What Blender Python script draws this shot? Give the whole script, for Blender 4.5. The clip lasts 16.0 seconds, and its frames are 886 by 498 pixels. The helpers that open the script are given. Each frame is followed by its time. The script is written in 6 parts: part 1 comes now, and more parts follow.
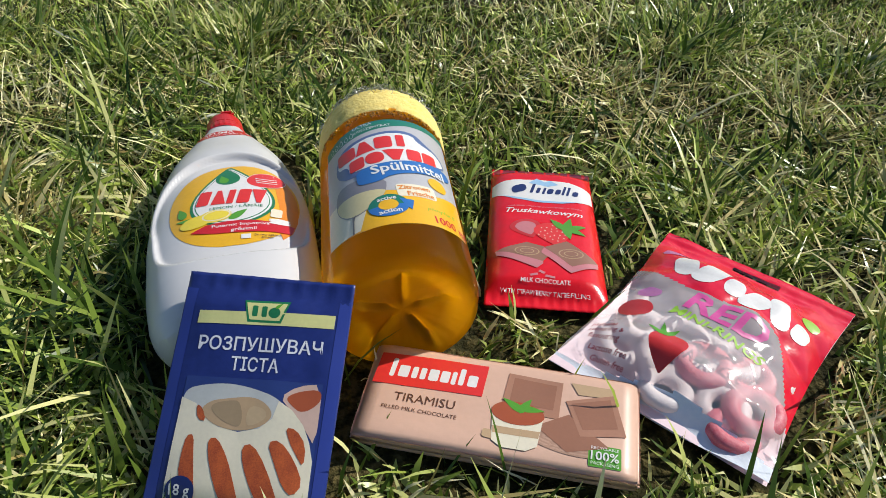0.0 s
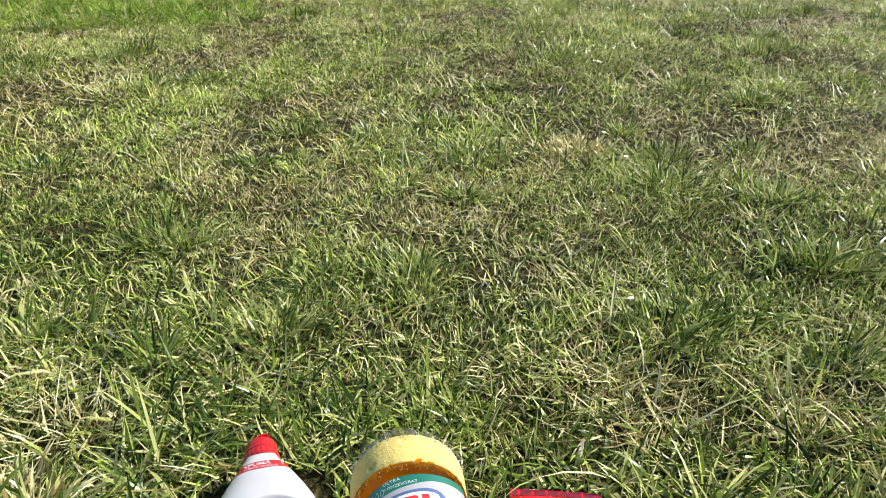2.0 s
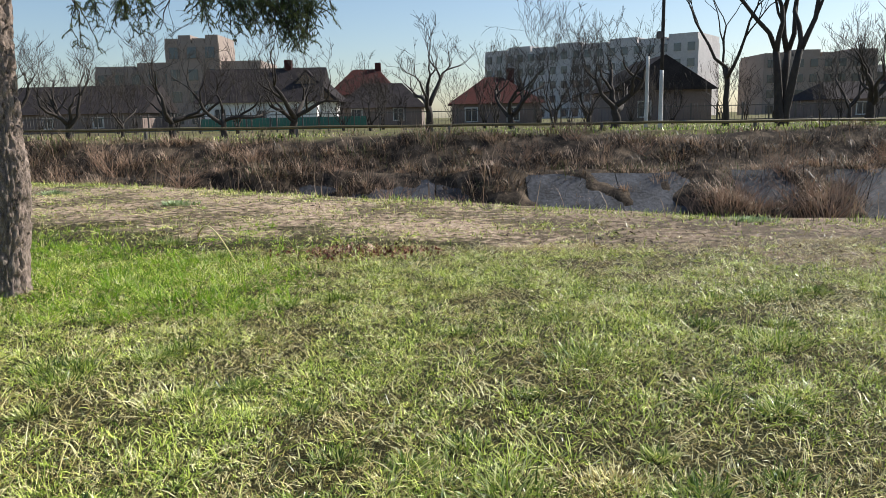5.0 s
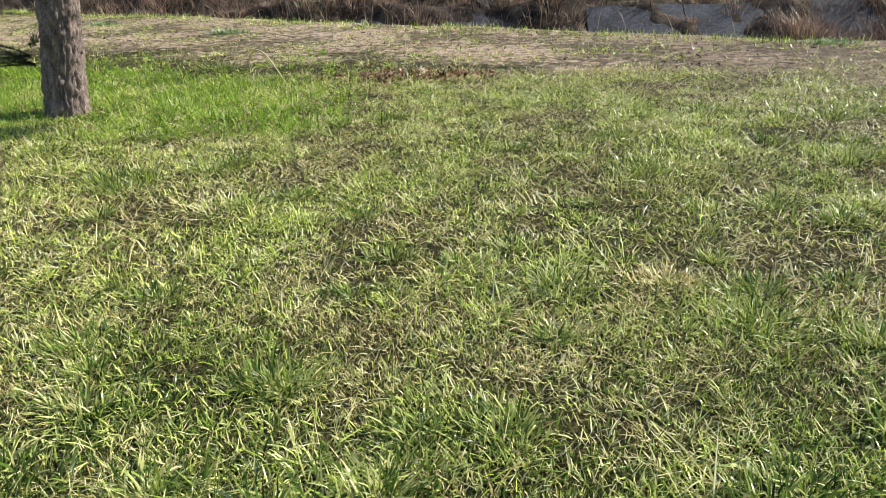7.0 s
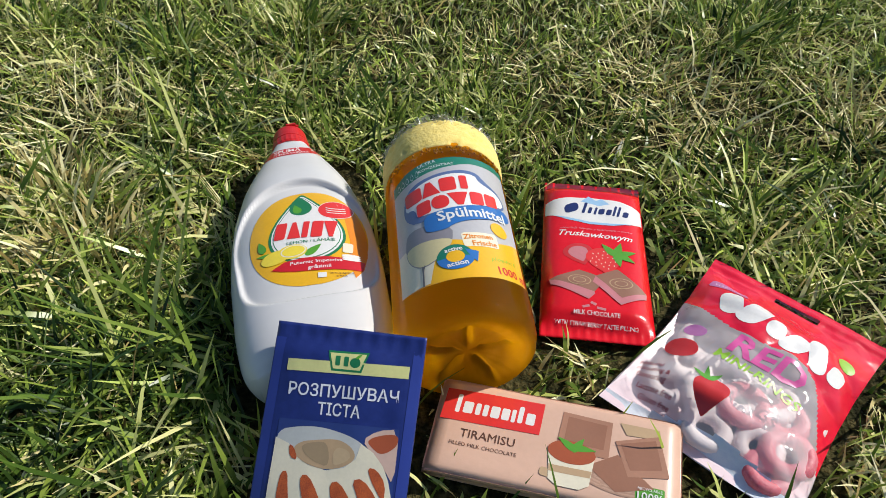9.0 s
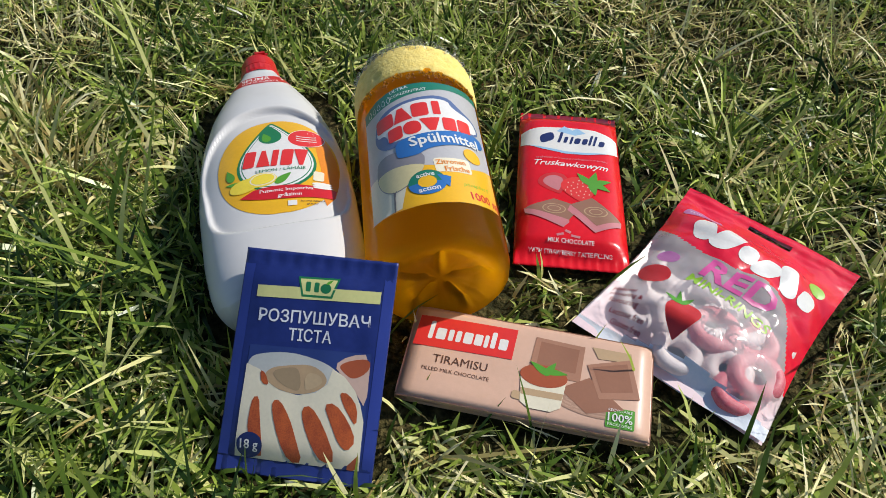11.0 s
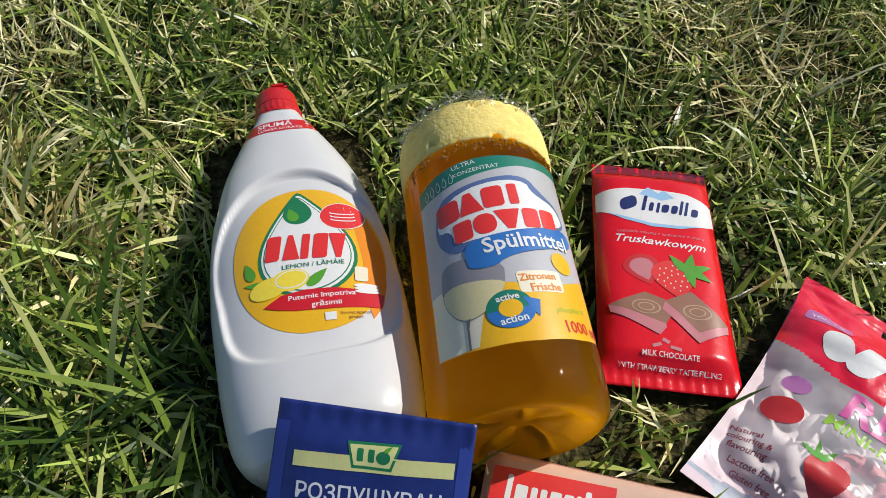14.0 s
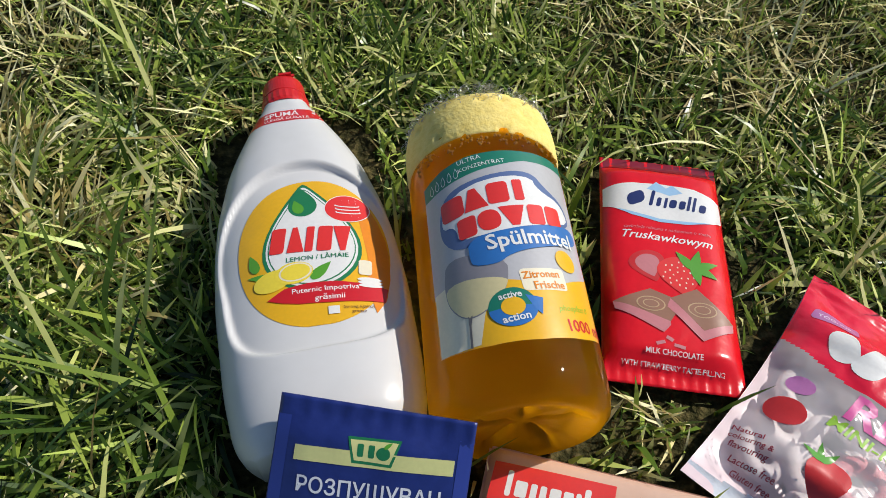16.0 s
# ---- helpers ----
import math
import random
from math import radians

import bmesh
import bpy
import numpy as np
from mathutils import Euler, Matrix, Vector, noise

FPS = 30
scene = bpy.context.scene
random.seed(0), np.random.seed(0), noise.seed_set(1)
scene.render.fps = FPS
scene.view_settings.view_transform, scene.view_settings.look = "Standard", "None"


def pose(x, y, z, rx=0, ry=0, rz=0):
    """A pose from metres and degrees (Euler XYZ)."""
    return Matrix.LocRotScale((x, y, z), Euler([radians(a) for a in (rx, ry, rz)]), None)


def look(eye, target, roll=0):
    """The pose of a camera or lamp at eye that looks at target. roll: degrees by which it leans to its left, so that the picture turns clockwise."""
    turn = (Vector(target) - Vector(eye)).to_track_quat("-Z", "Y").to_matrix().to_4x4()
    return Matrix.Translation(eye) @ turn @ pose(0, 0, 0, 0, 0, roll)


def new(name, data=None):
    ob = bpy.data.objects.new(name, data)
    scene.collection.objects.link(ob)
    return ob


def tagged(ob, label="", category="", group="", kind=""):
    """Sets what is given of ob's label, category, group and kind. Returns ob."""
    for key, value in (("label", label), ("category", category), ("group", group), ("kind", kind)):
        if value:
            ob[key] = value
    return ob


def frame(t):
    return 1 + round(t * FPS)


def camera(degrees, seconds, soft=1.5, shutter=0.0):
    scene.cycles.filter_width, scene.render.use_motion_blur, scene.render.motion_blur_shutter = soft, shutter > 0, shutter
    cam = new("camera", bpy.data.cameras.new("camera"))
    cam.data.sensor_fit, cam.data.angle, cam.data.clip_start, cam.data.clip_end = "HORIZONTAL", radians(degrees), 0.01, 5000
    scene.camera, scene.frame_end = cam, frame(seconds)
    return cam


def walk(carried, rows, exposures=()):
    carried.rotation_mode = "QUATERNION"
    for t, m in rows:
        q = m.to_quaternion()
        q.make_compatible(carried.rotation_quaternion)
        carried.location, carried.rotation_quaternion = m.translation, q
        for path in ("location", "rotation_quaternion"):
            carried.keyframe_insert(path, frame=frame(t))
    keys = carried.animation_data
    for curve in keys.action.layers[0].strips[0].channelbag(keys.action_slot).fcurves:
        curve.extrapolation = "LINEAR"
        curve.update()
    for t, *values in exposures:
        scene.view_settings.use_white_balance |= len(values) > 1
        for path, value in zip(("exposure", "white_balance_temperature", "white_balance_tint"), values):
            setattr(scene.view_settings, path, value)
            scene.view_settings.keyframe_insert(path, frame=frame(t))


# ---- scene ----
cam = camera(62.2, 16.0, soft=0.65)
PATH = [
    (0, (0.048, -0.353, 0.347), (0.093, 1.148, -0.974), 1.3),
    (0.5, (0.046, -0.349, 0.371), (0.083, 1.194, -0.9), 0.7),
    (1, (0.044, -0.342, 0.399), (0.066, 1.272, -0.782), 0.2),
    (1.5, (0.042, -0.339, 0.432), (0.051, 1.349, -0.641), -0.0),
    (2, (0.039, -0.331, 0.474), (0.058, 1.443, -0.449), -0.1),
    (2.5, (0.04, -0.321, 0.534), (0.063, 1.528, -0.228), -0.0),
    (3, (0.042, -0.309, 0.576), (0.078, 1.596, -0.033), -0.3),
    (3.5, (0.037, -0.299, 0.623), (0.088, 1.637, 0.126), -0.4),
    (4, (0.033, -0.299, 0.672), (0.089, 1.662, 0.285), -0.5),
    (4.2, (0.012, -0.299, 0.684), (0.074, 1.67, 0.337), -0.6),
    (6.3, (0.006, -0.321, 0.655), (-0.204, 1.618, 0.215), -2.3),
    (6.5, (0.007, -0.315, 0.636), (-0.202, 1.605, 0.119), -2.3),
    (7, (0.005, -0.306, 0.592), (-0.166, 1.538, -0.164), -2.1),
    (7.2, (0.008, -0.292, 0.563), (-0.138, 1.511, -0.291), -2.4),
    (7.5, (0.013, -0.306, 0.532), (-0.109, 1.413, -0.483), -1.6),
    (7.6, (0.016, -0.305, 0.508), (-0.1, 1.394, -0.541), -1.9),
    (8, (0.02, -0.312, 0.463), (-0.069, 1.283, -0.739), -1.1),
    (8.5, (0.024, -0.322, 0.438), (-0.042, 1.139, -0.927), -0.8),
    (9, (0.029, -0.325, 0.422), (-0.011, 1.018, -1.059), -0.4),
    (9.5, (0.035, -0.328, 0.413), (0.021, 0.941, -1.132), -0.2),
    (12, (0.033, -0.331, 0.409), (0.049, 0.903, -1.165), 1.2),
    (12.5, (0.02, -0.294, 0.407), (0.028, 0.94, -1.166), 0.8),
    (13, (0.008, -0.253, 0.393), (0.017, 0.951, -1.204), 1.3),
    (13.5, (-0.003, -0.217, 0.387), (0.028, 0.947, -1.239), 2.5),
    (14, (-0.01, -0.203, 0.386), (0.037, 0.915, -1.271), 3.5),
    (14.5, (-0.007, -0.195, 0.387), (0.038, 0.896, -1.289), 4.1),
    (15, (-0.008, -0.195, 0.39), (0.027, 0.887, -1.292), 4.1),
    (15.5, (-0.008, -0.196, 0.387), (0.02, 0.88, -1.299), 3.7),
    (16, (-0.007, -0.197, 0.389), (0.013, 0.88, -1.297), 3.2),
]
walk(cam, [(t, look(eye, target, roll)) for t, eye, target, roll in PATH],
     [(0, 0.0), (1.0, 0.1), (2.0, 0.5), (3.0, 0.68), (4.2, 0.55), (6.3, 0.6), (7.1, 0.62), (7.5, 0.45), (8.0, 0.25), (9.0, 0.0), (9.7, -0.06), (16, -0.13)])

# ---- world and sun ----
SUN_EL, SUN_AZ = radians(38), radians(65)     # azimuth clockwise from +y
sun_dir = Vector((math.sin(SUN_AZ) * math.cos(SUN_EL), math.cos(SUN_AZ) * math.cos(SUN_EL), math.sin(SUN_EL)))
world = bpy.data.worlds.new("world")
scene.world = world
world.use_nodes = True
wn = world.node_tree.nodes
sky = wn.new("ShaderNodeTexSky")
sky.sky_type, sky.sun_disc, sky.sun_elevation, sky.sun_rotation = "NISHITA", False, SUN_EL, SUN_AZ
sky.air_density, sky.dust_density, sky.ozone_density = 1.0, 0.8, 2.6
world.node_tree.links.new(sky.outputs[0], wn["Background"].inputs[0])
wn["Background"].inputs[1].default_value = 0.09
sun_data = bpy.data.lights.new("sun", "SUN")
sun_data.energy, sun_data.angle, sun_data.color = 4.4, radians(0.5), (1.0, 0.95, 0.87)
sun = new("sun", sun_data)
sun.matrix_world = look(tuple(sun_dir * 30), (0, 0, 0))


# ---- materials ----
MATS = {}


def shader(name):
    m = bpy.data.materials.new(name)
    m.use_nodes = True
    nt = m.node_tree
    return m, nt.nodes, nt.links, nt.nodes["Principled BSDF"]


def surface(name, a, b=None, scale=8.0, rough=0.6, metal=0.0, bump=0.0, bump_scale=None, spec=0.5, coat=0.0, fine=None, per_object=0.0, per_island=0.0, trans=0.0, stretch=(1, 1, 1)):
    """Two colours mixed by noise at two scales, with relief."""
    if name in MATS:
        return MATS[name]
    m, N, L, p = shader(name)
    b = b or tuple(c * 0.82 for c in a)
    tc = N.new("ShaderNodeTexCoord")
    mp = N.new("ShaderNodeMapping")
    mp.inputs["Scale"].default_value = stretch
    L.new(tc.outputs["Object"], mp.inputs[0])
    n1 = N.new("ShaderNodeTexNoise")
    n1.inputs["Scale"].default_value, n1.inputs["Detail"].default_value = scale, 5
    n2 = N.new("ShaderNodeTexNoise")
    n2.inputs["Scale"].default_value, n2.inputs["Detail"].default_value = fine or scale * 9, 3
    L.new(mp.outputs[0], n1.inputs[0]), L.new(mp.outputs[0], n2.inputs[0])
    mix = N.new("ShaderNodeMath")
    mix.operation = "ADD"
    half = N.new("ShaderNodeMath")
    half.operation, half.inputs[1].default_value = "MULTIPLY", 0.5
    L.new(n1.outputs[0], mix.inputs[0]), L.new(n2.outputs[0], mix.inputs[1]), L.new(mix.outputs[0], half.inputs[0])
    fac = half.outputs[0]
    if per_object or per_island:
        src = N.new("ShaderNodeObjectInfo").outputs["Random"] if per_object else N.new("ShaderNodeNewGeometry").outputs["Random Per Island"]
        k = N.new("ShaderNodeMath")
        k.operation, k.inputs[1].default_value, k.inputs[2].default_value = "MULTIPLY_ADD", per_object or per_island, -0.5 * (per_object or per_island)
        s = N.new("ShaderNodeMath")
        s.operation = "ADD"
        L.new(src, k.inputs[0]), L.new(k.outputs[0], s.inputs[0]), L.new(fac, s.inputs[1])
        fac = s.outputs[0]
    ramp = N.new("ShaderNodeValToRGB")
    ramp.color_ramp.elements[0].position, ramp.color_ramp.elements[1].position = 0.33, 0.67
    ramp.color_ramp.elements[0].color, ramp.color_ramp.elements[1].color = (*a, 1), (*b, 1)
    L.new(fac, ramp.inputs[0])
    L.new(ramp.outputs[0], p.inputs["Base Color"])
    p.inputs["Roughness"].default_value, p.inputs["Metallic"].default_value = rough, metal
    p.inputs["Specular IOR Level"].default_value, p.inputs["Coat Weight"].default_value = spec, coat
    p.inputs["Coat Roughness"].default_value = 0.17
    if bump:
        nb = N.new("ShaderNodeTexNoise")
        nb.inputs["Scale"].default_value, nb.inputs["Detail"].default_value = bump_scale or scale * 5, 4
        L.new(mp.outputs[0], nb.inputs[0])
        bm_ = N.new("ShaderNodeBump")
        bm_.inputs["Strength"].default_value, bm_.inputs["Distance"].default_value = bump, 0.3 / (bump_scale or scale * 5)
        L.new(nb.outputs[0], bm_.inputs["Height"])
        L.new(bm_.outputs[0], p.inputs["Normal"])
    if trans:
        t = N.new("ShaderNodeBsdfTranslucent")
        ms = N.new("ShaderNodeMixShader")
        ms.inputs[0].default_value = trans
        L.new(ramp.outputs[0], t.inputs[0])
        L.new(p.outputs[0], ms.inputs[1]), L.new(t.outputs[0], ms.inputs[2])
        L.new(ms.outputs[0], N["Material Output"].inputs[0])
    MATS[name] = m
    return m


def printed(name, c, rough=0.32, coat=0.3):
    """Printing ink on film or foil: nearly even colour with a faint mottle and tiny creases."""
    return surface("print_" + name, c, tuple(min(1, x * 0.9 + 0.004) for x in c), 60, rough, bump=0.06, bump_scale=220, coat=coat)


def blades_material(name, colours, trans=0.35, rough=0.45, patch_scale=2.2, gain=1.1):
    """Leaf colour by blade, with broad patches across the meadow."""
    m, N, L, p = shader(name)
    g = N.new("ShaderNodeNewGeometry")
    tc = N.new("ShaderNodeTexCoord")
    n = N.new("ShaderNodeTexNoise")
    n.inputs["Scale"].default_value, n.inputs["Detail"].default_value = patch_scale, 6
    L.new(tc.outputs["Object"], n.inputs[0])
    k = N.new("ShaderNodeMath")
    k.operation, k.inputs[1].default_value, k.inputs[2].default_value = "MULTIPLY_ADD", gain, -0.5 * gain
    s = N.new("ShaderNodeMath")
    s.operation = "MULTIPLY_ADD"
    s.inputs[1].default_value = 0.95
    L.new(n.outputs[0], k.inputs[0])
    L.new(g.outputs["Random Per Island"], s.inputs[0]), L.new(k.outputs[0], s.inputs[2])
    ramp = N.new("ShaderNodeValToRGB")
    while len(ramp.color_ramp.elements) < len(colours):
        ramp.color_ramp.elements.new(0.5)
    for e, (pos, c) in zip(ramp.color_ramp.elements, colours):
        e.position, e.color = pos, (*c, 1)
    off = N.new("ShaderNodeMath")
    off.operation, off.inputs[1].default_value = "ADD", 0.03
    L.new(s.outputs[0], off.inputs[0])
    L.new(off.outputs[0], ramp.inputs[0])
    L.new(ramp.outputs[0], p.inputs["Base Color"])
    p.inputs["Roughness"].default_value, p.inputs["Specular IOR Level"].default_value = rough, 0.28
    t = N.new("ShaderNodeBsdfTranslucent")
    L.new(ramp.outputs[0], t.inputs[0])
    ms = N.new("ShaderNodeMixShader")
    ms.inputs[0].default_value = trans
    L.new(p.outputs[0], ms.inputs[1]), L.new(t.outputs[0], ms.inputs[2])
    L.new(ms.outputs[0], N["Material Output"].inputs[0])
    return m


grass_mat = blades_material("grass_blades", [(0.0, (0.020, 0.045, 0.008)), (0.25, (0.115, 0.205, 0.026)), (0.58, (0.500, 0.630, 0.100)), (0.85, (0.850, 0.850, 0.330)), (1.0, (0.950, 0.920, 0.500))], trans=0.18, rough=0.28)
# Darker ramp: real dark tufts, plus the foreground's dimness put into colour.
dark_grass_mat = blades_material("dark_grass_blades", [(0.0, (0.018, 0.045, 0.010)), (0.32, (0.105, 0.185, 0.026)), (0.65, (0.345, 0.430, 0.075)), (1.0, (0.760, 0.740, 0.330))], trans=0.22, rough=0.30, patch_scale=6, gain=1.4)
lush_mat = blades_material("lush_blades", [(0.0, (0.070, 0.170, 0.012)), (0.5, (0.240, 0.430, 0.030)), (1.0, (0.520, 0.640, 0.090))], trans=0.5, rough=0.45)
# Brighter ramp for farther grass; its backlit look is put into the colour.
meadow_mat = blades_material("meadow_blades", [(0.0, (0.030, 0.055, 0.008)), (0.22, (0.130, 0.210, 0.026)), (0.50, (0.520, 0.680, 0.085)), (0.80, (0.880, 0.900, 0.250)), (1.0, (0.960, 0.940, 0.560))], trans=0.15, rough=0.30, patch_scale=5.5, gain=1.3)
straw_mat = blades_material("straw_blades", [(0.0, (0.160, 0.120, 0.036)), (0.30, (0.450, 0.360, 0.120)), (0.65, (0.860, 0.765, 0.370)), (1.0, (0.960, 0.905, 0.560))], trans=0.14, rough=0.45, gain=0.8)
bank_mat = blades_material("bank_weeds", [(0.0, (0.014, 0.012, 0.009)), (0.34, (0.060, 0.044, 0.030)), (0.55, (0.260, 0.175, 0.110)), (0.85, (0.480, 0.340, 0.235)), (1.0, (0.110, 0.130, 0.045))], trans=0.15, patch_scale=0.6, gain=2.2)
tuft_mat = blades_material("tan_tufts", [(0.0, (0.200, 0.130, 0.085)), (0.5, (0.430, 0.300, 0.205)), (1.0, (0.620, 0.470, 0.340))], trans=0.25, patch_scale=0.6)
needle_mat = blades_material("spruce_needles", [(0.0, (0.016, 0.036, 0.010)), (0.5, (0.062, 0.100, 0.026)), (1.0, (0.165, 0.190, 0.055))], trans=0.4)
weed_mat = blades_material("weed_leaves", [(0.0, (0.16, 0.23, 0.10)), (0.5, (0.34, 0.44, 0.20)), (1.0, (0.68, 0.74, 0.48))], trans=0.25)


def ground_material():
    """Soil and thatch, a trodden dirt strip along the ditch, brown banks, thin turf beyond."""
    m, N, L, p = shader("ground")
    tc = N.new("ShaderNodeTexCoord")
    sep = N.new("ShaderNodeSeparateXYZ")
    L.new(tc.outputs["Object"], sep.inputs[0])

    def noise_(scale, detail=6):
        n = N.new("ShaderNodeTexNoise")
        n.inputs["Scale"].default_value, n.inputs["Detail"].default_value = scale, detail
        L.new(tc.outputs["Object"], n.inputs[0])
        return n.outputs[0]

    def math_(op, a, b, c=0.0):
        n = N.new("ShaderNodeMath")
        n.operation = op
        for i, v in enumerate((a, b, c)):
            if isinstance(v, (int, float)):
                n.inputs[i].default_value = v
            else:
                L.new(v, n.inputs[i])
        return n.outputs[0]

    def step(v, lo, hi):
        n = N.new("ShaderNodeMapRange")
        n.interpolation_type = "SMOOTHSTEP"
        n.inputs[1].default_value, n.inputs[2].default_value = lo, hi
        L.new(v, n.inputs[0])
        return n.outputs[0]

    def ramp_(v, *stops):
        n = N.new("ShaderNodeValToRGB")
        while len(n.color_ramp.elements) < len(stops):
            n.color_ramp.elements.new(0.5)
        for e, (pos, c) in zip(n.color_ramp.elements, stops):
            e.position, e.color = pos, (*c, 1)
        L.new(v, n.inputs[0])
        return n.outputs[0]

    def mix_(f, a, b):
        n = N.new("ShaderNodeMix")
        n.data_type = "RGBA"
        L.new(f, n.inputs[0]), L.new(a, n.inputs[6]), L.new(b, n.inputs[7])
        return n.outputs[2]

    x, y = sep.outputs[0], sep.outputs[1]
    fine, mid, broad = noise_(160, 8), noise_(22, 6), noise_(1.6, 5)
    # thatch taken towards black to deepen the shade between blades
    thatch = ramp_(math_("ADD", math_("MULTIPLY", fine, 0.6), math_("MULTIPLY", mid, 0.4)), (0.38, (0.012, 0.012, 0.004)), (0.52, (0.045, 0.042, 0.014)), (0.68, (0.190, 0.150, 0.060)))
    soil = ramp_(math_("ADD", math_("MULTIPLY", fine, 0.5), math_("MULTIPLY", mid, 0.5)), (0.36, (0.070, 0.048, 0.032)), (0.5, (0.390, 0.285, 0.195)), (0.64, (0.720, 0.570, 0.430)))
    dark_soil = ramp_(fine, (0.35, (0.030, 0.024, 0.016)), (0.6, (0.115, 0.090, 0.060)))
    bank = ramp_(math_("ADD", math_("MULTIPLY", noise_(2.2, 8), 0.7), math_("MULTIPLY", noise_(14, 5), 0.3)), (0.38, (0.022, 0.018, 0.014)), (0.5, (0.062, 0.047, 0.034)), (0.62, (0.150, 0.112, 0.078)))
    turf = ramp_(math_("ADD", math_("MULTIPLY", noise_(0.7, 5), 0.6), math_("MULTIPLY", noise_(6, 4), 0.4)), (0.42, (0.110, 0.090, 0.055)), (0.54, (0.150, 0.140, 0.060)), (0.64, (0.190, 0.220, 0.060)))
    # strip of bare earth that runs beside the ditch
    along = math_("ADD", y, math_("MULTIPLY", x, 0.34))
    wob = math_("ADD", along, math_("MULTIPLY_ADD", broad, 2.4, -1.2))
    wob = math_("ADD", wob, math_("MULTIPLY_ADD", mid, 0.8, -0.4))
    dirt = math_("MULTIPLY", step(wob, 3.5, 4.1), math_("SUBTRACT", 1.0, step(wob, 6.4, 7.0)))
    tufts = step(math_("ADD", math_("MULTIPLY", noise_(1.3, 7), 0.5), math_("MULTIPLY", noise_(12, 5), 0.5)), 0.47, 0.54)
    dirt = math_("MULTIPLY", dirt, math_("SUBTRACT", 1.0, math_("MULTIPLY", tufts, 0.75)))
    litter = math_("MULTIPLY", step(math_("ADD", x, math_("MULTIPLY", broad, 1.5)), 0.6, 2.0), step(wob, 2.6, 3.3))
    dirt = math_("MULTIPLY", dirt, math_("SUBTRACT", 1.0, math_("MULTIPLY", litter, 0.5)))
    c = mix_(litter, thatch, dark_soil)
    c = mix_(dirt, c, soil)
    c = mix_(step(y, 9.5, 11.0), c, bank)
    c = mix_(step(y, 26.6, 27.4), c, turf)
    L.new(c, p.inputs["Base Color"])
    p.inputs["Roughness"].default_value, p.inputs["Specular IOR Level"].default_value = 0.95, 0.15
    bp = N.new("ShaderNodeBump")
    bp.inputs["Strength"].default_value, bp.inputs["Distance"].default_value = 0.8, 0.02
    L.new(math_("ADD", mid, math_("MULTIPLY", fine, 0.5)), bp.inputs["Height"])
    L.new(bp.outputs[0], p.inputs["Normal"])
    return m


ground_mat = ground_material()
bark_mat = surface("bark", (0.035, 0.026, 0.021), (0.400, 0.310, 0.260), 38, 0.95, bump=1.0, bump_scale=110, stretch=(1, 1, 0.45), fine=240)
twig_mat = surface("dark_bark", (0.020, 0.016, 0.014), (0.066, 0.053, 0.044), 4, 0.9, bump=0.5, bump_scale=20)
concrete_mat = surface("old_concrete", (0.098, 0.104, 0.120), (0.020, 0.020, 0.021), 1.1, 0.9, bump=0.5, bump_scale=9, per_object=0.12)
white_wall = surface("whitewash", (0.78, 0.78, 0.76), (0.60, 0.60, 0.58), 1.2, 0.85, bump=0.2)
tan_wall = surface("tan_plaster", (0.24, 0.185, 0.16), (0.16, 0.12, 0.105), 1.0, 0.9, bump=0.2)
# Skyline walls: distance haze is mixed into the paled grey and greyed brick.
grey_wall = surface("grey_panel", (0.56, 0.54, 0.53), (0.40, 0.38, 0.38), 0.3, 0.9)
brick_wall = surface("brown_brick", (0.33, 0.27, 0.235), (0.26, 0.205, 0.175), 0.5, 0.9, bump=0.3)
slate_roof = surface("slate_roof", (0.022, 0.020, 0.022), (0.058, 0.050, 0.050), 1.5, 0.95, spec=0.06, bump=0.5, bump_scale=6)
rust_roof = surface("rust_roof", (0.085, 0.030, 0.026), (0.055, 0.026, 0.024), 1.2, 0.95, spec=0.06, bump=0.4, bump_scale=5)
wood_mat = surface("weathered_boards", (0.22, 0.15, 0.095), (0.12, 0.085, 0.06), 3, 0.9, bump=0.4, stretch=(6, 6, 0.5))
green_paint = surface("green_fence_paint", (0.045, 0.20, 0.15), (0.03, 0.13, 0.10), 2, 0.6, bump=0.2)
grey_iron = surface("grey_iron", (0.10, 0.10, 0.10), (0.16, 0.14, 0.12), 4, 0.7, metal=0.3)
white_post = surface("white_post", (0.66, 0.65, 0.62), (0.45, 0.43, 0.40), 2, 0.8)
pipe_paint = surface("yellow_pipe_paint", (0.175, 0.130, 0.045), (0.075, 0.058, 0.032), 2, 0.6, bump=0.2)
window_glass = surface("dark_glass", (0.03, 0.035, 0.045), (0.05, 0.055, 0.065), 1, 0.08, spec=0.8)

white_plastic = surface("white_plastic", (0.68, 0.68, 0.68), (0.65, 0.65, 0.65), 12, 0.22, spec=0.5, bump=0.02, bump_scale=60)
red_plastic = surface("red_plastic", (0.62, 0.020, 0.022), (0.52, 0.014, 0.016), 40, 0.3, bump=0.03)
kraft_card = surface("pale_brown_card", (0.72, 0.465, 0.345), (0.67, 0.43, 0.315), 30, 0.42, bump=0.08, bump_scale=300, coat=0.15)
sponge_mat = surface("yellow_foam", (0.93, 0.77, 0.28), (0.82, 0.62, 0.14), 260, 0.9, bump=0.9, bump_scale=520)
steel_wool = surface("silver_mesh", (0.62, 0.62, 0.60), (0.40, 0.40, 0.39), 300, 0.28, metal=1.0)
red_foil = surface("red_foil", (0.80, 0.007, 0.016), (0.70, 0.005, 0.012), 24, 0.24, spec=0.5, bump=0.16, bump_scale=55, coat=0.2)
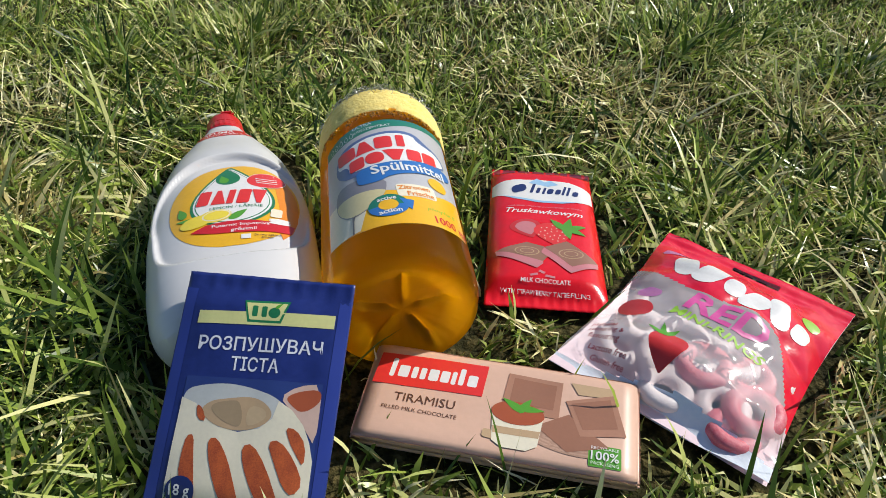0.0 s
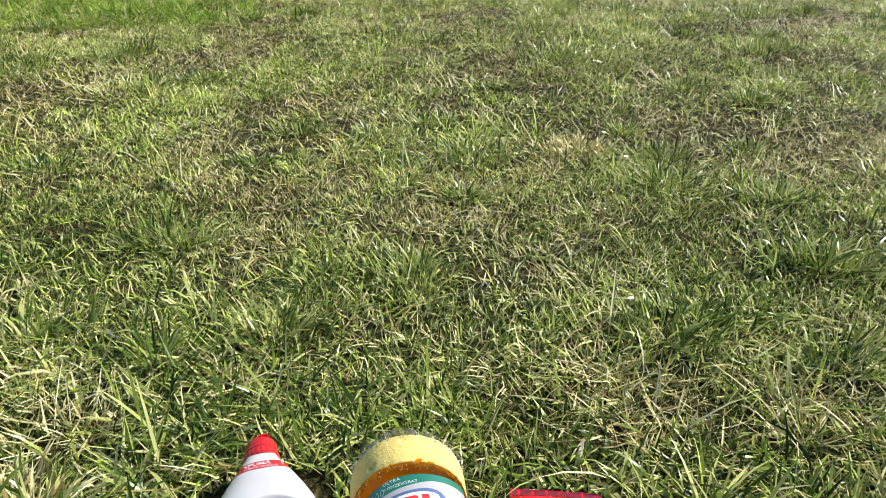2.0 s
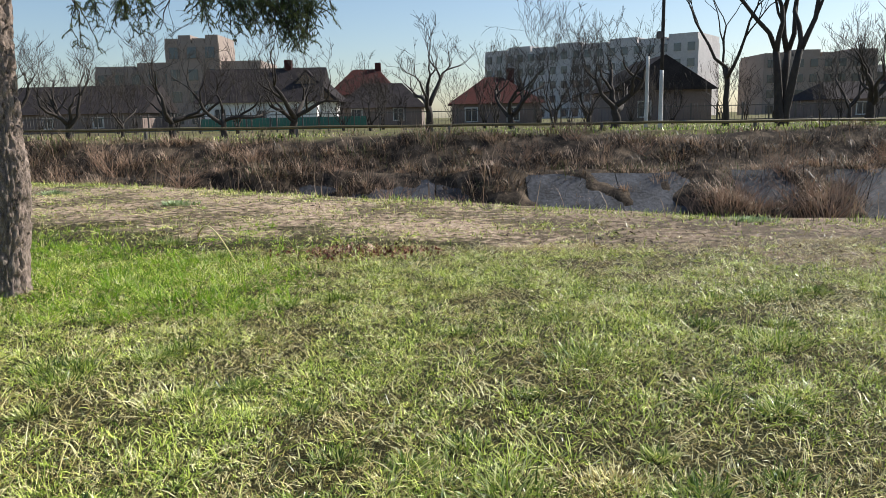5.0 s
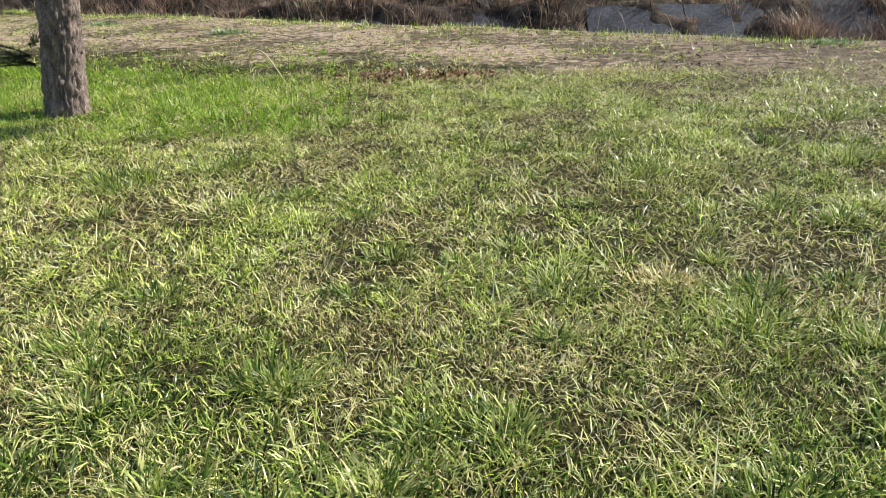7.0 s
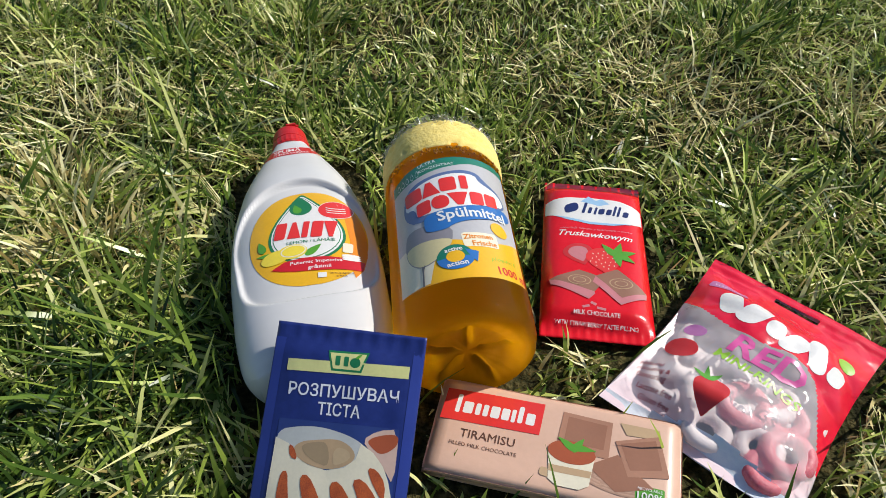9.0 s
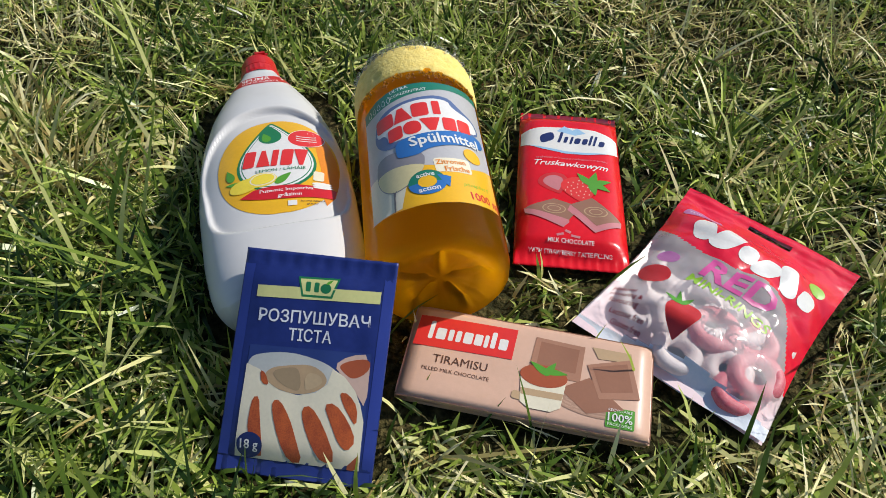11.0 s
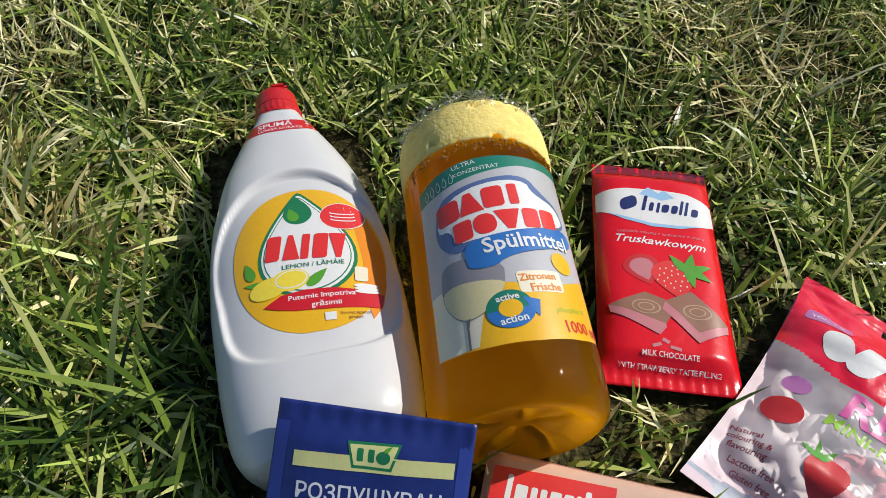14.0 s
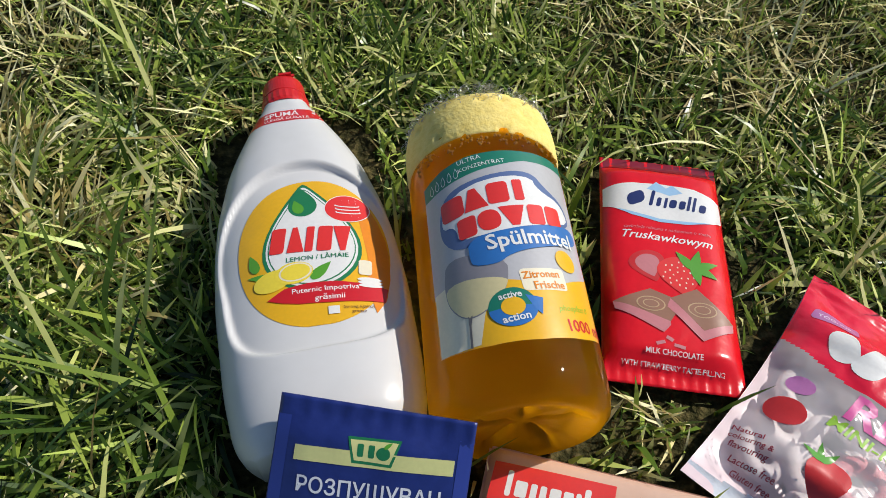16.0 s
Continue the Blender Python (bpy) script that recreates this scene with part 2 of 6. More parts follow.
blue_foil = surface("blue_foil", (0.018, 0.035, 0.200), (0.012, 0.024, 0.150), 30, 0.3, spec=0.6, bump=0.12, bump_scale=70, coat=0.3)
bag_red = surface("red_bag_print", (0.84, 0.012, 0.045), (0.74, 0.009, 0.038), 24, 0.2, bump=0.18, bump_scale=42, coat=0.3)
# Silver white film; the bluish reflection on it is part of its colour.
silver_film = surface("silver_white_film", (0.86, 0.90, 0.95), (0.70, 0.78, 0.88), 30, 0.22, spec=0.7, bump=0.35, bump_scale=70, coat=0.5)
gummy_red = surface("pink_sugared_gum", (0.74, 0.10, 0.16), (0.86, 0.34, 0.38), 420, 0.5, bump=0.5, bump_scale=700, trans=0.25)
gummy_white = surface("white_sugared_gum", (0.94, 0.87, 0.86), (0.88, 0.78, 0.78), 420, 0.5, bump=0.5, bump_scale=700, trans=0.25)


def clear_film():
    m, N, L, p = shader("clear_film")
    p.inputs["Base Color"].default_value = (1.0, 0.95, 0.96, 1)
    p.inputs["Roughness"].default_value, p.inputs["Coat Weight"].default_value = 0.12, 0.6
    p.inputs["Coat Roughness"].default_value = 0.05
    nb = N.new("ShaderNodeTexNoise")
    nb.inputs["Scale"].default_value = 45
    tc = N.new("ShaderNodeTexCoord")
    L.new(tc.outputs["Object"], nb.inputs[0])
    bp = N.new("ShaderNodeBump")
    bp.inputs["Strength"].default_value, bp.inputs["Distance"].default_value = 0.3, 0.006
    L.new(nb.outputs[0], bp.inputs["Height"]), L.new(bp.outputs[0], p.inputs["Normal"])
    L.new(bp.outputs[0], p.inputs["Coat Normal"])
    t = N.new("ShaderNodeBsdfTransparent")
    ms = N.new("ShaderNodeMixShader")
    ms.inputs[0].default_value = 0.36
    L.new(t.outputs[0], ms.inputs[1]), L.new(p.outputs[0], ms.inputs[2])
    L.new(ms.outputs[0], N["Material Output"].inputs[0])
    return m


def amber_liquid():
    m, N, L, p = shader("amber_liquid")
    p.inputs["Base Color"].default_value = (1.0, 0.74, 0.10, 1)
    p.inputs["Roughness"].default_value, p.inputs["IOR"].default_value = 0.03, 1.26
    p.inputs["Transmission Weight"].default_value = 1.0
    d = N.new("ShaderNodeBsdfTranslucent")
    d.inputs[0].default_value = (1.0, 0.58, 0.012, 1)
    ms = N.new("ShaderNodeMixShader")
    ms.inputs[0].default_value = 0.52
    L.new(p.outputs[0], ms.inputs[1]), L.new(d.outputs[0], ms.inputs[2])
    L.new(ms.outputs[0], N["Material Output"].inputs[0])
    return m


film_mat, amber_mat = clear_film(), amber_liquid()
INK = {k: printed(k, c) for k, c in dict(
    white=(0.82, 0.82, 0.80), yellow=(0.86, 0.47, 0.012), orange=(0.80, 0.26, 0.01), red=(0.62, 0.012, 0.02), green=(0.015, 0.20, 0.075),
    leaf=(0.10, 0.36, 0.03), lemon=(0.88, 0.70, 0.06), teal=(0.012, 0.20, 0.13), silver=(0.50, 0.50, 0.52), blue=(0.03, 0.17, 0.50), navy=(0.012, 0.025, 0.13),
    sky=(0.35, 0.58, 0.82), pale_yellow=(0.72, 0.72, 0.30), brown=(0.13, 0.055, 0.030), choc=(0.33, 0.165, 0.105), cake=(0.42, 0.095, 0.035), cream=(0.84, 0.78, 0.60),
    pink=(0.70, 0.09, 0.34), lilac=(0.46, 0.16, 0.40), lime=(0.30, 0.56, 0.04), strawberry=(0.62, 0.03, 0.03), pale=(0.78, 0.80, 0.86), black=(0.02, 0.02, 0.02), grey=(0.16, 0.15, 0.15),
    cocoa=(0.34, 0.155, 0.092), caramel=(0.43, 0.215, 0.135), smoke=(0.27, 0.26, 0.29), biscuit=(0.55, 0.38, 0.22), rose=(0.60, 0.22, 0.24), slate=(0.10, 0.16, 0.34), logo_red=(0.78, 0.035, 0.03), maroon=(0.24, 0.005, 0.02)).items()}


# ---- builders ----
def link_mesh(name, verts, faces, material, parent=None, label="", smooth=True):
    me = bpy.data.meshes.new(name)
    me.from_pydata([tuple(v) for v in verts], [], faces)
    me.materials.append(material)
    if smooth:
        me.polygons.foreach_set("use_smooth", [True] * len(me.polygons))
    me.update()
    ob = new(name, me)
    if parent:
        ob.parent = parent
    return tagged(ob, label)


def part(name, bm, material, parent=None, label="", smooth=False):
    me = bpy.data.meshes.new(name)
    bm.to_mesh(me)
    bm.free()
    me.materials.append(material)
    if smooth:
        me.polygons.foreach_set("use_smooth", [True] * len(me.polygons))
    ob = new(name, me)
    if parent:
        ob.parent = parent
    return tagged(ob, label)


def box(cx, cy, cz, sx, sy, sz, bevel=0.0, bm=None):
    bm = bm or bmesh.new()
    r = bmesh.ops.create_cube(bm, size=1.0, matrix=Matrix.Translation((cx, cy, cz)) @ Matrix.Diagonal((sx, sy, sz, 1)))
    if bevel:
        es = list({e for v in r["verts"] for e in v.link_edges})
        bmesh.ops.bevel(bm, geom=es, offset=bevel, segments=2, affect="EDGES")
    return bm


def tube(path, radii, sides=6, cap=True):
    """Vertices and faces of a tube along a path."""
    V, F = [], []
    for i, (p, r) in enumerate(zip(path, radii)):
        d = (path[min(i + 1, len(path) - 1)] - path[max(i - 1, 0)]).normalized()
        a = d.orthogonal().normalized() if i == 0 else (a - d * a.dot(d)).normalized()
        b = d.cross(a)
        for k in range(sides):
            t = 2 * math.pi * k / sides
            V.append(p + r * (math.cos(t) * a + math.sin(t) * b))
    for i in range(len(path) - 1):
        for k in range(sides):
            F.append((i * sides + k, i * sides + (k + 1) % sides, (i + 1) * sides + (k + 1) % sides, (i + 1) * sides + k))
    if cap:
        F.append(tuple(range(sides))[::-1])
        F.append(tuple((len(path) - 1) * sides + k for k in range(sides)))
    return V, F


def gather(store, V, F):
    n = len(store[0])
    store[0].extend(V)
    store[1].extend(tuple(i + n for i in f) for f in F)


def lay(base, end, roll=0.0):
    """Pose whose y axis runs from base to end, with z as near to upright as it can be."""
    o, v = Vector(base), (Vector(end) - Vector(base)).normalized()
    w = (Vector((0, 0, 1)) - v * v.z).normalized()
    u = v.cross(w)
    return Matrix.Translation(o) @ Matrix((u, v, w)).transposed().to_4x4() @ pose(0, 0, 0, 0, roll, 0)


def thing(name, m, label, category, group=""):
    ob = new(name)
    ob.empty_display_size = 0.05
    ob.matrix_world = m
    return tagged(ob, label, category, group)


# flat artwork in millimetres, wrapped on to a surface
def outline(points):
    bm = bmesh.new()
    bm.faces.new([bm.verts.new((x, y, 0)) for x, y in points])
    return bm


def oval(cx, cy, rx, ry, turn=0.0, n=36, power=2.0, a0=0.0, a1=360.0):
    pts, c, s = [], math.cos(radians(turn)), math.sin(radians(turn))
    full = a1 - a0 >= 360
    for k in range(n if full else n + 1):
        t = radians(a0 + (a1 - a0) * k / n)
        x = rx * math.copysign(abs(math.cos(t)) ** (2 / power), math.cos(t))
        y = ry * math.copysign(abs(math.sin(t)) ** (2 / power), math.sin(t))
        pts.append((cx + x * c - y * s, cy + x * s + y * c))
    return pts


def block(cx, cy, w, h, turn=0.0, slant=0.0, r=0.0):
    c, s = math.cos(radians(turn)), math.sin(radians(turn))
    if r:
        base = [(sx * (w / 2 - r) + r * math.cos(t), sy * (h / 2 - r) + r * math.sin(t)) for sx, sy, q in ((1, 1, 0), (-1, 1, 1), (-1, -1, 2), (1, -1, 3)) for t in [math.pi / 2 * (q + k / 4) for k in range(5)]]
    else:
        base = [(-w / 2, -h / 2), (w / 2, -h / 2), (w / 2, h / 2), (-w / 2, h / 2)]
    return [(cx + (x + slant * y) * c - y * s, cy + (x + slant * y) * s + y * c) for x, y in base]


def rounded(points, times=2):
    """Cut the corners of a closed outline."""
    for _ in range(times):
        points = [q for a, b in zip(points, points[1:] + points[:1]) for q in ((0.75 * a[0] + 0.25 * b[0], 0.75 * a[1] + 0.25 * b[1]), (0.25 * a[0] + 0.75 * b[0], 0.25 * a[1] + 0.75 * b[1]))]
    return points


def drop_shape(cx, cy, rx, ry, turn=0.0):
    pts = []
    for k in range(40):
        t = 2 * math.pi * k / 40
        q = 0.5 * (1 + math.sin(t))
        pts.append((rx * math.cos(t) * (1 - 0.75 * q ** 2.2), ry * (math.sin(t) + 0.15 * q ** 3)))
    c, s = math.cos(radians(turn)), math.sin(radians(turn))
    return [(cx + x * c - y * s, cy + x * s + y * c) for x, y in pts]


def lettering(text, cx, cy, width, turn=0.0, shear=0.0, bold=0.0, height=None):
    """The built-in font, centred, fitted to a width (and height) in millimetres."""
    cu = bpy.data.curves.new("lettering", "FONT")
    cu.body, cu.align_x, cu.align_y, cu.resolution_u, cu.shear, cu.offset = text, "CENTER", "CENTER", 2, shear, bold
    tmp = bpy.data.objects.new("lettering", cu)
    scene.collection.objects.link(tmp)
    bpy.context.view_layer.update()
    me = tmp.evaluated_get(bpy.context.evaluated_depsgraph_get()).to_mesh()
    bm = bmesh.new()
    bm.from_mesh(me)
    bpy.data.objects.remove(tmp)
    bpy.data.curves.remove(cu)
    xs, ys = [v.co.x for v in bm.verts], [v.co.y for v in bm.verts]
    k = width / (max(xs) - min(xs))
    ky = height / (max(ys) - min(ys)) if height else k
    mx, my = (max(xs) + min(xs)) / 2, (max(ys) + min(ys)) / 2
    c, s = math.cos(radians(turn)), math.sin(radians(turn))
    for v in bm.verts:
        x, y = (v.co.x - mx) * k, (v.co.y - my) * ky
        v.co = (cx + x * c - y * s, cy + x * s + y * c, 0)
    return bm


def join(*shapes):
    bm = bmesh.new()
    for sh in shapes:
        b = outline(sh) if isinstance(sh, list) else sh
        me = bpy.data.meshes.new("tmp")
        b.to_mesh(me)
        b.free()
        bm.from_mesh(me)
        bpy.data.meshes.remove(me)
    return bm


def artwork(name, shape, wrap, layer, material, parent, label="", cell=4.0):
    """Lay flat artwork on a surface: cut it into cells, then lift each vertex on to the surface."""
    bm = outline(shape) if isinstance(shape, list) else shape
    for ax in (0, 1):
        lo, hi = min(v.co[ax] for v in bm.verts), max(v.co[ax] for v in bm.verts)
        n = int((hi - lo) / (cell or 2.5))
        for i in range(1, n + 1):
            co, no = Vector((0, 0, 0)), Vector((0, 0, 0))
            co[ax], no[ax] = lo + (hi - lo) * i / (n + 1), 1
            bmesh.ops.bisect_plane(bm, geom=bm.verts[:] + bm.edges[:] + bm.faces[:], plane_co=co, plane_no=no)
    bmesh.ops.triangulate(bm, faces=[f for f in bm.faces if len(f.verts) > 4])
    for f in bm.faces:
        f.normal_update()
        if f.normal.z < 0:
            f.normal_flip()
    for v in bm.verts:
        u, w = v.co.x / 1000, v.co.y / 1000
        p = wrap(u, w)
        e = 0.0006
        n = (wrap(u + e, w) - wrap(u - e, w)).cross(wrap(u, w + e) - wrap(u, w - e)).normalized()
        v.co = p + n * (0.00006 * layer + 0.00016)
    return part(name, bm, material, parent, label, smooth=True)


def table(rows, x):
    """Smooth interpolation in a short table."""
    for (x0, y0), (x1, y1) in zip(rows, rows[1:]):
        if x <= x1:
            t = max(0.0, (x - x0) / (x1 - x0))
            return y0 + (y1 - y0) * t
    return rows[-1][1]


def soft(rows, x, r):
    return sum(table(rows, x + r * k) for k in (-1, -0.5, 0, 0.5, 1)) / 5


# ---- ground ----
EDGE = [(-60, 44), (-4.77, 8.47), (-1.24, 6.42), (0.68, 5.16), (1.68, 4.45), (2.9, 4.15), (8, 3.6), (60, 1.0)]


def step01(x, lo, hi):
    t = min(1.0, max(0.0, (x - lo) / (hi - lo)))
    return t * t * (3 - 2 * t)


def edge_y(x):
    return min(table(EDGE, x), 14.0 + 0.02 * x)


def ground_z(x, y):
    e = edge_y(x)
    z = 0.031 * (1 - step01(y, -0.13, 0.15)) if y < 0.3 else 0.0
    z += 0.012 * noise.noise((x * 1.7, y * 1.7, 0.3)) * step01(y, 0.2, 0.8) + 0.02 * noise.noise((x * 0.6, y * 0.6, 4.0)) * step01(y, 0.8, 2)
    if y > e:                                     # near bank of the ditch, its bed, the far bank
        z -= 3.2 * step01(y, e, e + 5.5)
    if y > 21.3:
        z = -3.2 + 1.85 * (y - 21.3) / 2.9
        if y < 24.6:                              # earth washed over the concrete lining
            bare = max(step01(x + 0.5 * noise.noise((y * 1.5, 0, 5)), 2.2, 3.2) * (1 - step01(x + 0.9 * noise.noise((y * 1.3, 2, 5)), 6.6, 8.0)), 0.5 * step01(x, -4.5, -2.5) * (1 - step01(x, 0.5, 2.0)), 0.9 * step01(x, 12.2, 13.2))
            z += (0.38 - 0.30 * bare + 0.46 * noise.noise((x * 0.55, y * 0.8, 7.0)) + 0.16 * noise.noise((x * 2.1, y * 2.4, 3.0))) * step01(y, 21.4, 21.9) * (1 - step01(y, 24.0, 24.6))
    if y > 24.2:
        z = max(z if y < 24.6 else -9, -1.25 + 1.3 * step01(y, 24.2, 27.2) + 0.22 * noise.noise((x * 0.5, y * 0.5, 1.0)) * step01(y, 24.2, 25.0))
    if y > 27.2:
        z = 0.05 + 0.06 * noise.noise((x * 0.3, y * 0.3, 2.0))
    return z


def lines(*spans):
    out = []
    for a, b, n in spans:
        out += [a + (b - a) * i / n for i in range(n)]
    return out


xs = lines((-1500, -200, 6), (-200, -30, 14), (-30, -6, 60), (-6, -1.0, 50), (-1.0, 1.2, 74), (1.2, 6, 48), (6, 16, 60), (16, 34, 26), (34, 200, 14), (200, 1501, 6))
ys = lines((-1200, -60, 5), (-60, -2, 12), (-2, -0.4, 14), (-0.4, 1.0, 60), (1.0, 9, 90), (9, 20.5, 36), (20.5, 28, 52), (28, 60, 24), (60, 300, 10), (300, 3001, 6))
gv = [(x, y, ground_z(x, y)) for y in ys for x in xs]
nx = len(xs)
gf = [(j * nx + i, j * nx + i + 1, (j + 1) * nx + i + 1, (j + 1) * nx + i) for j in range(len(ys) - 1) for i in range(nx - 1)]
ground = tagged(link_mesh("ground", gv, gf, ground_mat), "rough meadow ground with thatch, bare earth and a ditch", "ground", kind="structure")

# concrete lining of the far bank
lining = tagged(new("canal_lining"), "cracked grey concrete slabs lining the far ditch bank", "canal lining", kind="structure")
rng = random.Random(4)
slope = math.atan2(1.85, 2.9)
for i in range(-3, 6):
    x0 = 2.5 + i * 2.95
    bm = bmesh.new()
    w = 2.93 + rng.uniform(-0.03, 0.0)
    top = [[bm.verts.new((-w / 2 + w * a / 6, -1.5 + 3.0 * b / 6, 0.07 + 0.012 * noise.noise((a * 0.7 + i * 3, b * 0.7, 0)))) for a in range(7)] for b in range(7)]
    for row in (top[0], top[-1], [r[0] for r in top], [r[-1] for r in top]):      # worn rims
        for v in row[1:-1]:
            v.co.x += rng.uniform(-0.012, 0.012)
            v.co.y += rng.uniform(-0.03, 0.03)
            v.co.z -= rng.uniform(0.0, 0.02)
    for b in range(6):
        for a in range(6):
            bm.faces.new((top[b][a], top[b][a + 1], top[b + 1][a + 1], top[b + 1][a]))
    ex = bmesh.ops.extrude_face_region(bm, geom=list(bm.faces))
    for v in ex["geom"]:
        if isinstance(v, bmesh.types.BMVert):
            v.co.z -= 0.14
    bmesh.ops.recalc_face_normals(bm, faces=bm.faces)
    s = part("slab", bm, concrete_mat, lining)
    s.matrix_basis = pose(x0 + 1.45, 22.75 + rng.uniform(-0.05, 0.05), -2.12 + rng.uniform(-0.05, 0.05), math.degrees(slope) + rng.uniform(-1.5, 1.5), rng.uniform(-0.6, 0.6), rng.uniform(-0.5, 0.5))


# ---- plant and blade builders ----
def blade_mesh(name, P, length, width, heading, lean, curl, material, label, category, segs=3, twist=None, floor=None, parent=None):
    """Many tapered, bent blades as one mesh. P: feet; the other values one for each blade."""
    n = len(P)
    d = np.stack([np.cos(heading), np.sin(heading), np.zeros(n)], 1)
    side = np.stack([-np.sin(heading), np.cos(heading), np.zeros(n)], 1)
    if twist is not None:
        side = side * np.cos(twist)[:, None] + np.array([0, 0, 1.0]) * np.sin(twist)[:, None]
    rows, p, ang = [P.copy()], P.copy(), lean.copy()
    for k in range(segs):
        stepv = (length / segs)[:, None] * (np.cos(ang)[:, None] * np.array([0, 0, 1.0]) + np.sin(ang)[:, None] * d)
        p = p + stepv
        if floor is not None:
            p[:, 2] = np.maximum(p[:, 2], floor + 0.004 + 0.002 * k)
        rows.append(p.copy())
        ang = ang + curl / segs
    taper = [0.75, 1.0, 0.72, 0.0] if segs == 3 else [1.0, 0.75, 0.0] if segs == 2 else [1.0, 0.0]
    nv = 2 * segs + 1
    V = np.zeros((n, nv, 3))
    for k in range(segs):
        o = side * (width * taper[k] * 0.5)[:, None]
        V[:, 2 * k], V[:, 2 * k + 1] = rows[k] - o, rows[k] + o
    V[:, -1] = rows[segs]
    idx, starts = [], []
    c = 0
    for k in range(segs - 1):
        idx += [2 * k, 2 * k + 1, 2 * k + 3, 2 * k + 2]
        starts.append(c)
        c += 4
    idx += [2 * segs - 2, 2 * segs - 1, 2 * segs]
    starts.append(c)
    c += 3
    loops = (np.array(idx)[None, :] + (np.arange(n) * nv)[:, None]).ravel()
    ls = (np.array(starts)[None, :] + (np.arange(n) * c)[:, None]).ravel()
    me = bpy.data.meshes.new(name)
    me.vertices.add(n * nv)
    me.vertices.foreach_set("co", V.ravel())
    me.loops.add(len(loops))
    me.loops.foreach_set("vertex_index", loops.astype(np.int32))
    me.polygons.add(len(ls))
    me.polygons.foreach_set("loop_start", ls.astype(np.int32))
    me.polygons.foreach_set("use_smooth", np.ones(len(ls), dtype=bool))
    me.materials.append(material)
    me.update(calc_edges=True)
    me.validate()
    ob = new(name, me)
    if parent:
        ob.parent = parent
        return tagged(ob, label)
    return tagged(ob, label, category, kind="stuff")


def branches(rng, p, d, length, r, depth, store_big, store_small, spread=0.6, up=0.15, kids=(3, 4), bend=0.25, limit=2, sides=6, thin=0.0):
    """Recursive bare boughs; thick ones go to the first store, twigs to the second."""
    n = 5 if depth > 1 else 3
    path, radii = [p.copy()], [r]
    q, dd = p.copy(), d.copy()
    for i in range(n):
        dd = (dd + Vector((rng.uniform(-1, 1), rng.uniform(-1, 1), rng.uniform(-0.75, 0.75) + up)) * bend * 0.5).normalized()
        q = q + dd * (length / n)
        path.append(q.copy())
        radii.append(r * (1 - 0.5 * (i + 1) / n) if depth > 0 else r * (1 - 0.8 * (i + 1) / n))
    radii = [max(q_, thin) for q_ in radii]
    store = store_big if depth >= limit else store_small
    gather(store, *tube(path, radii, sides if depth >= limit else 3, cap=depth >= limit))
    if depth <= 0:
        return
    for k in range(rng.randint(*kids)):
        i = n if k == 0 else rng.randint(2, n)
        ax = Vector((rng.uniform(-1, 1), rng.uniform(-1, 1), rng.uniform(-0.2, 0.7))).normalized()
        nd = (dd + ax * spread * rng.uniform(0.7, 1.4)).normalized()
        branches(rng, path[i], nd, length * rng.uniform(0.55, 0.8), radii[i] * rng.uniform(0.6, 0.8), depth - 1, store_big, store_small, spread, up, kids, bend, limit, sides, thin)


def bare_tree(name, m, seed, height, girth, label, stems=1, fork=0.35, spread=0.75, depth=5, kids=(2, 4)):
    rng = random.Random(seed)
    t = thing(name, m, label, "tree", "bare trees beyond the ditch")
    big, small = ([], []), ([], [])
    for s in range(stems):
        a = 2 * math.pi * s / stems + rng.uniform(0, 1)
        tip = Vector((0.16 * math.cos(a) * (stems > 1), 0.16 * math.sin(a) * (stems > 1), 1)).normalized()
        trunk_h = height * fork
        path = [Vector((0, 0, -0.25)) + tip * trunk_h * k / 4 + Vector((rng.uniform(-1, 1), rng.uniform(-1, 1), 0)) * girth * 0.35 * (k > 0) for k in range(5)]
        radii = [girth * (1.35 if k == 0 else 1 - 0.08 * k) for k in range(5)]
        gather(big, *tube(path, radii, 9))
        for k in range(rng.randint(3, 4) if stems == 1 else 2):
            a2 = a + 2 * math.pi * k / 3.3 + rng.uniform(-0.4, 0.4)
            d = Vector((math.cos(a2) * spread * rng.uniform(0.9, 1.6), math.sin(a2) * spread, 0.75 if stems == 1 else 1.8)).normalized()
            branches(rng, path[-1] - tip * rng.uniform(0, 0.25) * trunk_h, d, height * rng.uniform(0.27, 0.42), girth * rng.uniform(0.5, 0.7), depth - 1, big, small, spread * 0.85, 0.32, kids, 0.85, 3, 6, 0.0075)
    link_mesh("trunk", *big, twig_mat, t)
    link_mesh("crown", *small, twig_mat, t, "fine leafless twigs")
    return t


# bearing and height of far things from the meadow
def far(bearing, d):
    return 0.012 + (d + 0.3) * bearing


def bearing(s):
    return -0.5505 + s * 0.0007304 + s * s * 1.81e-8


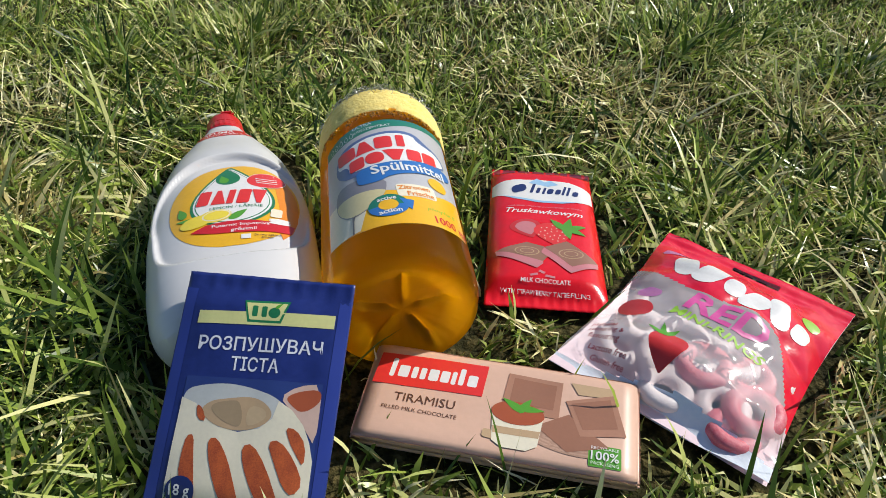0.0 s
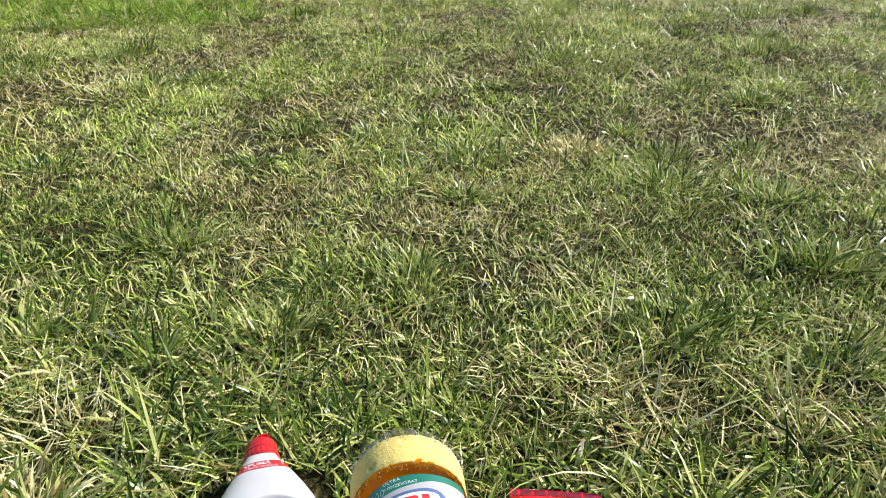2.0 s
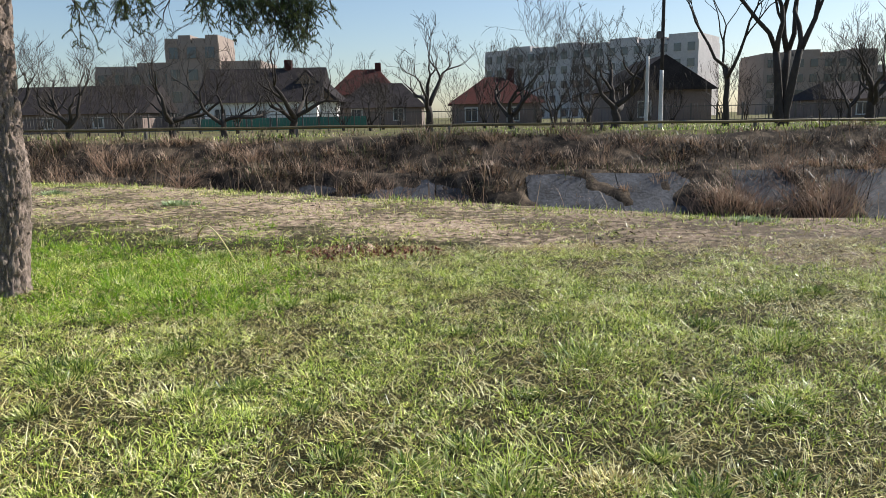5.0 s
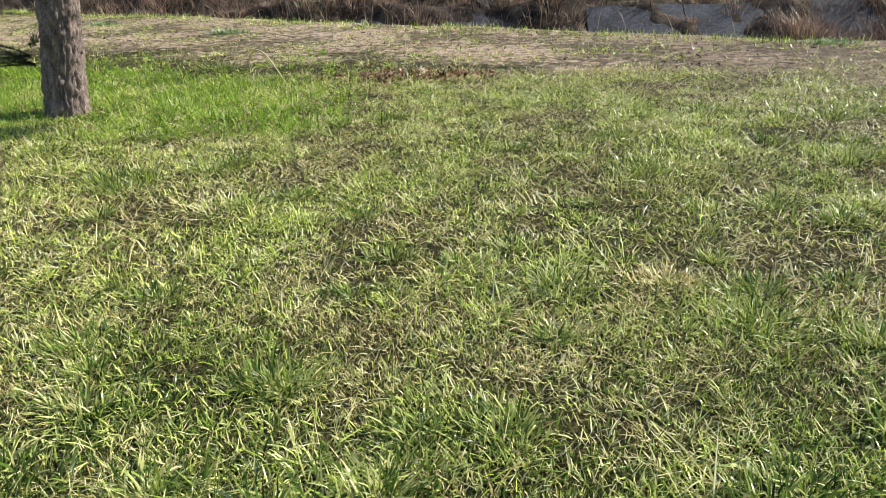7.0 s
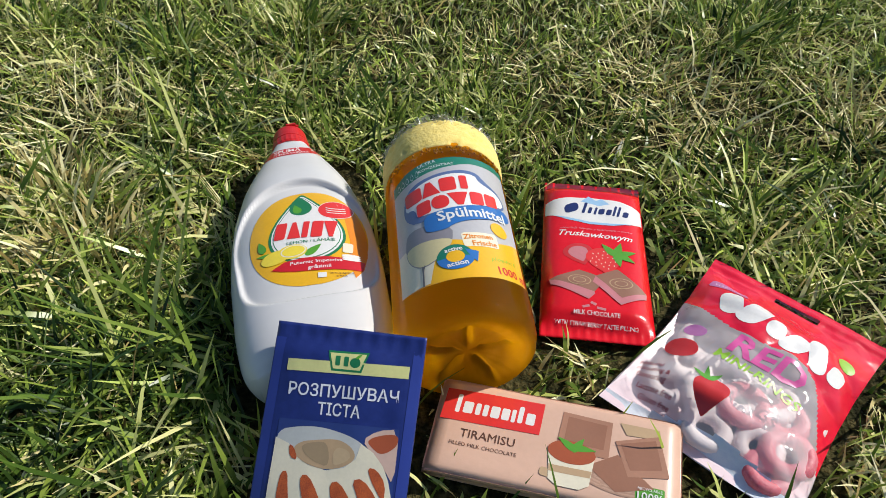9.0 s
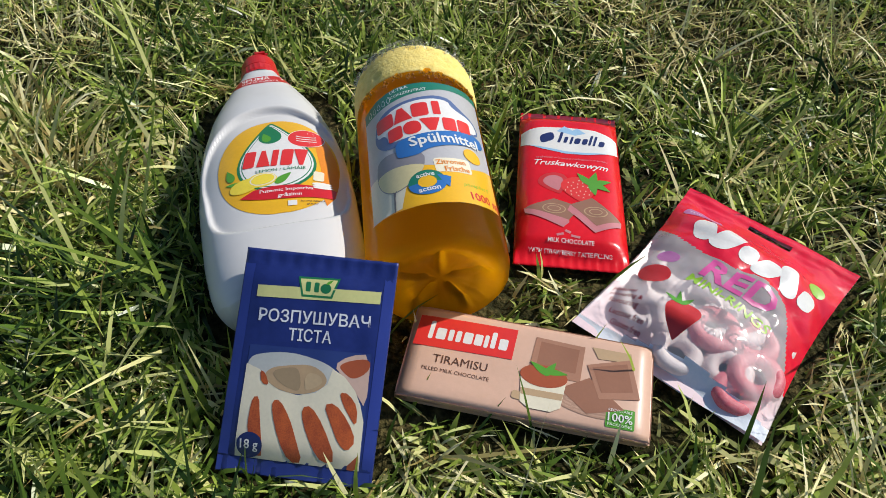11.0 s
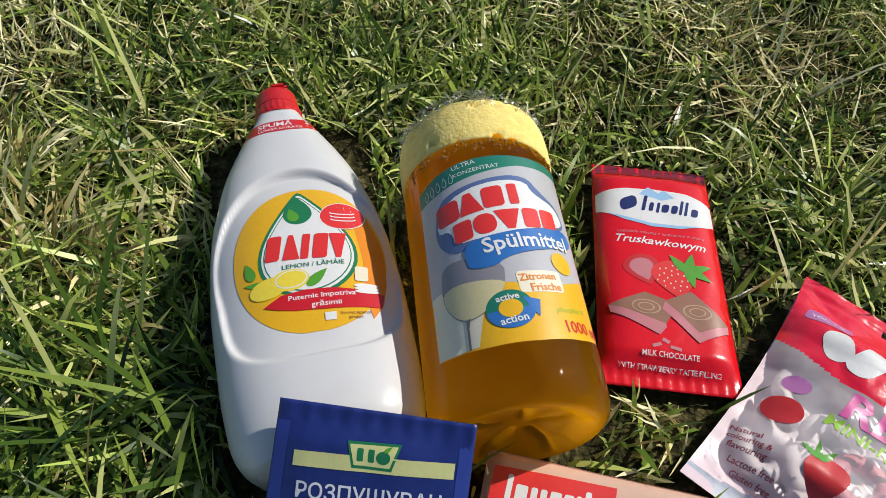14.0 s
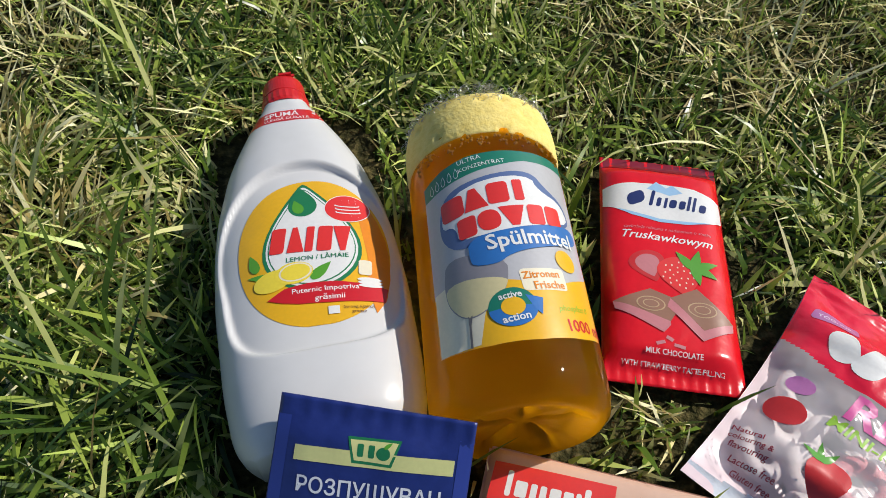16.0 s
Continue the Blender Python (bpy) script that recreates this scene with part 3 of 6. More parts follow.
TREES = [(50, 34, 4.6, 0.16, 1, 11), (150, 36, 4.2, 0.09, 1, 12), (243, 33, 4.4, 0.19, 1, 13), (335, 32, 4.6, 0.16, 1, 14), (462, 34, 4.9, 0.21, 1, 15),
         (705, 36, 6.3, 0.22, 1, 16), (850, 37, 4.6, 0.20, 1, 17), (925, 39, 6.0, 0.06, 3, 18), (1032, 35, 5.9, 0.24, 1, 19), (1222, 34, 8.5, 0.15, 1, 20),
         (1320, 33, 10.5, 0.21, 3, 21), (1435, 38, 5.0, 0.12, 1, 22), (1470, 34, 6.0, 0.24, 1, 23), (1565, 37, 5.2, 0.14, 1, 24), (-70, 35, 5.0, 0.18, 1, 25), (-190, 37, 5.4, 0.18, 1, 26), (-330, 34, 5.0, 0.2, 1, 27), (1700, 36, 6.0, 0.2, 1, 28), (600, 41, 3.6, 0.07, 3, 29), (985, 38, 4.0, 0.07, 3, 30)]
for s, d, h, g, stems, seed in TREES:
    lab = "tall leafless tree with several stems and fine twigs" if stems > 1 else "leafless pruned orchard tree with dark crooked boughs" if h < 8 else "tall slender leafless tree on the far bank"
    bare_tree("bare_tree", pose(far(bearing(s), d), d, 0.02, rz=0 if h < 8 else seed * 37), seed, h, g, lab, stems, 0.23 if h < 8 else 0.34, 1.1 if h < 8 else 0.5, 5, (3, 3) if stems == 1 else (2, 4))


for k in range(34):
    rng = random.Random(200 + k)
    s_ = -120 + k * 53 + rng.uniform(-25, 25)
    d = rng.uniform(40, 52)
    bare_tree("bare_shrub", pose(far(bearing(s_), d), d, 0.0, rz=k * 50), 300 + k, rng.uniform(2.6, 4.8), 0.035, "thin leafless shrub in front of the houses", 5, 0.2, 0.45, 4, (2, 3))


# ---- pipe, poles and fences beyond the ditch ----
pipe = thing("gas_pipe", pose(0, 29, 0), "yellow painted gas pipe running low along the bank", "pipe")
pts = [Vector((x, 0.05 * math.sin(x * 0.4) + (0.0 if x > -2 else (-2 - x) * 0.05), 0.38 - 0.006 * x + 0.012 * math.sin(x))) for x in lines((-40, 46, 86))]
link_mesh("pipe_run", *tube(pts, [0.056] * len(pts), 10), pipe_paint, pipe)
for x in range(-36, 46, 6):
    part("support", box(x, 0, 0.12, 0.1, 0.1, 0.5, 0.01), grey_iron, pipe)


def pole(s, d, top, r, white, label):
    x = far(bearing(s), d)
    t = thing("utility_pole", pose(x, d, -0.1), label, "pole")
    n = 6
    link_mesh("lower_shaft", *tube([Vector((0, 0, white * k / n)) for k in range(n + 1)], [r * (1 - 0.03 * k) for k in range(n + 1)], 10), white_post, t, "whitewashed lower shaft")
    if top > white:
        link_mesh("upper_shaft", *tube([Vector((0, 0, white + (top - white) * k / n)) for k in range(n + 1)], [r * (0.8 - 0.03 * k) for k in range(n + 1)], 10), twig_mat, t)
        part("bracket", box(-0.12, 0, 4.05, 0.28, 0.16, 0.3, 0.03), grey_iron, t)
        part("crossarm", box(0, 0, top - 0.4, 1.4, 0.09, 0.1, 0.01), grey_iron, t)
    return t


pole(1110, 32, 8.2, 0.10, 2.6, "tall dark utility pole with a whitewashed foot")
pole(1085.5, 33, 3.25, 0.09, 3.25, "short whitewashed concrete post")

green_fence = thing("green_fence", pose(far(bearing(440), 46), 46, -0.1), "green painted sheet fence before a white house", "fence")
for k in range(7):
    part("board", box(-4.4 + k * 1.5, 0, 0.62, 1.42, 0.04, 0.75, 0.01), green_paint, green_fence)
    part("post", box(-5.15 + k * 1.5, -0.04, 0.55, 0.07, 0.07, 1.0, 0.01), grey_iron, green_fence)
iron_fence = thing("iron_fence", pose(0, 43, -0.1), "long dark iron fence behind the trees", "fence")
for k in range(56):
    x = -40 + k * 1.5
    part("post", box(x, 0, 0.66, 0.07, 0.07, 1.32, 0.01), grey_iron, iron_fence)
for z in (0.35, 1.15):
    part("rail", box(1.2, 0, z, 82, 0.03, 0.05), grey_iron, iron_fence)
pk = ([], [])
for k in range(420):
    x = -40 + k * 0.197
    gather(pk, *tube([Vector((x, 0, 0.1)), Vector((x, 0, 1.3))], [0.011, 0.011], 4))
tagged(link_mesh("ironwork", *pk, grey_iron, iron_fence, "thin iron pickets"), kind="stuff")


# ---- houses and blocks ----
def window(parent, x, z, w, h, y, deep=0.06):
    bm = bmesh.new()
    for cx, cz, sx, sz in ((x, z + h / 2, w + 0.12, 0.09), (x, z - h / 2, w + 0.12, 0.09), (x - w / 2, z, 0.09, h), (x + w / 2, z, 0.09, h), (x, z, 0.05, h)):
        box(cx, y - 0.02, cz, sx, deep, sz, 0, bm)
    wn_ = part("window", bm, white_post, parent)
    part("pane", box(x, y + 0.012, z, w, 0.02, h), window_glass, wn_, "dark glass pane")
    return wn_


def house(name, s, d, w, depth, wall_h, roof_h, wall, roof, label, gable_front=False, windows=(), chimney=True, boards=None, base=-0.35, hip=0.0):
    t = thing(name, pose(far(bearing(s), d), d, base), label, "house", "houses beyond the ditch")
    part("wall", box(0, depth / 2, wall_h / 2, w, depth, wall_h, 0.02), wall, t)
    o = 0.35
    bm = bmesh.new()
    if gable_front:
        pr = [(-w / 2 - o, wall_h - 0.1), (w / 2 + o, wall_h - 0.1), (0, wall_h + roof_h)]
        fr = [bm.verts.new((x, -o, z)) for x, z in pr]
        bk = [bm.verts.new((x, depth + o, z)) for x, z in pr]
    else:
        pr = [(-o, wall_h - 0.1), (depth + o, wall_h - 0.1), (depth / 2, wall_h + roof_h)]
        fr = [bm.verts.new((-w / 2 - o + hip * (z > wall_h), y, z)) for y, z in pr]
        bk = [bm.verts.new((w / 2 + o - hip * (z > wall_h), y, z)) for y, z in pr]
    bm.faces.new(fr), bm.faces.new(bk[::-1])
    for i in range(3):
        bm.faces.new((fr[i], bk[i], bk[(i + 1) % 3], fr[(i + 1) % 3]))
    bmesh.ops.recalc_face_normals(bm, faces=bm.faces)
    rf = part("roof", bm, roof, t)
    if chimney:
        part("chimney", box(0.5 if gable_front else w * 0.2, depth / 2, wall_h + roof_h - 0.1, 0.6, 0.6, 1.5, 0.03), rust_roof, rf, "brick chimney")
    if gable_front:
        bm = bmesh.new()
        v = [bm.verts.new(c) for c in ((-w / 2 + 0.1, -o - 0.02, wall_h), (w / 2 - 0.1, -o - 0.02, wall_h), (0, -o - 0.02, wall_h + roof_h * 0.9))]
        e = [bm.verts.new(c.co + Vector((0, 0.015, 0))) for c in v]
        bm.faces.new(v), bm.faces.new(e[::-1])
        part("gable", bm, boards or wall, t)
    for x, z, ww, hh in windows:
        window(t, x, z, ww, hh, -0.03)
    return t


house("white_house", 400, 60, 9.5, 7, 2.65, 2.8, white_wall, slate_roof, "low whitewashed house under a dark slate roof", windows=((-3.1, 1.3, 0.9, 1.6), (0.3, 1.5, 0.8, 0.9), (2.9, 1.5, 0.9, 1.0)))
house("boarded_house", 490, 62, 4.8, 6, 2.6, 2.6, white_wall, slate_roof, "small house with a weathered board gable", True, ((0, 1.4, 0.9, 1.0),), False, wood_mat)
house("red_roofed_house", 588, 75, 6.4, 8, 3.6, 2.6, tan_wall, rust_roof, "house with a rust red hipped roof and chimney", False, ((-2, 1.6, 1, 1.2),), hip=2.2)
house("low_brown_house", 618, 64, 7.2, 7, 2.1, 2.1, tan_wall, slate_roof, "low tan house with a wide grey hipped roof", windows=((-2, 1.4, 0.9, 1.0), (1.6, 1.4, 0.9, 1.0)), chimney=False, hip=2.2)
house("brown_gable_house", 825, 55, 6.6, 8, 2.1, 2.0, tan_wall, rust_roof, "low tan house with a broad red brown hipped roof", False, ((-1.9, 1.2, 0.9, 1.0), (1.2, 1.2, 0.9, 1.0)), hip=3.0)
house("grey_gable_house", 1114, 48, 6.2, 8, 2.6, 2.1, tan_wall, slate_roof, "grey house with a dark steep gable", True, ((-1.2, 1.3, 0.8, 1.0),), False, slate_roof)
house("far_left_house", 60, 58, 11, 7, 2.0, 2.2, tan_wall, slate_roof, "long low tan outbuilding with a grey roof", windows=((-2, 1.2, 0.8, 0.8), (2, 1.2, 0.8, 0.8)), chimney=False)
house("right_low_house", 1500, 56, 9, 7, 1.9, 1.3, tan_wall, slate_roof, "low brown house among bare trees", windows=((-2, 1.1, 0.9, 0.9), (2, 1.1, 0.9, 0.9)), hip=1.5)


def tower_block(name, s, d, w, h, depth, wall, label, cols, rows, turn=0.0):
    t = thing(name, pose(far(bearing(s), d), d, -0.5, rz=turn), label, "apartment building", "blocks on the skyline")
    part("wall", box(0, depth / 2, h / 2, w, depth, h, 0.1), wall, t)
    n = max(4, int(w / 6))
    for k in range(n):
        part("parapet", box(-w / 2 + w * (k + 0.5) / n, depth / 2, h + 0.35 + 0.25 * (k % 2), w / n * 0.93, depth * 0.98, 0.7 + 0.5 * (k % 2)), wall, t)
    pane = None
    for r in range(rows):
        for c in range(cols):
            x, z = -w / 2 + w * (c + 0.5) / cols, h * (r + 0.55) / rows
            if pane is None:
                pane = part("window", box(0, 0, 0, min(1.9, w / cols * 0.5), 0.2, h / rows * 0.5), window_glass, t)
                ob = pane
            else:
                ob = pane.copy()
                scene.collection.objects.link(ob)
            ob.matrix_basis = Matrix.Translation((x, -0.05, z))
    return t


tower_block("grey_apartment_block", 972, 160, 49, 15.2, 14, grey_wall, "long pale grey panel apartment block on the skyline", 18, 5, -36)
tower_block("brick_block", 260, 120, 27, 9.6, 12, brick_wall, "long brown brick block on the skyline", 10, 3)
tower_block("brick_tower", 288, 119, 8.6, 13.6, 9, brick_wall, "taller brown brick stair tower on the skyline", 3, 4)
tower_block("right_block", 1380, 140, 21, 11.0, 12, brick_wall, "brown apartment block half hidden by trees", 8, 4)
tower_block("far_right_block", 1560, 150, 22, 9.0, 12, grey_wall, "low grey block behind bare trees", 8, 3)

# ---- weeds of the far bank and its bushes ----
rs = np.random.RandomState(7)
cx_, cy_ = rs.uniform(-30, 34, 700), 21.6 + 6.2 * rs.beta(1.3, 1.2, 700)
bare_ = (cx_ > 2.8) & (cx_ < 8.1) & (cy_ < 23.9) & (rs.uniform(0, 1, 700) > 0.12)
cx_, cy_ = cx_[~bare_], cy_[~bare_]
ch = rs.gamma(5, 0.085, len(cx_))
bx, by, hh, hd = [], [], [], []
for a, b, h in zip(cx_, cy_, ch):
    k = int(36 + 80 * h)
    dx, dy = rs.normal(0, 0.30 + 0.3 * h, k), rs.normal(0, 0.16, k)
    bx.append(a + dx), by.append(b + dy)
    hh.append(h * rs.uniform(0.45, 1.15, k))
    hd.append(np.arctan2(dy, dx) + rs.normal(0, 1.0, k))
bx, by, hh, hd = (np.concatenate(q) for q in (bx, by, hh, hd))
bz = np.array([ground_z(x, y) for x, y in zip(bx, by)])
m_ = len(bx)
blade_mesh("bank_weeds", np.stack([bx, by, bz - 0.03], 1), hh, rs.uniform(0.010, 0.030, m_), hd, np.abs(rs.normal(0.8, 0.4, m_)), rs.normal(0.9, 0.6, m_), bank_mat, "dry brown weeds and dead grass on the far bank", "weeds", 2)
bx, by, hh, hd = [], [], [], []
SPOTS = [(1410, 21.7, 0.9), (1425, 21.9, 1.0), (1395, 21.8, 0.8), (1250, 22.3, 0.8), (1290, 22.0, 0.7), (1220, 22.1, 0.6), (760, 22.0, 0.6), (390, 25.6, 0.6), (250, 22.2, 0.6), (310, 23.2, 0.6), (330, 26.2, 0.5), (160, 25.4, 0.6)]
for k in range(107):
    a, b, h = rs.uniform(-24, 24), rs.uniform(21.7, 27.0), rs.uniform(0.25, 0.6)
    if k < len(SPOTS):
        a, b, h = far(bearing(SPOTS[k][0]), SPOTS[k][1]), SPOTS[k][1], SPOTS[k][2]
    k_ = 220 if k < len(SPOTS) else 110
    dx, dy = rs.normal(0, 0.5 * h, k_), rs.normal(0, 0.3 * h, k_)
    bx.append(a + dx), by.append(b + dy), hh.append(h * rs.uniform(0.5, 1.1, k_)), hd.append(np.arctan2(dy, dx) + rs.normal(0, 0.4, k_))
bx, by, hh, hd = (np.concatenate(q) for q in (bx, by, hh, hd))
bz = np.array([ground_z(x, y) for x, y in zip(bx, by)])
m_ = len(bx)
blade_mesh("tan_tufts", np.stack([bx, by, bz - 0.03], 1), hh, rs.uniform(0.010, 0.022, m_), hd, np.abs(rs.normal(0.6, 0.3, m_)), rs.normal(0.8, 0.4, m_), tuft_mat, "pale tan tufts of dead grass on the far bank", "weeds", 2)
n = 15000
bx, by = rs.uniform(-30, 34, n), 26.8 + 16 * rs.beta(0.7, 1.6, n)
ok = np.array([0.25 + 0.03 * min(10, max(-5, a)) + 0.9 * noise.noise((a * 0.22, b * 0.35, 9.0)) for a, b in zip(bx, by)]) > rs.uniform(0, 1, n)
bx, by = bx[ok], by[ok]
n = len(bx)
bz = np.array([ground_z(x, y) for x, y in zip(bx, by)])
blade_mesh("far_turf", np.stack([bx, by, bz], 1), rs.uniform(0.06, 0.2, n), rs.uniform(0.03, 0.07, n), rs.uniform(0, 6.28, n), np.abs(rs.normal(0.5, 0.3, n)), rs.normal(0.5, 0.4, n), grass_mat, "thin spring turf under the far trees", "grass", 1)


def dry_bush(s, d, z, h, seed, label):
    rng = random.Random(seed)
    t = thing("dry_bush", pose(far(bearing(s), d), d, z), label, "bush", "dry bushes on the bank")
    big, small = ([], []), ([], [])
    for k in range(16):
        a = rng.uniform(0, 6.28)
        branches(rng, Vector((rng.uniform(-0.2, 0.2), rng.uniform(-0.15, 0.15), -0.1)), Vector((math.cos(a) * 1.0, math.sin(a) * 0.6, 0.8)).normalized(), h * 0.5, 0.014, 3, big, small, 0.7, 0.15, (2, 3), 0.4, 3)
    link_mesh("trunk", *big, surf_bush, t)
    link_mesh("crown", *small, surf_bush, t, "tangle of thin dry twigs")
    return t


surf_bush = surface("dry_twigs", (0.27, 0.165, 0.105), (0.48, 0.32, 0.22), 3, 0.9)
for s, d, z, h, seed in ((1410, 21.8, -2.7, 2.0, 1), (1240, 22.2, -2.2, 1.5, 2), (750, 22.4, -2.4, 1.0, 3), (640, 22.8, -2.0, 1.2, 4), (1500, 24.6, -1.1, 1.1, 5), (250, 23.6, -1.5, 1.2, 6), (380, 25.4, -0.7, 1.0, 7), (860, 25.2, -0.9, 1.2, 8), (1080, 25.6, -0.7, 1.0, 9), (120, 24.8, -1.0, 1.4, 10), (1330, 23.6, -1.4, 1.3, 11), (540, 24.0, -1.2, 1.0, 12), (20, 23.0, -1.6, 1.5, 13), (960, 26.4, -0.2, 0.9, 14), (900, 21.4, -3.0, 1.0, 15), (1010, 21.3, -3.0, 0.9, 16), (1120, 21.4, -3.0, 1.1, 17), (1290, 21.6, -2.9, 1.6, 18), (1360, 22.6, -2.2, 1.4, 19), (1190, 22.0, -2.6, 1.3, 20), (700, 21.8, -2.7, 1.1, 21), (820, 21.6, -2.8, 0.9, 22)):
    dry_bush(s, d, z, h, seed, "tangled dry brown bush on the ditch bank")


def rosette(m, seed, n, size, label):
    rs2 = np.random.RandomState(seed)
    t = thing("weed_clump", m, label, "weed", "leafy weeds by the ditch")
    P = np.stack([rs2.normal(0, size * 0.45, n), rs2.normal(0, size * 0.3, n), np.zeros(n)], 1)
    blade_mesh("leaves", P, rs2.uniform(0.5, 1.0, n) * size * 0.34, rs2.uniform(0.05, 0.10, n) * size, np.arctan2(P[:, 1], P[:, 0]) + rs2.normal(0, 0.5, n), np.abs(rs2.normal(0.6, 0.35, n)), rs2.normal(0.7, 0.4, n), weed_mat, "", "", 3, parent=t)
    return t


rosette(pose(1.90, 4.30, 0.0), 3, 300, 0.12, "grey green leafy weed at the ditch edge")
rosette(pose(-2.30, 5.85, 0.0), 4, 260, 0.17, "flat grey green weed clump on bare earth")
rosette(pose(-4.0, 7.05, 0.0), 5, 240, 0.17, "pale leafy weed at the ditch edge")
rosette(pose(0.74, 2.5, 0.0), 6, 40, 0.07, "pale low weed in the meadow")

# reddish fallen leaves heaped on the bare ground
rs = np.random.RandomState(81)
n = 900
x, y = -0.46 + rs.normal(0, 0.19, n), 3.42 + rs.normal(0, 0.10, n)
z = np.array([ground_z(a, b) for a, b in zip(x, y)])
red_leaf = blades_material("red_brown_leaves", [(0.0, (0.060, 0.022, 0.015)), (0.5, (0.210, 0.075, 0.050)), (1.0, (0.420, 0.200, 0.130))], trans=0.2)
blade_mesh("fallen_leaves", np.stack([x, y, z + 0.003], 1), rs.uniform(0.012, 0.03, n), rs.uniform(0.008, 0.016, n), rs.uniform(0, 6.28, n), rs.uniform(0.5, 1.5, n), rs.normal(0.3, 0.5, n), red_leaf, "reddish brown fallen leaves on the ground", "leaf litter", 2)
stem = thing("dead_stem", pose(-1.50, 4.0, 0.0), "pale dry stem arched over the grass", "stem")
link_mesh("stalk", *tube([Vector((0.47 * k / 9, -0.85 * k / 9, 0.02 + 0.10 * math.sin(math.pi * (k / 9) ** 0.8))) for k in range(10)], [0.006 - 0.0004 * k for k in range(10)], 6), straw_mat, stem)

# ---- spruce ----
spruce = thing("spruce_tree", pose(-1.86, 2.68, 0.0), "spruce with rough grey bark and drooping green boughs", "tree")
rng = random.Random(3)


def spine(z):
    """Middle of the trunk: bowed, then leaning back."""
    return Vector((0.045 * z + 0.034 * math.exp(-((z - 0.42) / 0.27) ** 2), 0.033 * z, z))


hs = lines((-0.1, 1.6, 110), (1.6, 7.0, 28))
path = [spine(z) for z in hs]
radii = [(0.077 - 0.004 * z) * (1 + 0.16 * math.exp(-max(0, z) / 0.07)) for z in hs]
V, F = tube(path, radii, 96)


def bark(v):
    """Plates of scaly bark, longer than they are wide."""
    c = spine(v.z)
    a = math.atan2(v.y - c.y, v.x - c.x)
    q = Vector((math.cos(a) * 1.5, math.sin(a) * 1.5, v.z * 5.5))
    q += 0.25 * Vector((noise.noise(q * 3), noise.noise(q * 3 + Vector((5, 0, 0))), noise.noise(q * 3 + Vector((0, 5, 0)))))
    d = noise.voronoi(q * 3.2)[0]
    ridge = step01(d[1] - d[0], 0.02, 0.28)
    return 0.018 * ridge + 0.006 * noise.noise(q * 2) + 0.003 * noise.noise(q * 9) - 0.011


V = [v + (v - spine(v.z)).normalized() * bark(v) for v in V]
link_mesh("trunk", V, F, bark_mat, spruce, "rough grey brown scaly bark")
nP, nL, nH, nLean = [], [], [], []
HANG = [(0.31, 0.22, 1.05, 3), (0.40, 0.16, 1.13, 3), (0.50, 0.24, 1.09, 5), (0.60, 0.20, 1.11, 6), (0.84, 0.22, 1.13, 6), (0.97, 0.18, 1.06, 9), (1.04, 0.28, 1.10, 9), (1.12, 0.20, 1.12, 10), (1.20, 0.24, 1.05, 13), (1.25, 0.16, 1.01, 12), (1.31, 0.26, 1.04, 12), (1.38, 0.20, 1.14, 5)]   # low sprays: place, lowest tip, number of strands


def needles(p0, p1, gap, size):
    n = max(2, int((p1 - p0).length / gap))
    for s_ in range(n):
        nP.append(p0.lerp(p1, s_ / n))
        nL.append(rng.uniform(*size))
        nH.append(rng.uniform(0, 6.28))
        nLean.append(rng.uniform(0.5, 2.6))


for gx, gy, gz, count in HANG:
    limbs = ([], [])
    root, tip = Vector((0.03, 0.03, 1.50 + 0.1 * rng.random())), Vector((gx, gy, max(1.20, gz + 0.10)))
    pts = [root.lerp(tip, i / 7) + Vector((rng.uniform(-0.02, 0.02), rng.uniform(-0.02, 0.02), 0.10 * math.sin(math.pi * i / 7))) for i in range(8)]
    gather(limbs, *tube(pts, [0.011 * (1 - 0.11 * i) for i in range(8)], 5))
    for j in range(count):
        q = pts[rng.choice((5, 6, 6, 7))].lerp(tip, rng.uniform(0.3, 1.0))
        low = gz - 0.055 + abs(rng.gauss(0, 0.035))
        aim = Vector((gx + rng.gauss(0, 0.045), gy + rng.gauss(0, 0.06), low))
        strand = [q.lerp(aim, i / 6) + Vector((rng.gauss(0, 0.008), rng.gauss(0, 0.008), 0.02 * math.sin(math.pi * i / 6))) for i in range(7)]
        gather(limbs, *tube(strand, [0.0034 - 0.0004 * i for i in range(7)], 3, False))
        for i, (p0, p1) in enumerate(zip(strand, strand[1:])):
            needles(p0, p1, 0.0035, (0.010, 0.017))
            for side in (-1, 1):
                if rng.random() < 0.12:
                    continue
                ha = rng.uniform(0, 6.28)
                d = Vector((math.cos(ha), 0.6 * math.sin(ha), rng.uniform(-0.9, 0.1))).normalized()
                p = p0.lerp(p1, rng.random())
                ln = rng.uniform(0.03, 0.075) * (1 - 0.06 * i)
                for k in range(3):
                    e = p + d * ln / 3
                    gather(limbs, *tube([p, e], [0.0018, 0.0014], 3, False))
                    needles(p, e, 0.0010, (0.010, 0.018))
                    p, d = e, (d + Vector((0, 0, -0.28))).normalized()
    link_mesh("bough", *limbs, twig_mat, spruce)
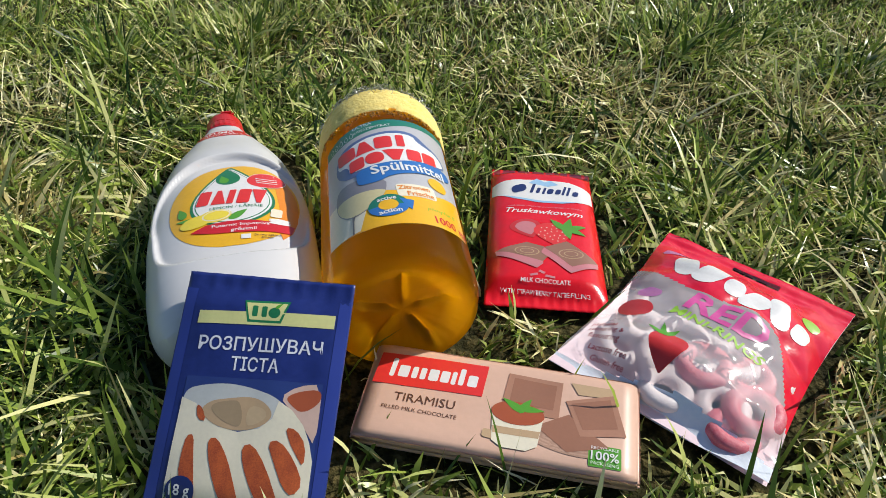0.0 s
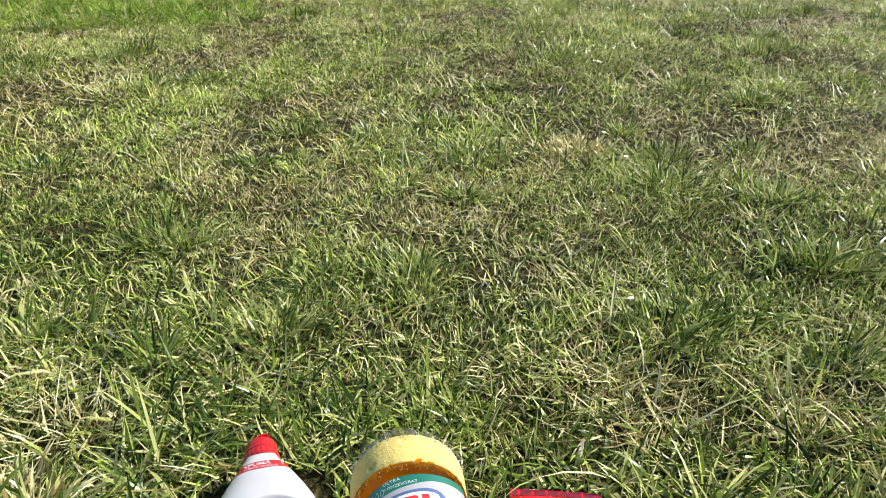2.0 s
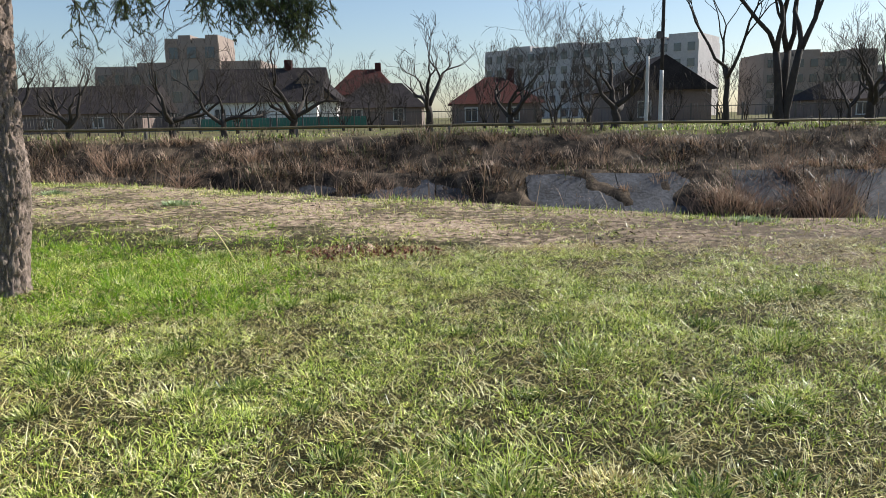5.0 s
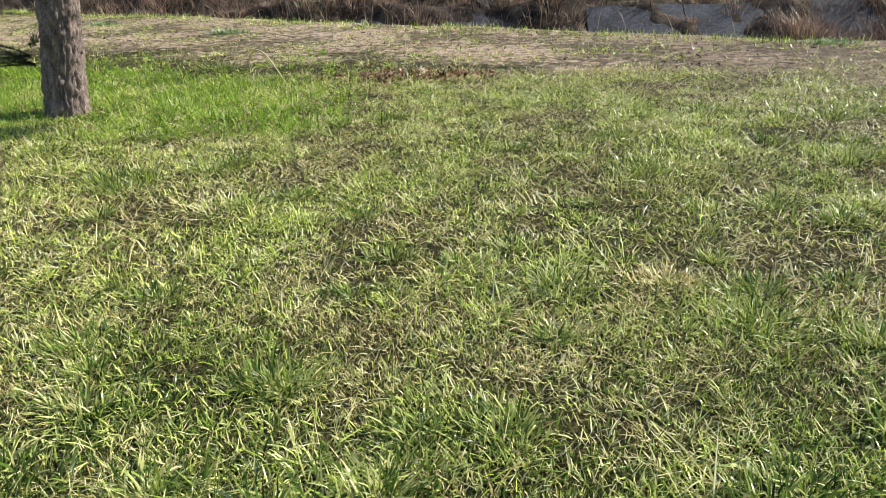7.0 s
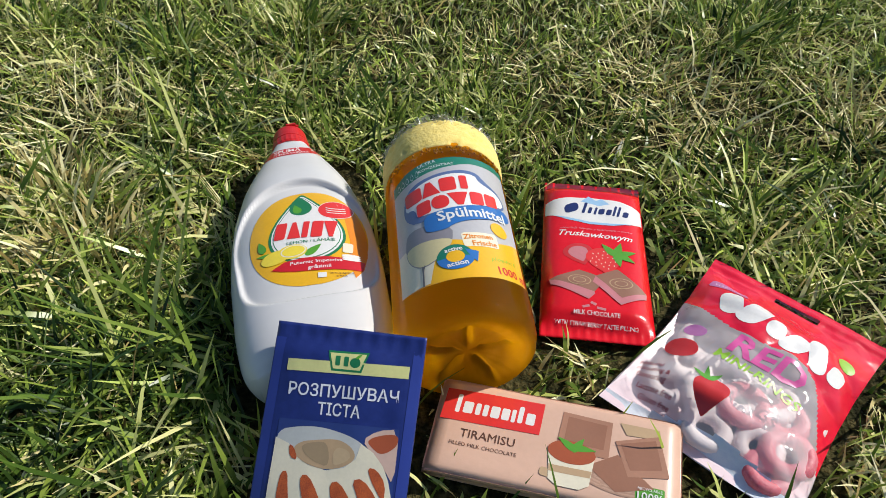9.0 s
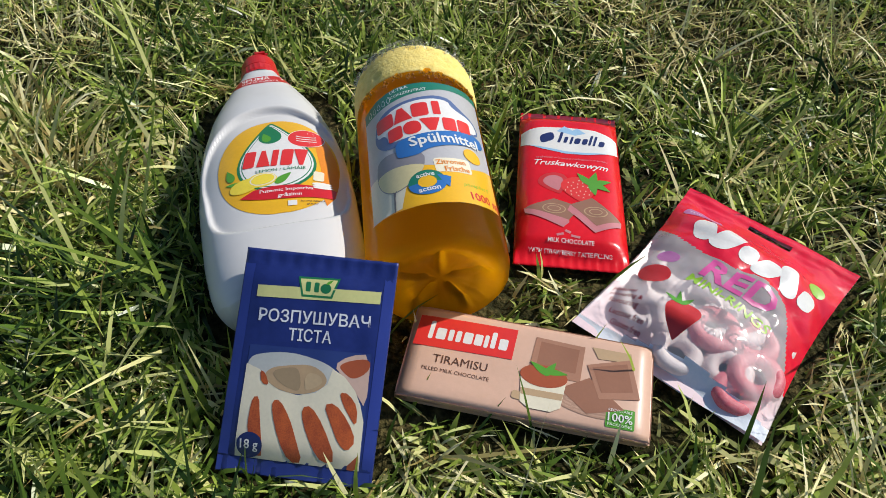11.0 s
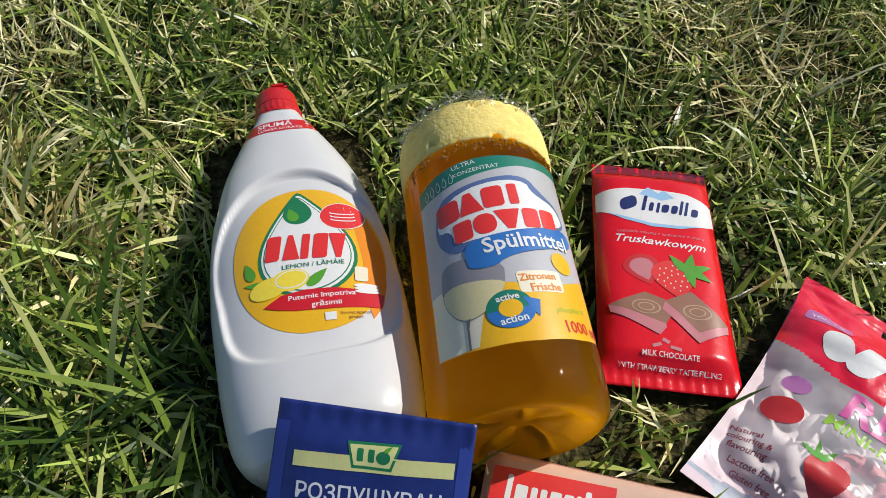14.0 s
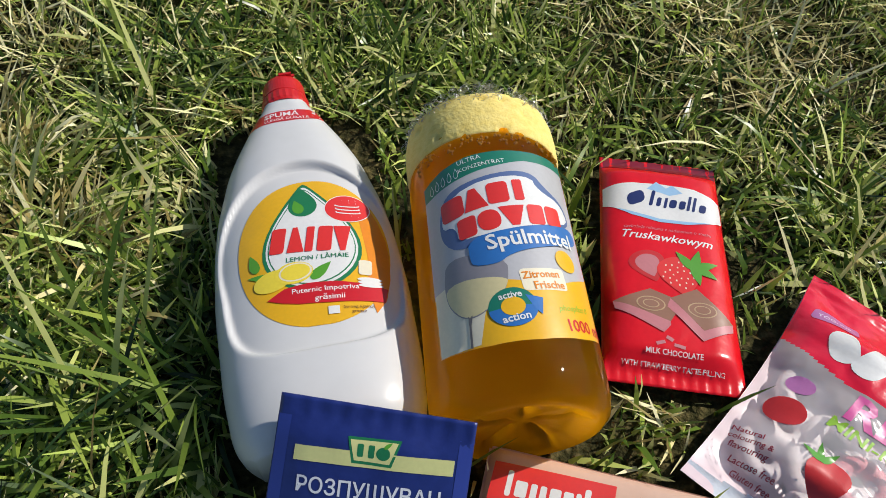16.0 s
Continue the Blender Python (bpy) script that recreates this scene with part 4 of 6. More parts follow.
# young shoots low on the trunk
for bx_, by_, bz_, dx_, n_, ln_ in ((-0.09, 0.0, 0.20, -0.9, 10, 0.17), (-0.09, -0.02, 0.24, -0.8, 8, 0.14), (0.0, -0.115, 0.30, 0.1, 12, 0.05)):
    limbs = ([], [])
    for j in range(n_):
        p, d = Vector((bx_, by_, bz_)), Vector((dx_ + rng.uniform(-0.3, 0.3), rng.uniform(-0.5, 0.2), rng.uniform(-0.1, 0.6))).normalized()
        for k in range(4):
            e = p + d * ln_ * rng.uniform(0.7, 1.2) / 4
            gather(limbs, *tube([p, e], [0.002, 0.0015], 3, False))
            needles(p, e, 0.0013, (0.012, 0.020))
            p, d = e, (d + Vector((rng.uniform(-0.2, 0.2), rng.uniform(-0.2, 0.2), rng.uniform(-0.25, 0.15)))).normalized()
    link_mesh("young_shoot", *limbs, twig_mat, spruce)
# bare dead twigs among the low sprays
for k in range(7):
    limbs = ([], [])
    p = Vector((rng.uniform(0.55, 1.0), rng.uniform(0.1, 0.3), rng.uniform(1.2, 1.32)))
    branches(rng, p, Vector((rng.uniform(-0.9, 0.3), 0, -0.5)).normalized(), rng.uniform(0.10, 0.2), 0.003, 2, limbs, limbs, 0.6, -0.1, (2, 3), 0.5, 2, 4, 0.0008)
    link_mesh("dead_twig", *limbs, twig_mat, spruce)
# upper boughs
for k in range(30):
    limbs = ([], [])
    z = 2.4 + 0.12 * k + rng.uniform(-0.05, 0.05)
    a = rng.uniform(0, 6.28)
    ln = rng.uniform(0.9, 1.5) * (1 - 0.018 * k)
    d = Vector((math.cos(a), math.sin(a), 0.15))
    q = spine(z)
    pts = [q.copy()]
    for i in range(7):
        d = (d + Vector((rng.uniform(-0.1, 0.1), rng.uniform(-0.1, 0.1), -0.10))).normalized()
        q = q + d * ln / 7
        pts.append(q.copy())
    gather(limbs, *tube(pts, [0.014 * (1 - 0.11 * i) for i in range(8)], 5))
    for i in range(2, 8):
        for j in range(4):
            ha = a + rng.choice((-1, 1)) * rng.uniform(0.1, 1.5)
            p = pts[i - 1].lerp(pts[i], rng.random())
            d = Vector((math.cos(ha), math.sin(ha), rng.uniform(-0.6, 0.3))).normalized()
            for s_ in range(4):
                d = (d + Vector((0, 0, -0.14))).normalized()
                e = p + d * rng.uniform(0.04, 0.07)
                gather(limbs, *tube([p, e], [0.0026, 0.002], 3, False))
                needles(p, e, 0.008, (0.013, 0.02))
                p = e
    link_mesh("bough", *limbs, twig_mat, spruce)
nn = len(nP)
tagged(blade_mesh("needles", np.array([tuple(p) for p in nP]), np.array(nL), np.full(nn, 0.0027), np.array(nH), np.array(nLean), np.zeros(nn), needle_mat, "short dark green needles", "", 1, parent=spruce), kind="stuff")


# ---- white dish soap bottle ----
HALF_W = [(0, 37), (6, 42), (14, 45), (40, 48), (90, 50), (125, 49), (150, 46.5), (185, 39.5), (205, 33), (225, 25), (238, 19), (246, 14.5), (252, 13.5), (260, 13.5)]
HALF_D = [(0, 21), (6, 26), (20, 28.5), (110, 29), (150, 27.5), (190, 22.5), (215, 17.5), (235, 14.5), (246, 13), (260, 13)]


def soap_wrap(u, v):
    """Upper face of the white bottle, with its sunk label field."""
    a, b = soft(HALF_W, v * 1000, 6) / 1000, soft(HALF_D, v * 1000, 6) / 1000
    q = min(0.999, abs(u) / a)
    z = b * (1 - q ** 2.5) ** (1 / 2.2)
    pu, pv = abs(u - 0.002) / 0.047, abs(v - 0.112) / (0.062 if v > 0.112 else 0.068)
    k = 2.0 if v > 0.112 else 2.0 + 1.4 * step01(pv, 0.2, 0.9)
    r = (pu ** k + pv ** k) ** (1 / k)
    z -= 0.0052 * (1 - step01(r, 0.962, 1.025)) * (1 - q ** 8)
    return Vector((u, v, z))


soap = thing("dish_soap_bottle", lay((-0.0478, -0.0990, 0.058), (-0.1145, 0.1593, 0.030)) @ Matrix.Diagonal((1, 0.955, 1, 1)), "white plastic dish soap bottle with a red cap, lying", "bottle")
V, F = [], []
NU, NV = 120, 190
for j in range(NV + 1):
    v = 0.249 * j / NV
    a, b = soft(HALF_W, v * 1000, 6) / 1000, soft(HALF_D, v * 1000, 6) / 1000
    k_end = 1 - 0.12 * (1 - step01(v, 0, 0.006))
    for i in range(NU):
        t = 2 * math.pi * i / NU
        u = a * k_end * math.copysign(abs(math.cos(t)) ** 0.82, math.cos(t))
        if math.sin(t) >= 0:
            p = soap_wrap(u, v)
            z = p.z * k_end
        else:
            z = -soap_wrap(u, v + 0.0).z * k_end
            z = -b * k_end * (1 - min(0.999, abs(u) / a) ** 2.5) ** (1 / 2.2)
        V.append(Vector((u, v, z)))
for j in range(NV):
    for i in range(NU):
        F.append((j * NU + i, j * NU + (i + 1) % NU, (j + 1) * NU + (i + 1) % NU, (j + 1) * NU + i))
F.append(tuple(range(NU))[::-1])
F.append(tuple(NV * NU + i for i in range(NU)))
link_mesh("body", V, F, white_plastic, soap, "glossy white plastic body")
V, F = [], []
prof = [(0.246, 14.8), (0.249, 15.2), (0.256, 14.8), (0.2575, 13.9), (0.2580, 13.7), (0.2585, 14.2), (0.270, 13.6), (0.2725, 12.9), (0.2735, 11.2), (0.2725, 0.5)]
for v, r in prof:
    for i in range(48):
        t = 2 * math.pi * i / 48
        rr = r / 1000 * (1 + (0.022 if i % 2 and 0.247 < v < 0.257 else 0))
        V.append(Vector((rr * math.cos(t), v, rr * math.sin(t) * 0.95)))
for j in range(len(prof) - 1):
    for i in range(48):
        F.append((j * 48 + i, j * 48 + (i + 1) % 48, (j + 1) * 48 + (i + 1) % 48, (j + 1) * 48 + i))
cap = link_mesh("cap", V, F, red_plastic, soap, "ribbed red flip cap", smooth=False)
bm = box(0.003, 0.2735, 0.0105, 0.012, 0.006, 0.005, 0.002)
part("spout", bm, red_plastic, cap)


def clip(points, keep):
    return [p for p in points if keep(p)]


lab_pts = clip(oval(4.5, 109, 38.5, 51, 0, 72, 2.15), lambda p: p[1] > 58.5 - 0.05 * p[0])
front = artwork("front_label", lab_pts, soap_wrap, 1, INK["yellow"], soap, "yellow oval paper label", 3.5)
artwork("label_side", [(30, 132), (36, 138), (40, 125), (42, 112), (42, 100), (40, 84), (36, 70), (30, 62), (28, 75), (31, 100)], soap_wrap, 2, INK["orange"], front, "orange honeycomb side field")
artwork("drop_rim", drop_shape(3.8, 116, 28.5, 36), soap_wrap, 3, INK["green"], front, "green rim")
artwork("drop_field", drop_shape(3.8, 116, 26.5, 33.8), soap_wrap, 4, INK["white"], front, "white drop field")
artwork("drop_line", drop_shape(3.8, 116, 25.2, 32.2), soap_wrap, 5, INK["green"], front)
artwork("drop_inner", drop_shape(3.8, 116, 24.6, 31.4), soap_wrap, 6, INK["white"], front)
artwork("green_drop", drop_shape(2.2, 142, 8.6, 10.5), soap_wrap, 7, INK["green"], front, "green drop mark")
artwork("drop_shine", drop_shape(-0.5, 139, 3.4, 5.0, 12), soap_wrap, 8, INK["leaf"], front)
def mark_shape(kind, cx, cy, w, h, turn=0.0):
    """Plain stand-in shapes for a brand mark."""
    c, sn = math.cos(radians(turn)), math.sin(radians(turn))
    base = {"up": [(-0.5, -0.5), (0.5, -0.5), (0.14, 0.5), (-0.14, 0.5)], "down": [(-0.14, -0.5), (0.14, -0.5), (0.5, 0.5), (-0.5, 0.5)], "gem": [(0, -0.5), (0.5, 0), (0, 0.5), (-0.5, 0)],
            "step": [(-0.5, -0.5), (-0.1, -0.5), (-0.05, -0.1), (0.4, -0.05), (0.5, 0.5), (-0.5, 0.5)], "foot": [(-0.5, -0.5), (0.5, -0.5), (0.2, 0.05), (0.5, 0.3), (0.3, 0.5), (-0.5, 0.5)]}
    if kind == "ring":
        return oval(cx, cy, w / 2, h / 2, turn, 30, 2.4)
    if kind == "bar":
        return block(cx, cy, w, h, turn, 0.08, min(w, h) * 0.2)
    return [(cx + x * w * c - y * h * sn, cy + x * w * sn + y * h * c) for x, y in base[kind]]


for kind, cx, w in (("bar", -12.6, 7.2), ("up", -3.8, 8.6), ("bar", 3.6, 4.0), ("bar", 11.2, 7.4), ("down", 20.0, 8.8)):
    artwork("logo_shape", mark_shape(kind, cx, 114.6 - 0.13 * cx, w, 17.6, -6), soap_wrap, 11, INK["logo_red"], front, "red shape of the brand mark")
artwork("flavour_line", lettering("LEMON / LĂMÂIE", 6.0, 101.5, 31, -4), soap_wrap, 11, INK["green"], front, "green words LEMON / LĂMÂIE", 0)
artwork("red_seal", oval(25.2, 134.5, 11.5, 10.2), soap_wrap, 7, INK["logo_red"], front, "round red seal")
for k in range(3):
    artwork("plate_mark", oval(25.4, 131.6 + 2.6 * k, 6.6, 1.5, -4, 24), soap_wrap, 8 + k, INK["white"], front)
    artwork("plate_fill", oval(25.4, 132.0 + 2.6 * k, 5.9, 1.1, -4, 24), soap_wrap, 8.5 + k, INK["logo_red"], front)
artwork("seal_ring", oval(25.2, 134.5, 12.0, 10.7), soap_wrap, 6.5, INK["white"], front)
artwork("lemon", oval(-17.5, 90.5, 9.5, 6.6, 12), soap_wrap, 8, INK["lemon"], front, "whole lemon print")
artwork("lemon_half", oval(-6.6, 93.0, 9.6, 7.0, 4), soap_wrap, 9, INK["lemon"], front, "cut lemon print")
artwork("lemon_pith", oval(-5.8, 93.4, 8.3, 5.9, 4), soap_wrap, 10, INK["cream"], front)
artwork("lemon_flesh", oval(-5.8, 93.4, 7.3, 5.0, 4), soap_wrap, 11, INK["lemon"], front)
artwork("leaf", drop_shape(6.5, 91.5, 3.4, 6.6, -48), soap_wrap, 9, INK["leaf"], front, "green lemon leaf")
artwork("leaf", drop_shape(-26, 104.5, 3.0, 6.0, 12), soap_wrap, 7, INK["leaf"], front, "green leaf")
artwork("leaf", drop_shape(-22.5, 94.5, 2.6, 6.4, 72), soap_wrap, 7, INK["leaf"], front, "green leaf")
band = [(-21, 79), (-12, 84), (0, 85), (14, 83.5), (28, 80), (37.5, 77), (35, 68.5), (24, 69.5), (8, 71), (-6, 73), (-14, 75.5)]
artwork("red_band", band, soap_wrap, 8, INK["red"], front, "curved red band")
artwork("claim", lettering("Puternic împotriva", 7.5, 79.6, 32.5, -4, bold=0.01), soap_wrap, 9, INK["white"], front, "white words Puternic împotriva", 0)
artwork("claim", lettering("grăsimii", 9.0, 74.2, 14.5, -4, bold=0.01), soap_wrap, 9, INK["white"], front, "white word grăsimii", 0)
artwork("small_print", lettering("Strong against", 22.0, 66.2, 14.5, -4), soap_wrap, 8, INK["brown"], front, "small words Strong against", 0)
artwork("small_print", lettering("grease", 21.6, 63.2, 6.8, -4), soap_wrap, 8, INK["brown"], front, "small word grease", 0)
artwork("code_patch", block(10.0, 66.0, 5.4, 4.8, -4), soap_wrap, 8, INK["white"], front, "small white patch")
artwork("glass_print", block(28.5, 91, 6.5, 10, -8, 0, 1.5), soap_wrap, 8, INK["cream"], front, "pale drinking glass print")
for k in range(3):
    artwork("plate_stack", oval(29.5, 83.0 - 2.0 * k, 6.0, 1.3, -6, 20), soap_wrap, 9 + k, INK["white"], front, "white plates print")
artwork("neck_band", [(-23.5, 222), (-21, 234), (-12, 233), (0, 232.4), (12, 233), (18.5, 236), (22.5, 224), (12, 221), (0, 220.5), (-12, 221)], soap_wrap, 1, INK["red"], soap, "red printed neck band")
artwork("neck_line", lettering("SPUMĂ", -2.5, 229.4, 21, -1, bold=0.015), soap_wrap, 2, INK["white"], soap, "white word SPUMĂ", 0)
artwork("neck_line", lettering("LUNGĂ DURATĂ", 0.5, 223.9, 27, -1, bold=0.01), soap_wrap, 2, INK["white"], soap, "white words LUNGĂ DURATĂ", 0)

# ---- yellow dish soap bottle with a sponge ----
R_MAX = 0.042
maxi = thing("yellow_soap_bottle", lay((0.036, -0.088, 0.066), (0.012, 0.112, 0.060)), "clear bottle of amber dish soap topped by a sponge, lying", "bottle")


def drum_wrap(u, v):
    t = u / R_MAX
    return Vector((R_MAX * math.sin(t), v, R_MAX * math.cos(t)))


V, F = [], []
prof = [(0.0065, 0.0), (0.0065, 3), (0.0062, 6), (0.0058, 9), (0.0054, 12), (0.0048, 16), (0.0040, 20), (0.0030, 24), (0.0018, 28), (0.0006, 31.5), (0.0, 34), (0.0008, 37), (0.004, 40.2), (0.010, 41.7), (0.020, 42.0), (0.060, 41.9), (0.100, 41.9), (0.140, 41.9), (0.150, 41.2), (0.158, 38.5), (0.164, 30), (0.168, 16), (0.168, 0.0)]
NS = 150
for v, r in prof:
    for i in range(NS):
        t = 2 * math.pi * i / NS
        near_rib = abs((t / (2 * math.pi) * 5 + 0.5) % 1 - 0.5)
        dv = 0.0
        if v < 0.0066 and 5 < r < 33:             # five moulded ribs and a ring on the base
            dv = 0.0042 * math.exp(-(near_rib * r / 1.5) ** 2) * step01(r, 5, 9) * (1 - step01(r, 24, 31)) + 0.0016 * math.exp(-((r - 24) / 2.0) ** 2)
            dv += 0.0007 * noise.noise((r * 0.3 * math.cos(t), r * 0.3 * math.sin(t), 2.0))
        V.append(Vector((r / 1000 * math.sin(t), v + dv, r / 1000 * math.cos(t))))
for j in range(len(prof) - 1):
    for i in range(NS):
        F.append((j * NS + i, (j + 1) * NS + i, (j + 1) * NS + (i + 1) % NS, j * NS + (i + 1) % NS))
body = link_mesh("body", V, F, amber_mat, maxi, "clear plastic filled with amber liquid")
bm = bmesh.new()
bm.from_mesh(body.data)
bmesh.ops.remove_doubles(bm, verts=bm.verts, dist=0.00002)
bmesh.ops.recalc_face_normals(bm, faces=bm.faces)
bm.to_mesh(body.data)
bm.free()
# sponge: a thick foam disc with pores and a shaggy silver rim
V, F = [], []
prof = [(0.146, 36), (0.146, 41.6), (0.150, 42.6), (0.160, 42.9), (0.168, 42.6), (0.175, 41.2), (0.179, 37), (0.182, 26), (0.183, 12), (0.183, 0.5)]
NS = 120
fine = []
for (v0, r0), (v1, r1) in zip(prof, prof[1:]):
    k = max(1, int(math.hypot((v1 - v0) * 1000, r1 - r0) / 1.3))
    fine += [(v0 + (v1 - v0) * i / k, r0 + (r1 - r0) * i / k) for i in range(k)]
for v, r in fine:
    for i in range(NS):
        t = 2 * math.pi * i / NS
        p = Vector((r / 1000 * math.sin(t), v, r / 1000 * math.cos(t)))
        pore = noise.voronoi(p * 190)[0][0]
        big = noise.voronoi(p * 75 + Vector((3, 1, 2)))[0][0]
        dent = 0.0010 * (1 - step01(pore, 0.08, 0.3)) + 0.0022 * (1 - step01(big, 0.10, 0.24))
        V.append(p - Vector((p.x, 0, p.z)).normalized() * dent)
for j in range(len(fine) - 1):
    for i in range(NS):
        F.append((j * NS + i, (j + 1) * NS + i, (j + 1) * NS + (i + 1) % NS, j * NS + (i + 1) % NS))
sponge = link_mesh("sponge", V, F, sponge_mat, maxi, "porous yellow foam sponge")
rng = random.Random(8)
curls = ([], [])
for k in range(620):
    t, v = rng.uniform(0, 6.28), rng.uniform(0.170, 0.185)
    r = (0.0425 - 0.35 * max(0, v - 0.174)) * rng.uniform(0.93, 1.02)
    c = Vector((r * math.sin(t), v, r * math.cos(t)))
    a1 = Vector((rng.uniform(-1, 1), rng.uniform(-1, 1), rng.uniform(-1, 1))).normalized()
    a2 = a1.orthogonal().normalized()
    rr = rng.uniform(0.0010, 0.0024)
    gather(curls, *tube([c + rr * (math.cos(q) * a1 + math.sin(q) * a2) for q in [i * 0.95 for i in range(6)]], [0.00016] * 6, 3, False))
tagged(link_mesh("wire_rim", *curls, steel_wool, sponge, "curly silver scouring rim"), kind="stuff")
bm = bmesh.new()
for k in range(110):
    t, v = rng.uniform(-1.1, 1.1), 0.134 + 0.011 * rng.random() ** 0.6
    bmesh.ops.create_icosphere(bm, subdivisions=1, radius=rng.uniform(0.0003, 0.0011), matrix=Matrix.Translation(drum_wrap(t * R_MAX, v)))
tagged(part("foam", bm, surface("foam_bubbles", (0.62, 0.38, 0.08), (0.50, 0.28, 0.04), 200, 0.1, trans=0.5), maxi, "small foam bubbles under the sponge", True), kind="stuff")

D = math.radians(1) * R_MAX * 1000        # millimetres of arc for a degree
lab = artwork("front_label", [(-57 * D, 28), (-57 * D, 124), (-40 * D, 128.5), (-20 * D, 131.5), (0, 132.5), (20 * D, 133.5), (45 * D, 135.5), (63 * D, 137), (63 * D, 33), (40 * D, 29), (10 * D, 26), (-20 * D, 25.5), (-40 * D, 26.5)], drum_wrap, 1, INK["silver"], maxi, "silver, green and yellow printed front label", 3)
artwork("green_top", [(-57 * D, 114.5), (-57 * D, 124), (-40 * D, 128.5), (-20 * D, 131.5), (0, 132.5), (20 * D, 133.5), (45 * D, 135.5), (63 * D, 137), (63 * D, 131), (45 * D, 129.5), (20 * D, 127), (0, 123), (-20 * D, 120), (-40 * D, 117)], drum_wrap, 2, INK["teal"], lab, "green band", 3)
artwork("top_word", lettering("ULTRA", -18 * D, 129.4, 12.5, 6), drum_wrap, 3, INK["white"], lab, "white word ULTRA", 0)
artwork("top_word", lettering("KONZENTRAT", -10 * D, 125.0, 24, 6), drum_wrap, 3, INK["white"], lab, "white word KONZENTRAT", 0)
for k in range(5):
    artwork("drop_icon", drop_shape((-49 + 5.2 * k) * D, 119.6 + 0.8 * k, 1.5, 3.0), drum_wrap, 3, INK["white"], lab)
    artwork("drop_icon_fill", drop_shape((-49 + 5.2 * k) * D, 119.5 + 0.8 * k, 1.15, 2.5), drum_wrap, 4, INK["teal"], lab)
artwork("yellow_field", [(-57 * D, 28), (-57 * D, 58), (-35 * D, 60), (-10 * D, 57), (10 * D, 55), (35 * D, 57), (63 * D, 66), (63 * D, 33), (40 * D, 29), (10 * D, 26), (-20 * D, 25.5), (-40 * D, 26.5)], drum_wrap, 2, INK["yellow"], lab, "yellow lower field", 3)
artwork("pale_field", [(-56 * D, 28), (-56 * D, 60), (-35 * D, 62), (-12 * D, 58), (-20 * D, 44), (-26 * D, 27), (-40 * D, 27)], drum_wrap, 3, INK["cream"], lab, "pale field behind the glass", 3)
artwork("logo_back", rounded([(-46 * D, 86), (-44 * D, 104), (-36 * D, 113), (-10 * D, 117), (24 * D, 121), (34 * D, 112), (52 * D, 106), (55 * D, 93), (20 * D, 84), (-30 * D, 75)]), drum_wrap, 3, INK["slate"], lab, "dark blue shadow of the brand mark", 3)
artwork("logo_white", rounded([(-45 * D, 92), (-38 * D, 110.5), (23 * D, 118.5), (27 * D, 109), (50 * D, 105.5), (53 * D, 92), (-31 * D, 79), (-33 * D, 92)]), drum_wrap, 4, INK["white"], lab, "white rim of the brand mark", 3)
for kind, cx, w in (("bar", -34, 12.5), ("up", -18, 12.0), ("bar", -2, 10.5), ("bar", 12, 5.0)):
    artwork("logo_shape", mark_shape(kind, cx * D, 102.2 + 0.16 * (cx + 33) * 0.73, w, 12.6, 7), drum_wrap, 7, INK["logo_red"], lab, "red shape of the brand mark", 3)
for kind, cx, w in (("bar", -25, 9.5), ("ring", -10, 11), ("down", 6, 13), ("bar", 22, 9), ("bar", 36, 9.5)):
    artwork("logo_shape", mark_shape(kind, cx * D, 88.6 + 0.14 * (cx + 25) * 0.73, w, 11.6, 6), drum_wrap, 7, INK["logo_red"], lab, "red shape of the brand mark", 3)
artwork("blue_ribbon", rounded([(-26 * D, 71), (-26 * D, 81), (0, 83.5), (30 * D, 88), (55 * D, 93), (58 * D, 83), (30 * D, 76), (0, 70), (-8 * D, 65), (-24 * D, 66)]), drum_wrap, 9, INK["blue"], lab, "blue ribbon", 3)
artwork("kind_word", lettering("Spülmittel", 17 * D, 78.6, 46, 7, bold=0.02), drum_wrap, 12, INK["white"], lab, "white word Spülmittel", 3)
artwork("wine_glass", rounded([(-43 * D, 76), (-3 * D, 69), (-4 * D, 55), (-12 * D, 46), (-24 * D, 40.5), (-35 * D, 41), (-45 * D, 50), (-47 * D, 62)]), drum_wrap, 5, INK["smoke"], lab, "wine glass print", 3)
artwork("wine_glass_lower", rounded([(-46.5 * D, 62), (-4.5 * D, 58), (-5 * D, 54), (-12.6 * D, 46.5), (-24 * D, 41.1), (-34.8 * D, 41.6), (-44.5 * D, 50.5)]), drum_wrap, 6, printed("pale_lemon", (0.70, 0.62, 0.34)), lab, "", 3)
artwork("glass_stem", [(-32.0 * D, 42), (-29.0 * D, 42), (-30.6 * D, 37), (-31 * D, 26.5), (-32.6 * D, 26.5), (-32.0 * D, 37)], drum_wrap, 6, INK["grey"], lab)
artwork("seal", oval(-4 * D, 42.4, 11.0, 9.6, 5), drum_wrap, 7, INK["teal"], lab, "round green and blue seal", 3)
artwork("seal_blue", oval(-4 * D, 42.4, 11.0, 9.6, 5, 24, 2, 180, 360), drum_wrap, 8, INK["blue"], lab)
artwork("seal_arrow", [(4 * D, 48), (15 * D, 46.5), (13 * D, 38), (9 * D, 41)], drum_wrap, 8, INK["blue"], lab, "blue arrow tip")
artwork("seal_core", oval(-4 * D, 42.6, 5.4, 4.6, 5, 24), drum_wrap, 9, INK["yellow"], lab)
artwork("seal_word", lettering("active", -5 * D, 48.2, 10.5, 6, bold=0.02), drum_wrap, 10, INK["white"], lab, "white word active", 0)
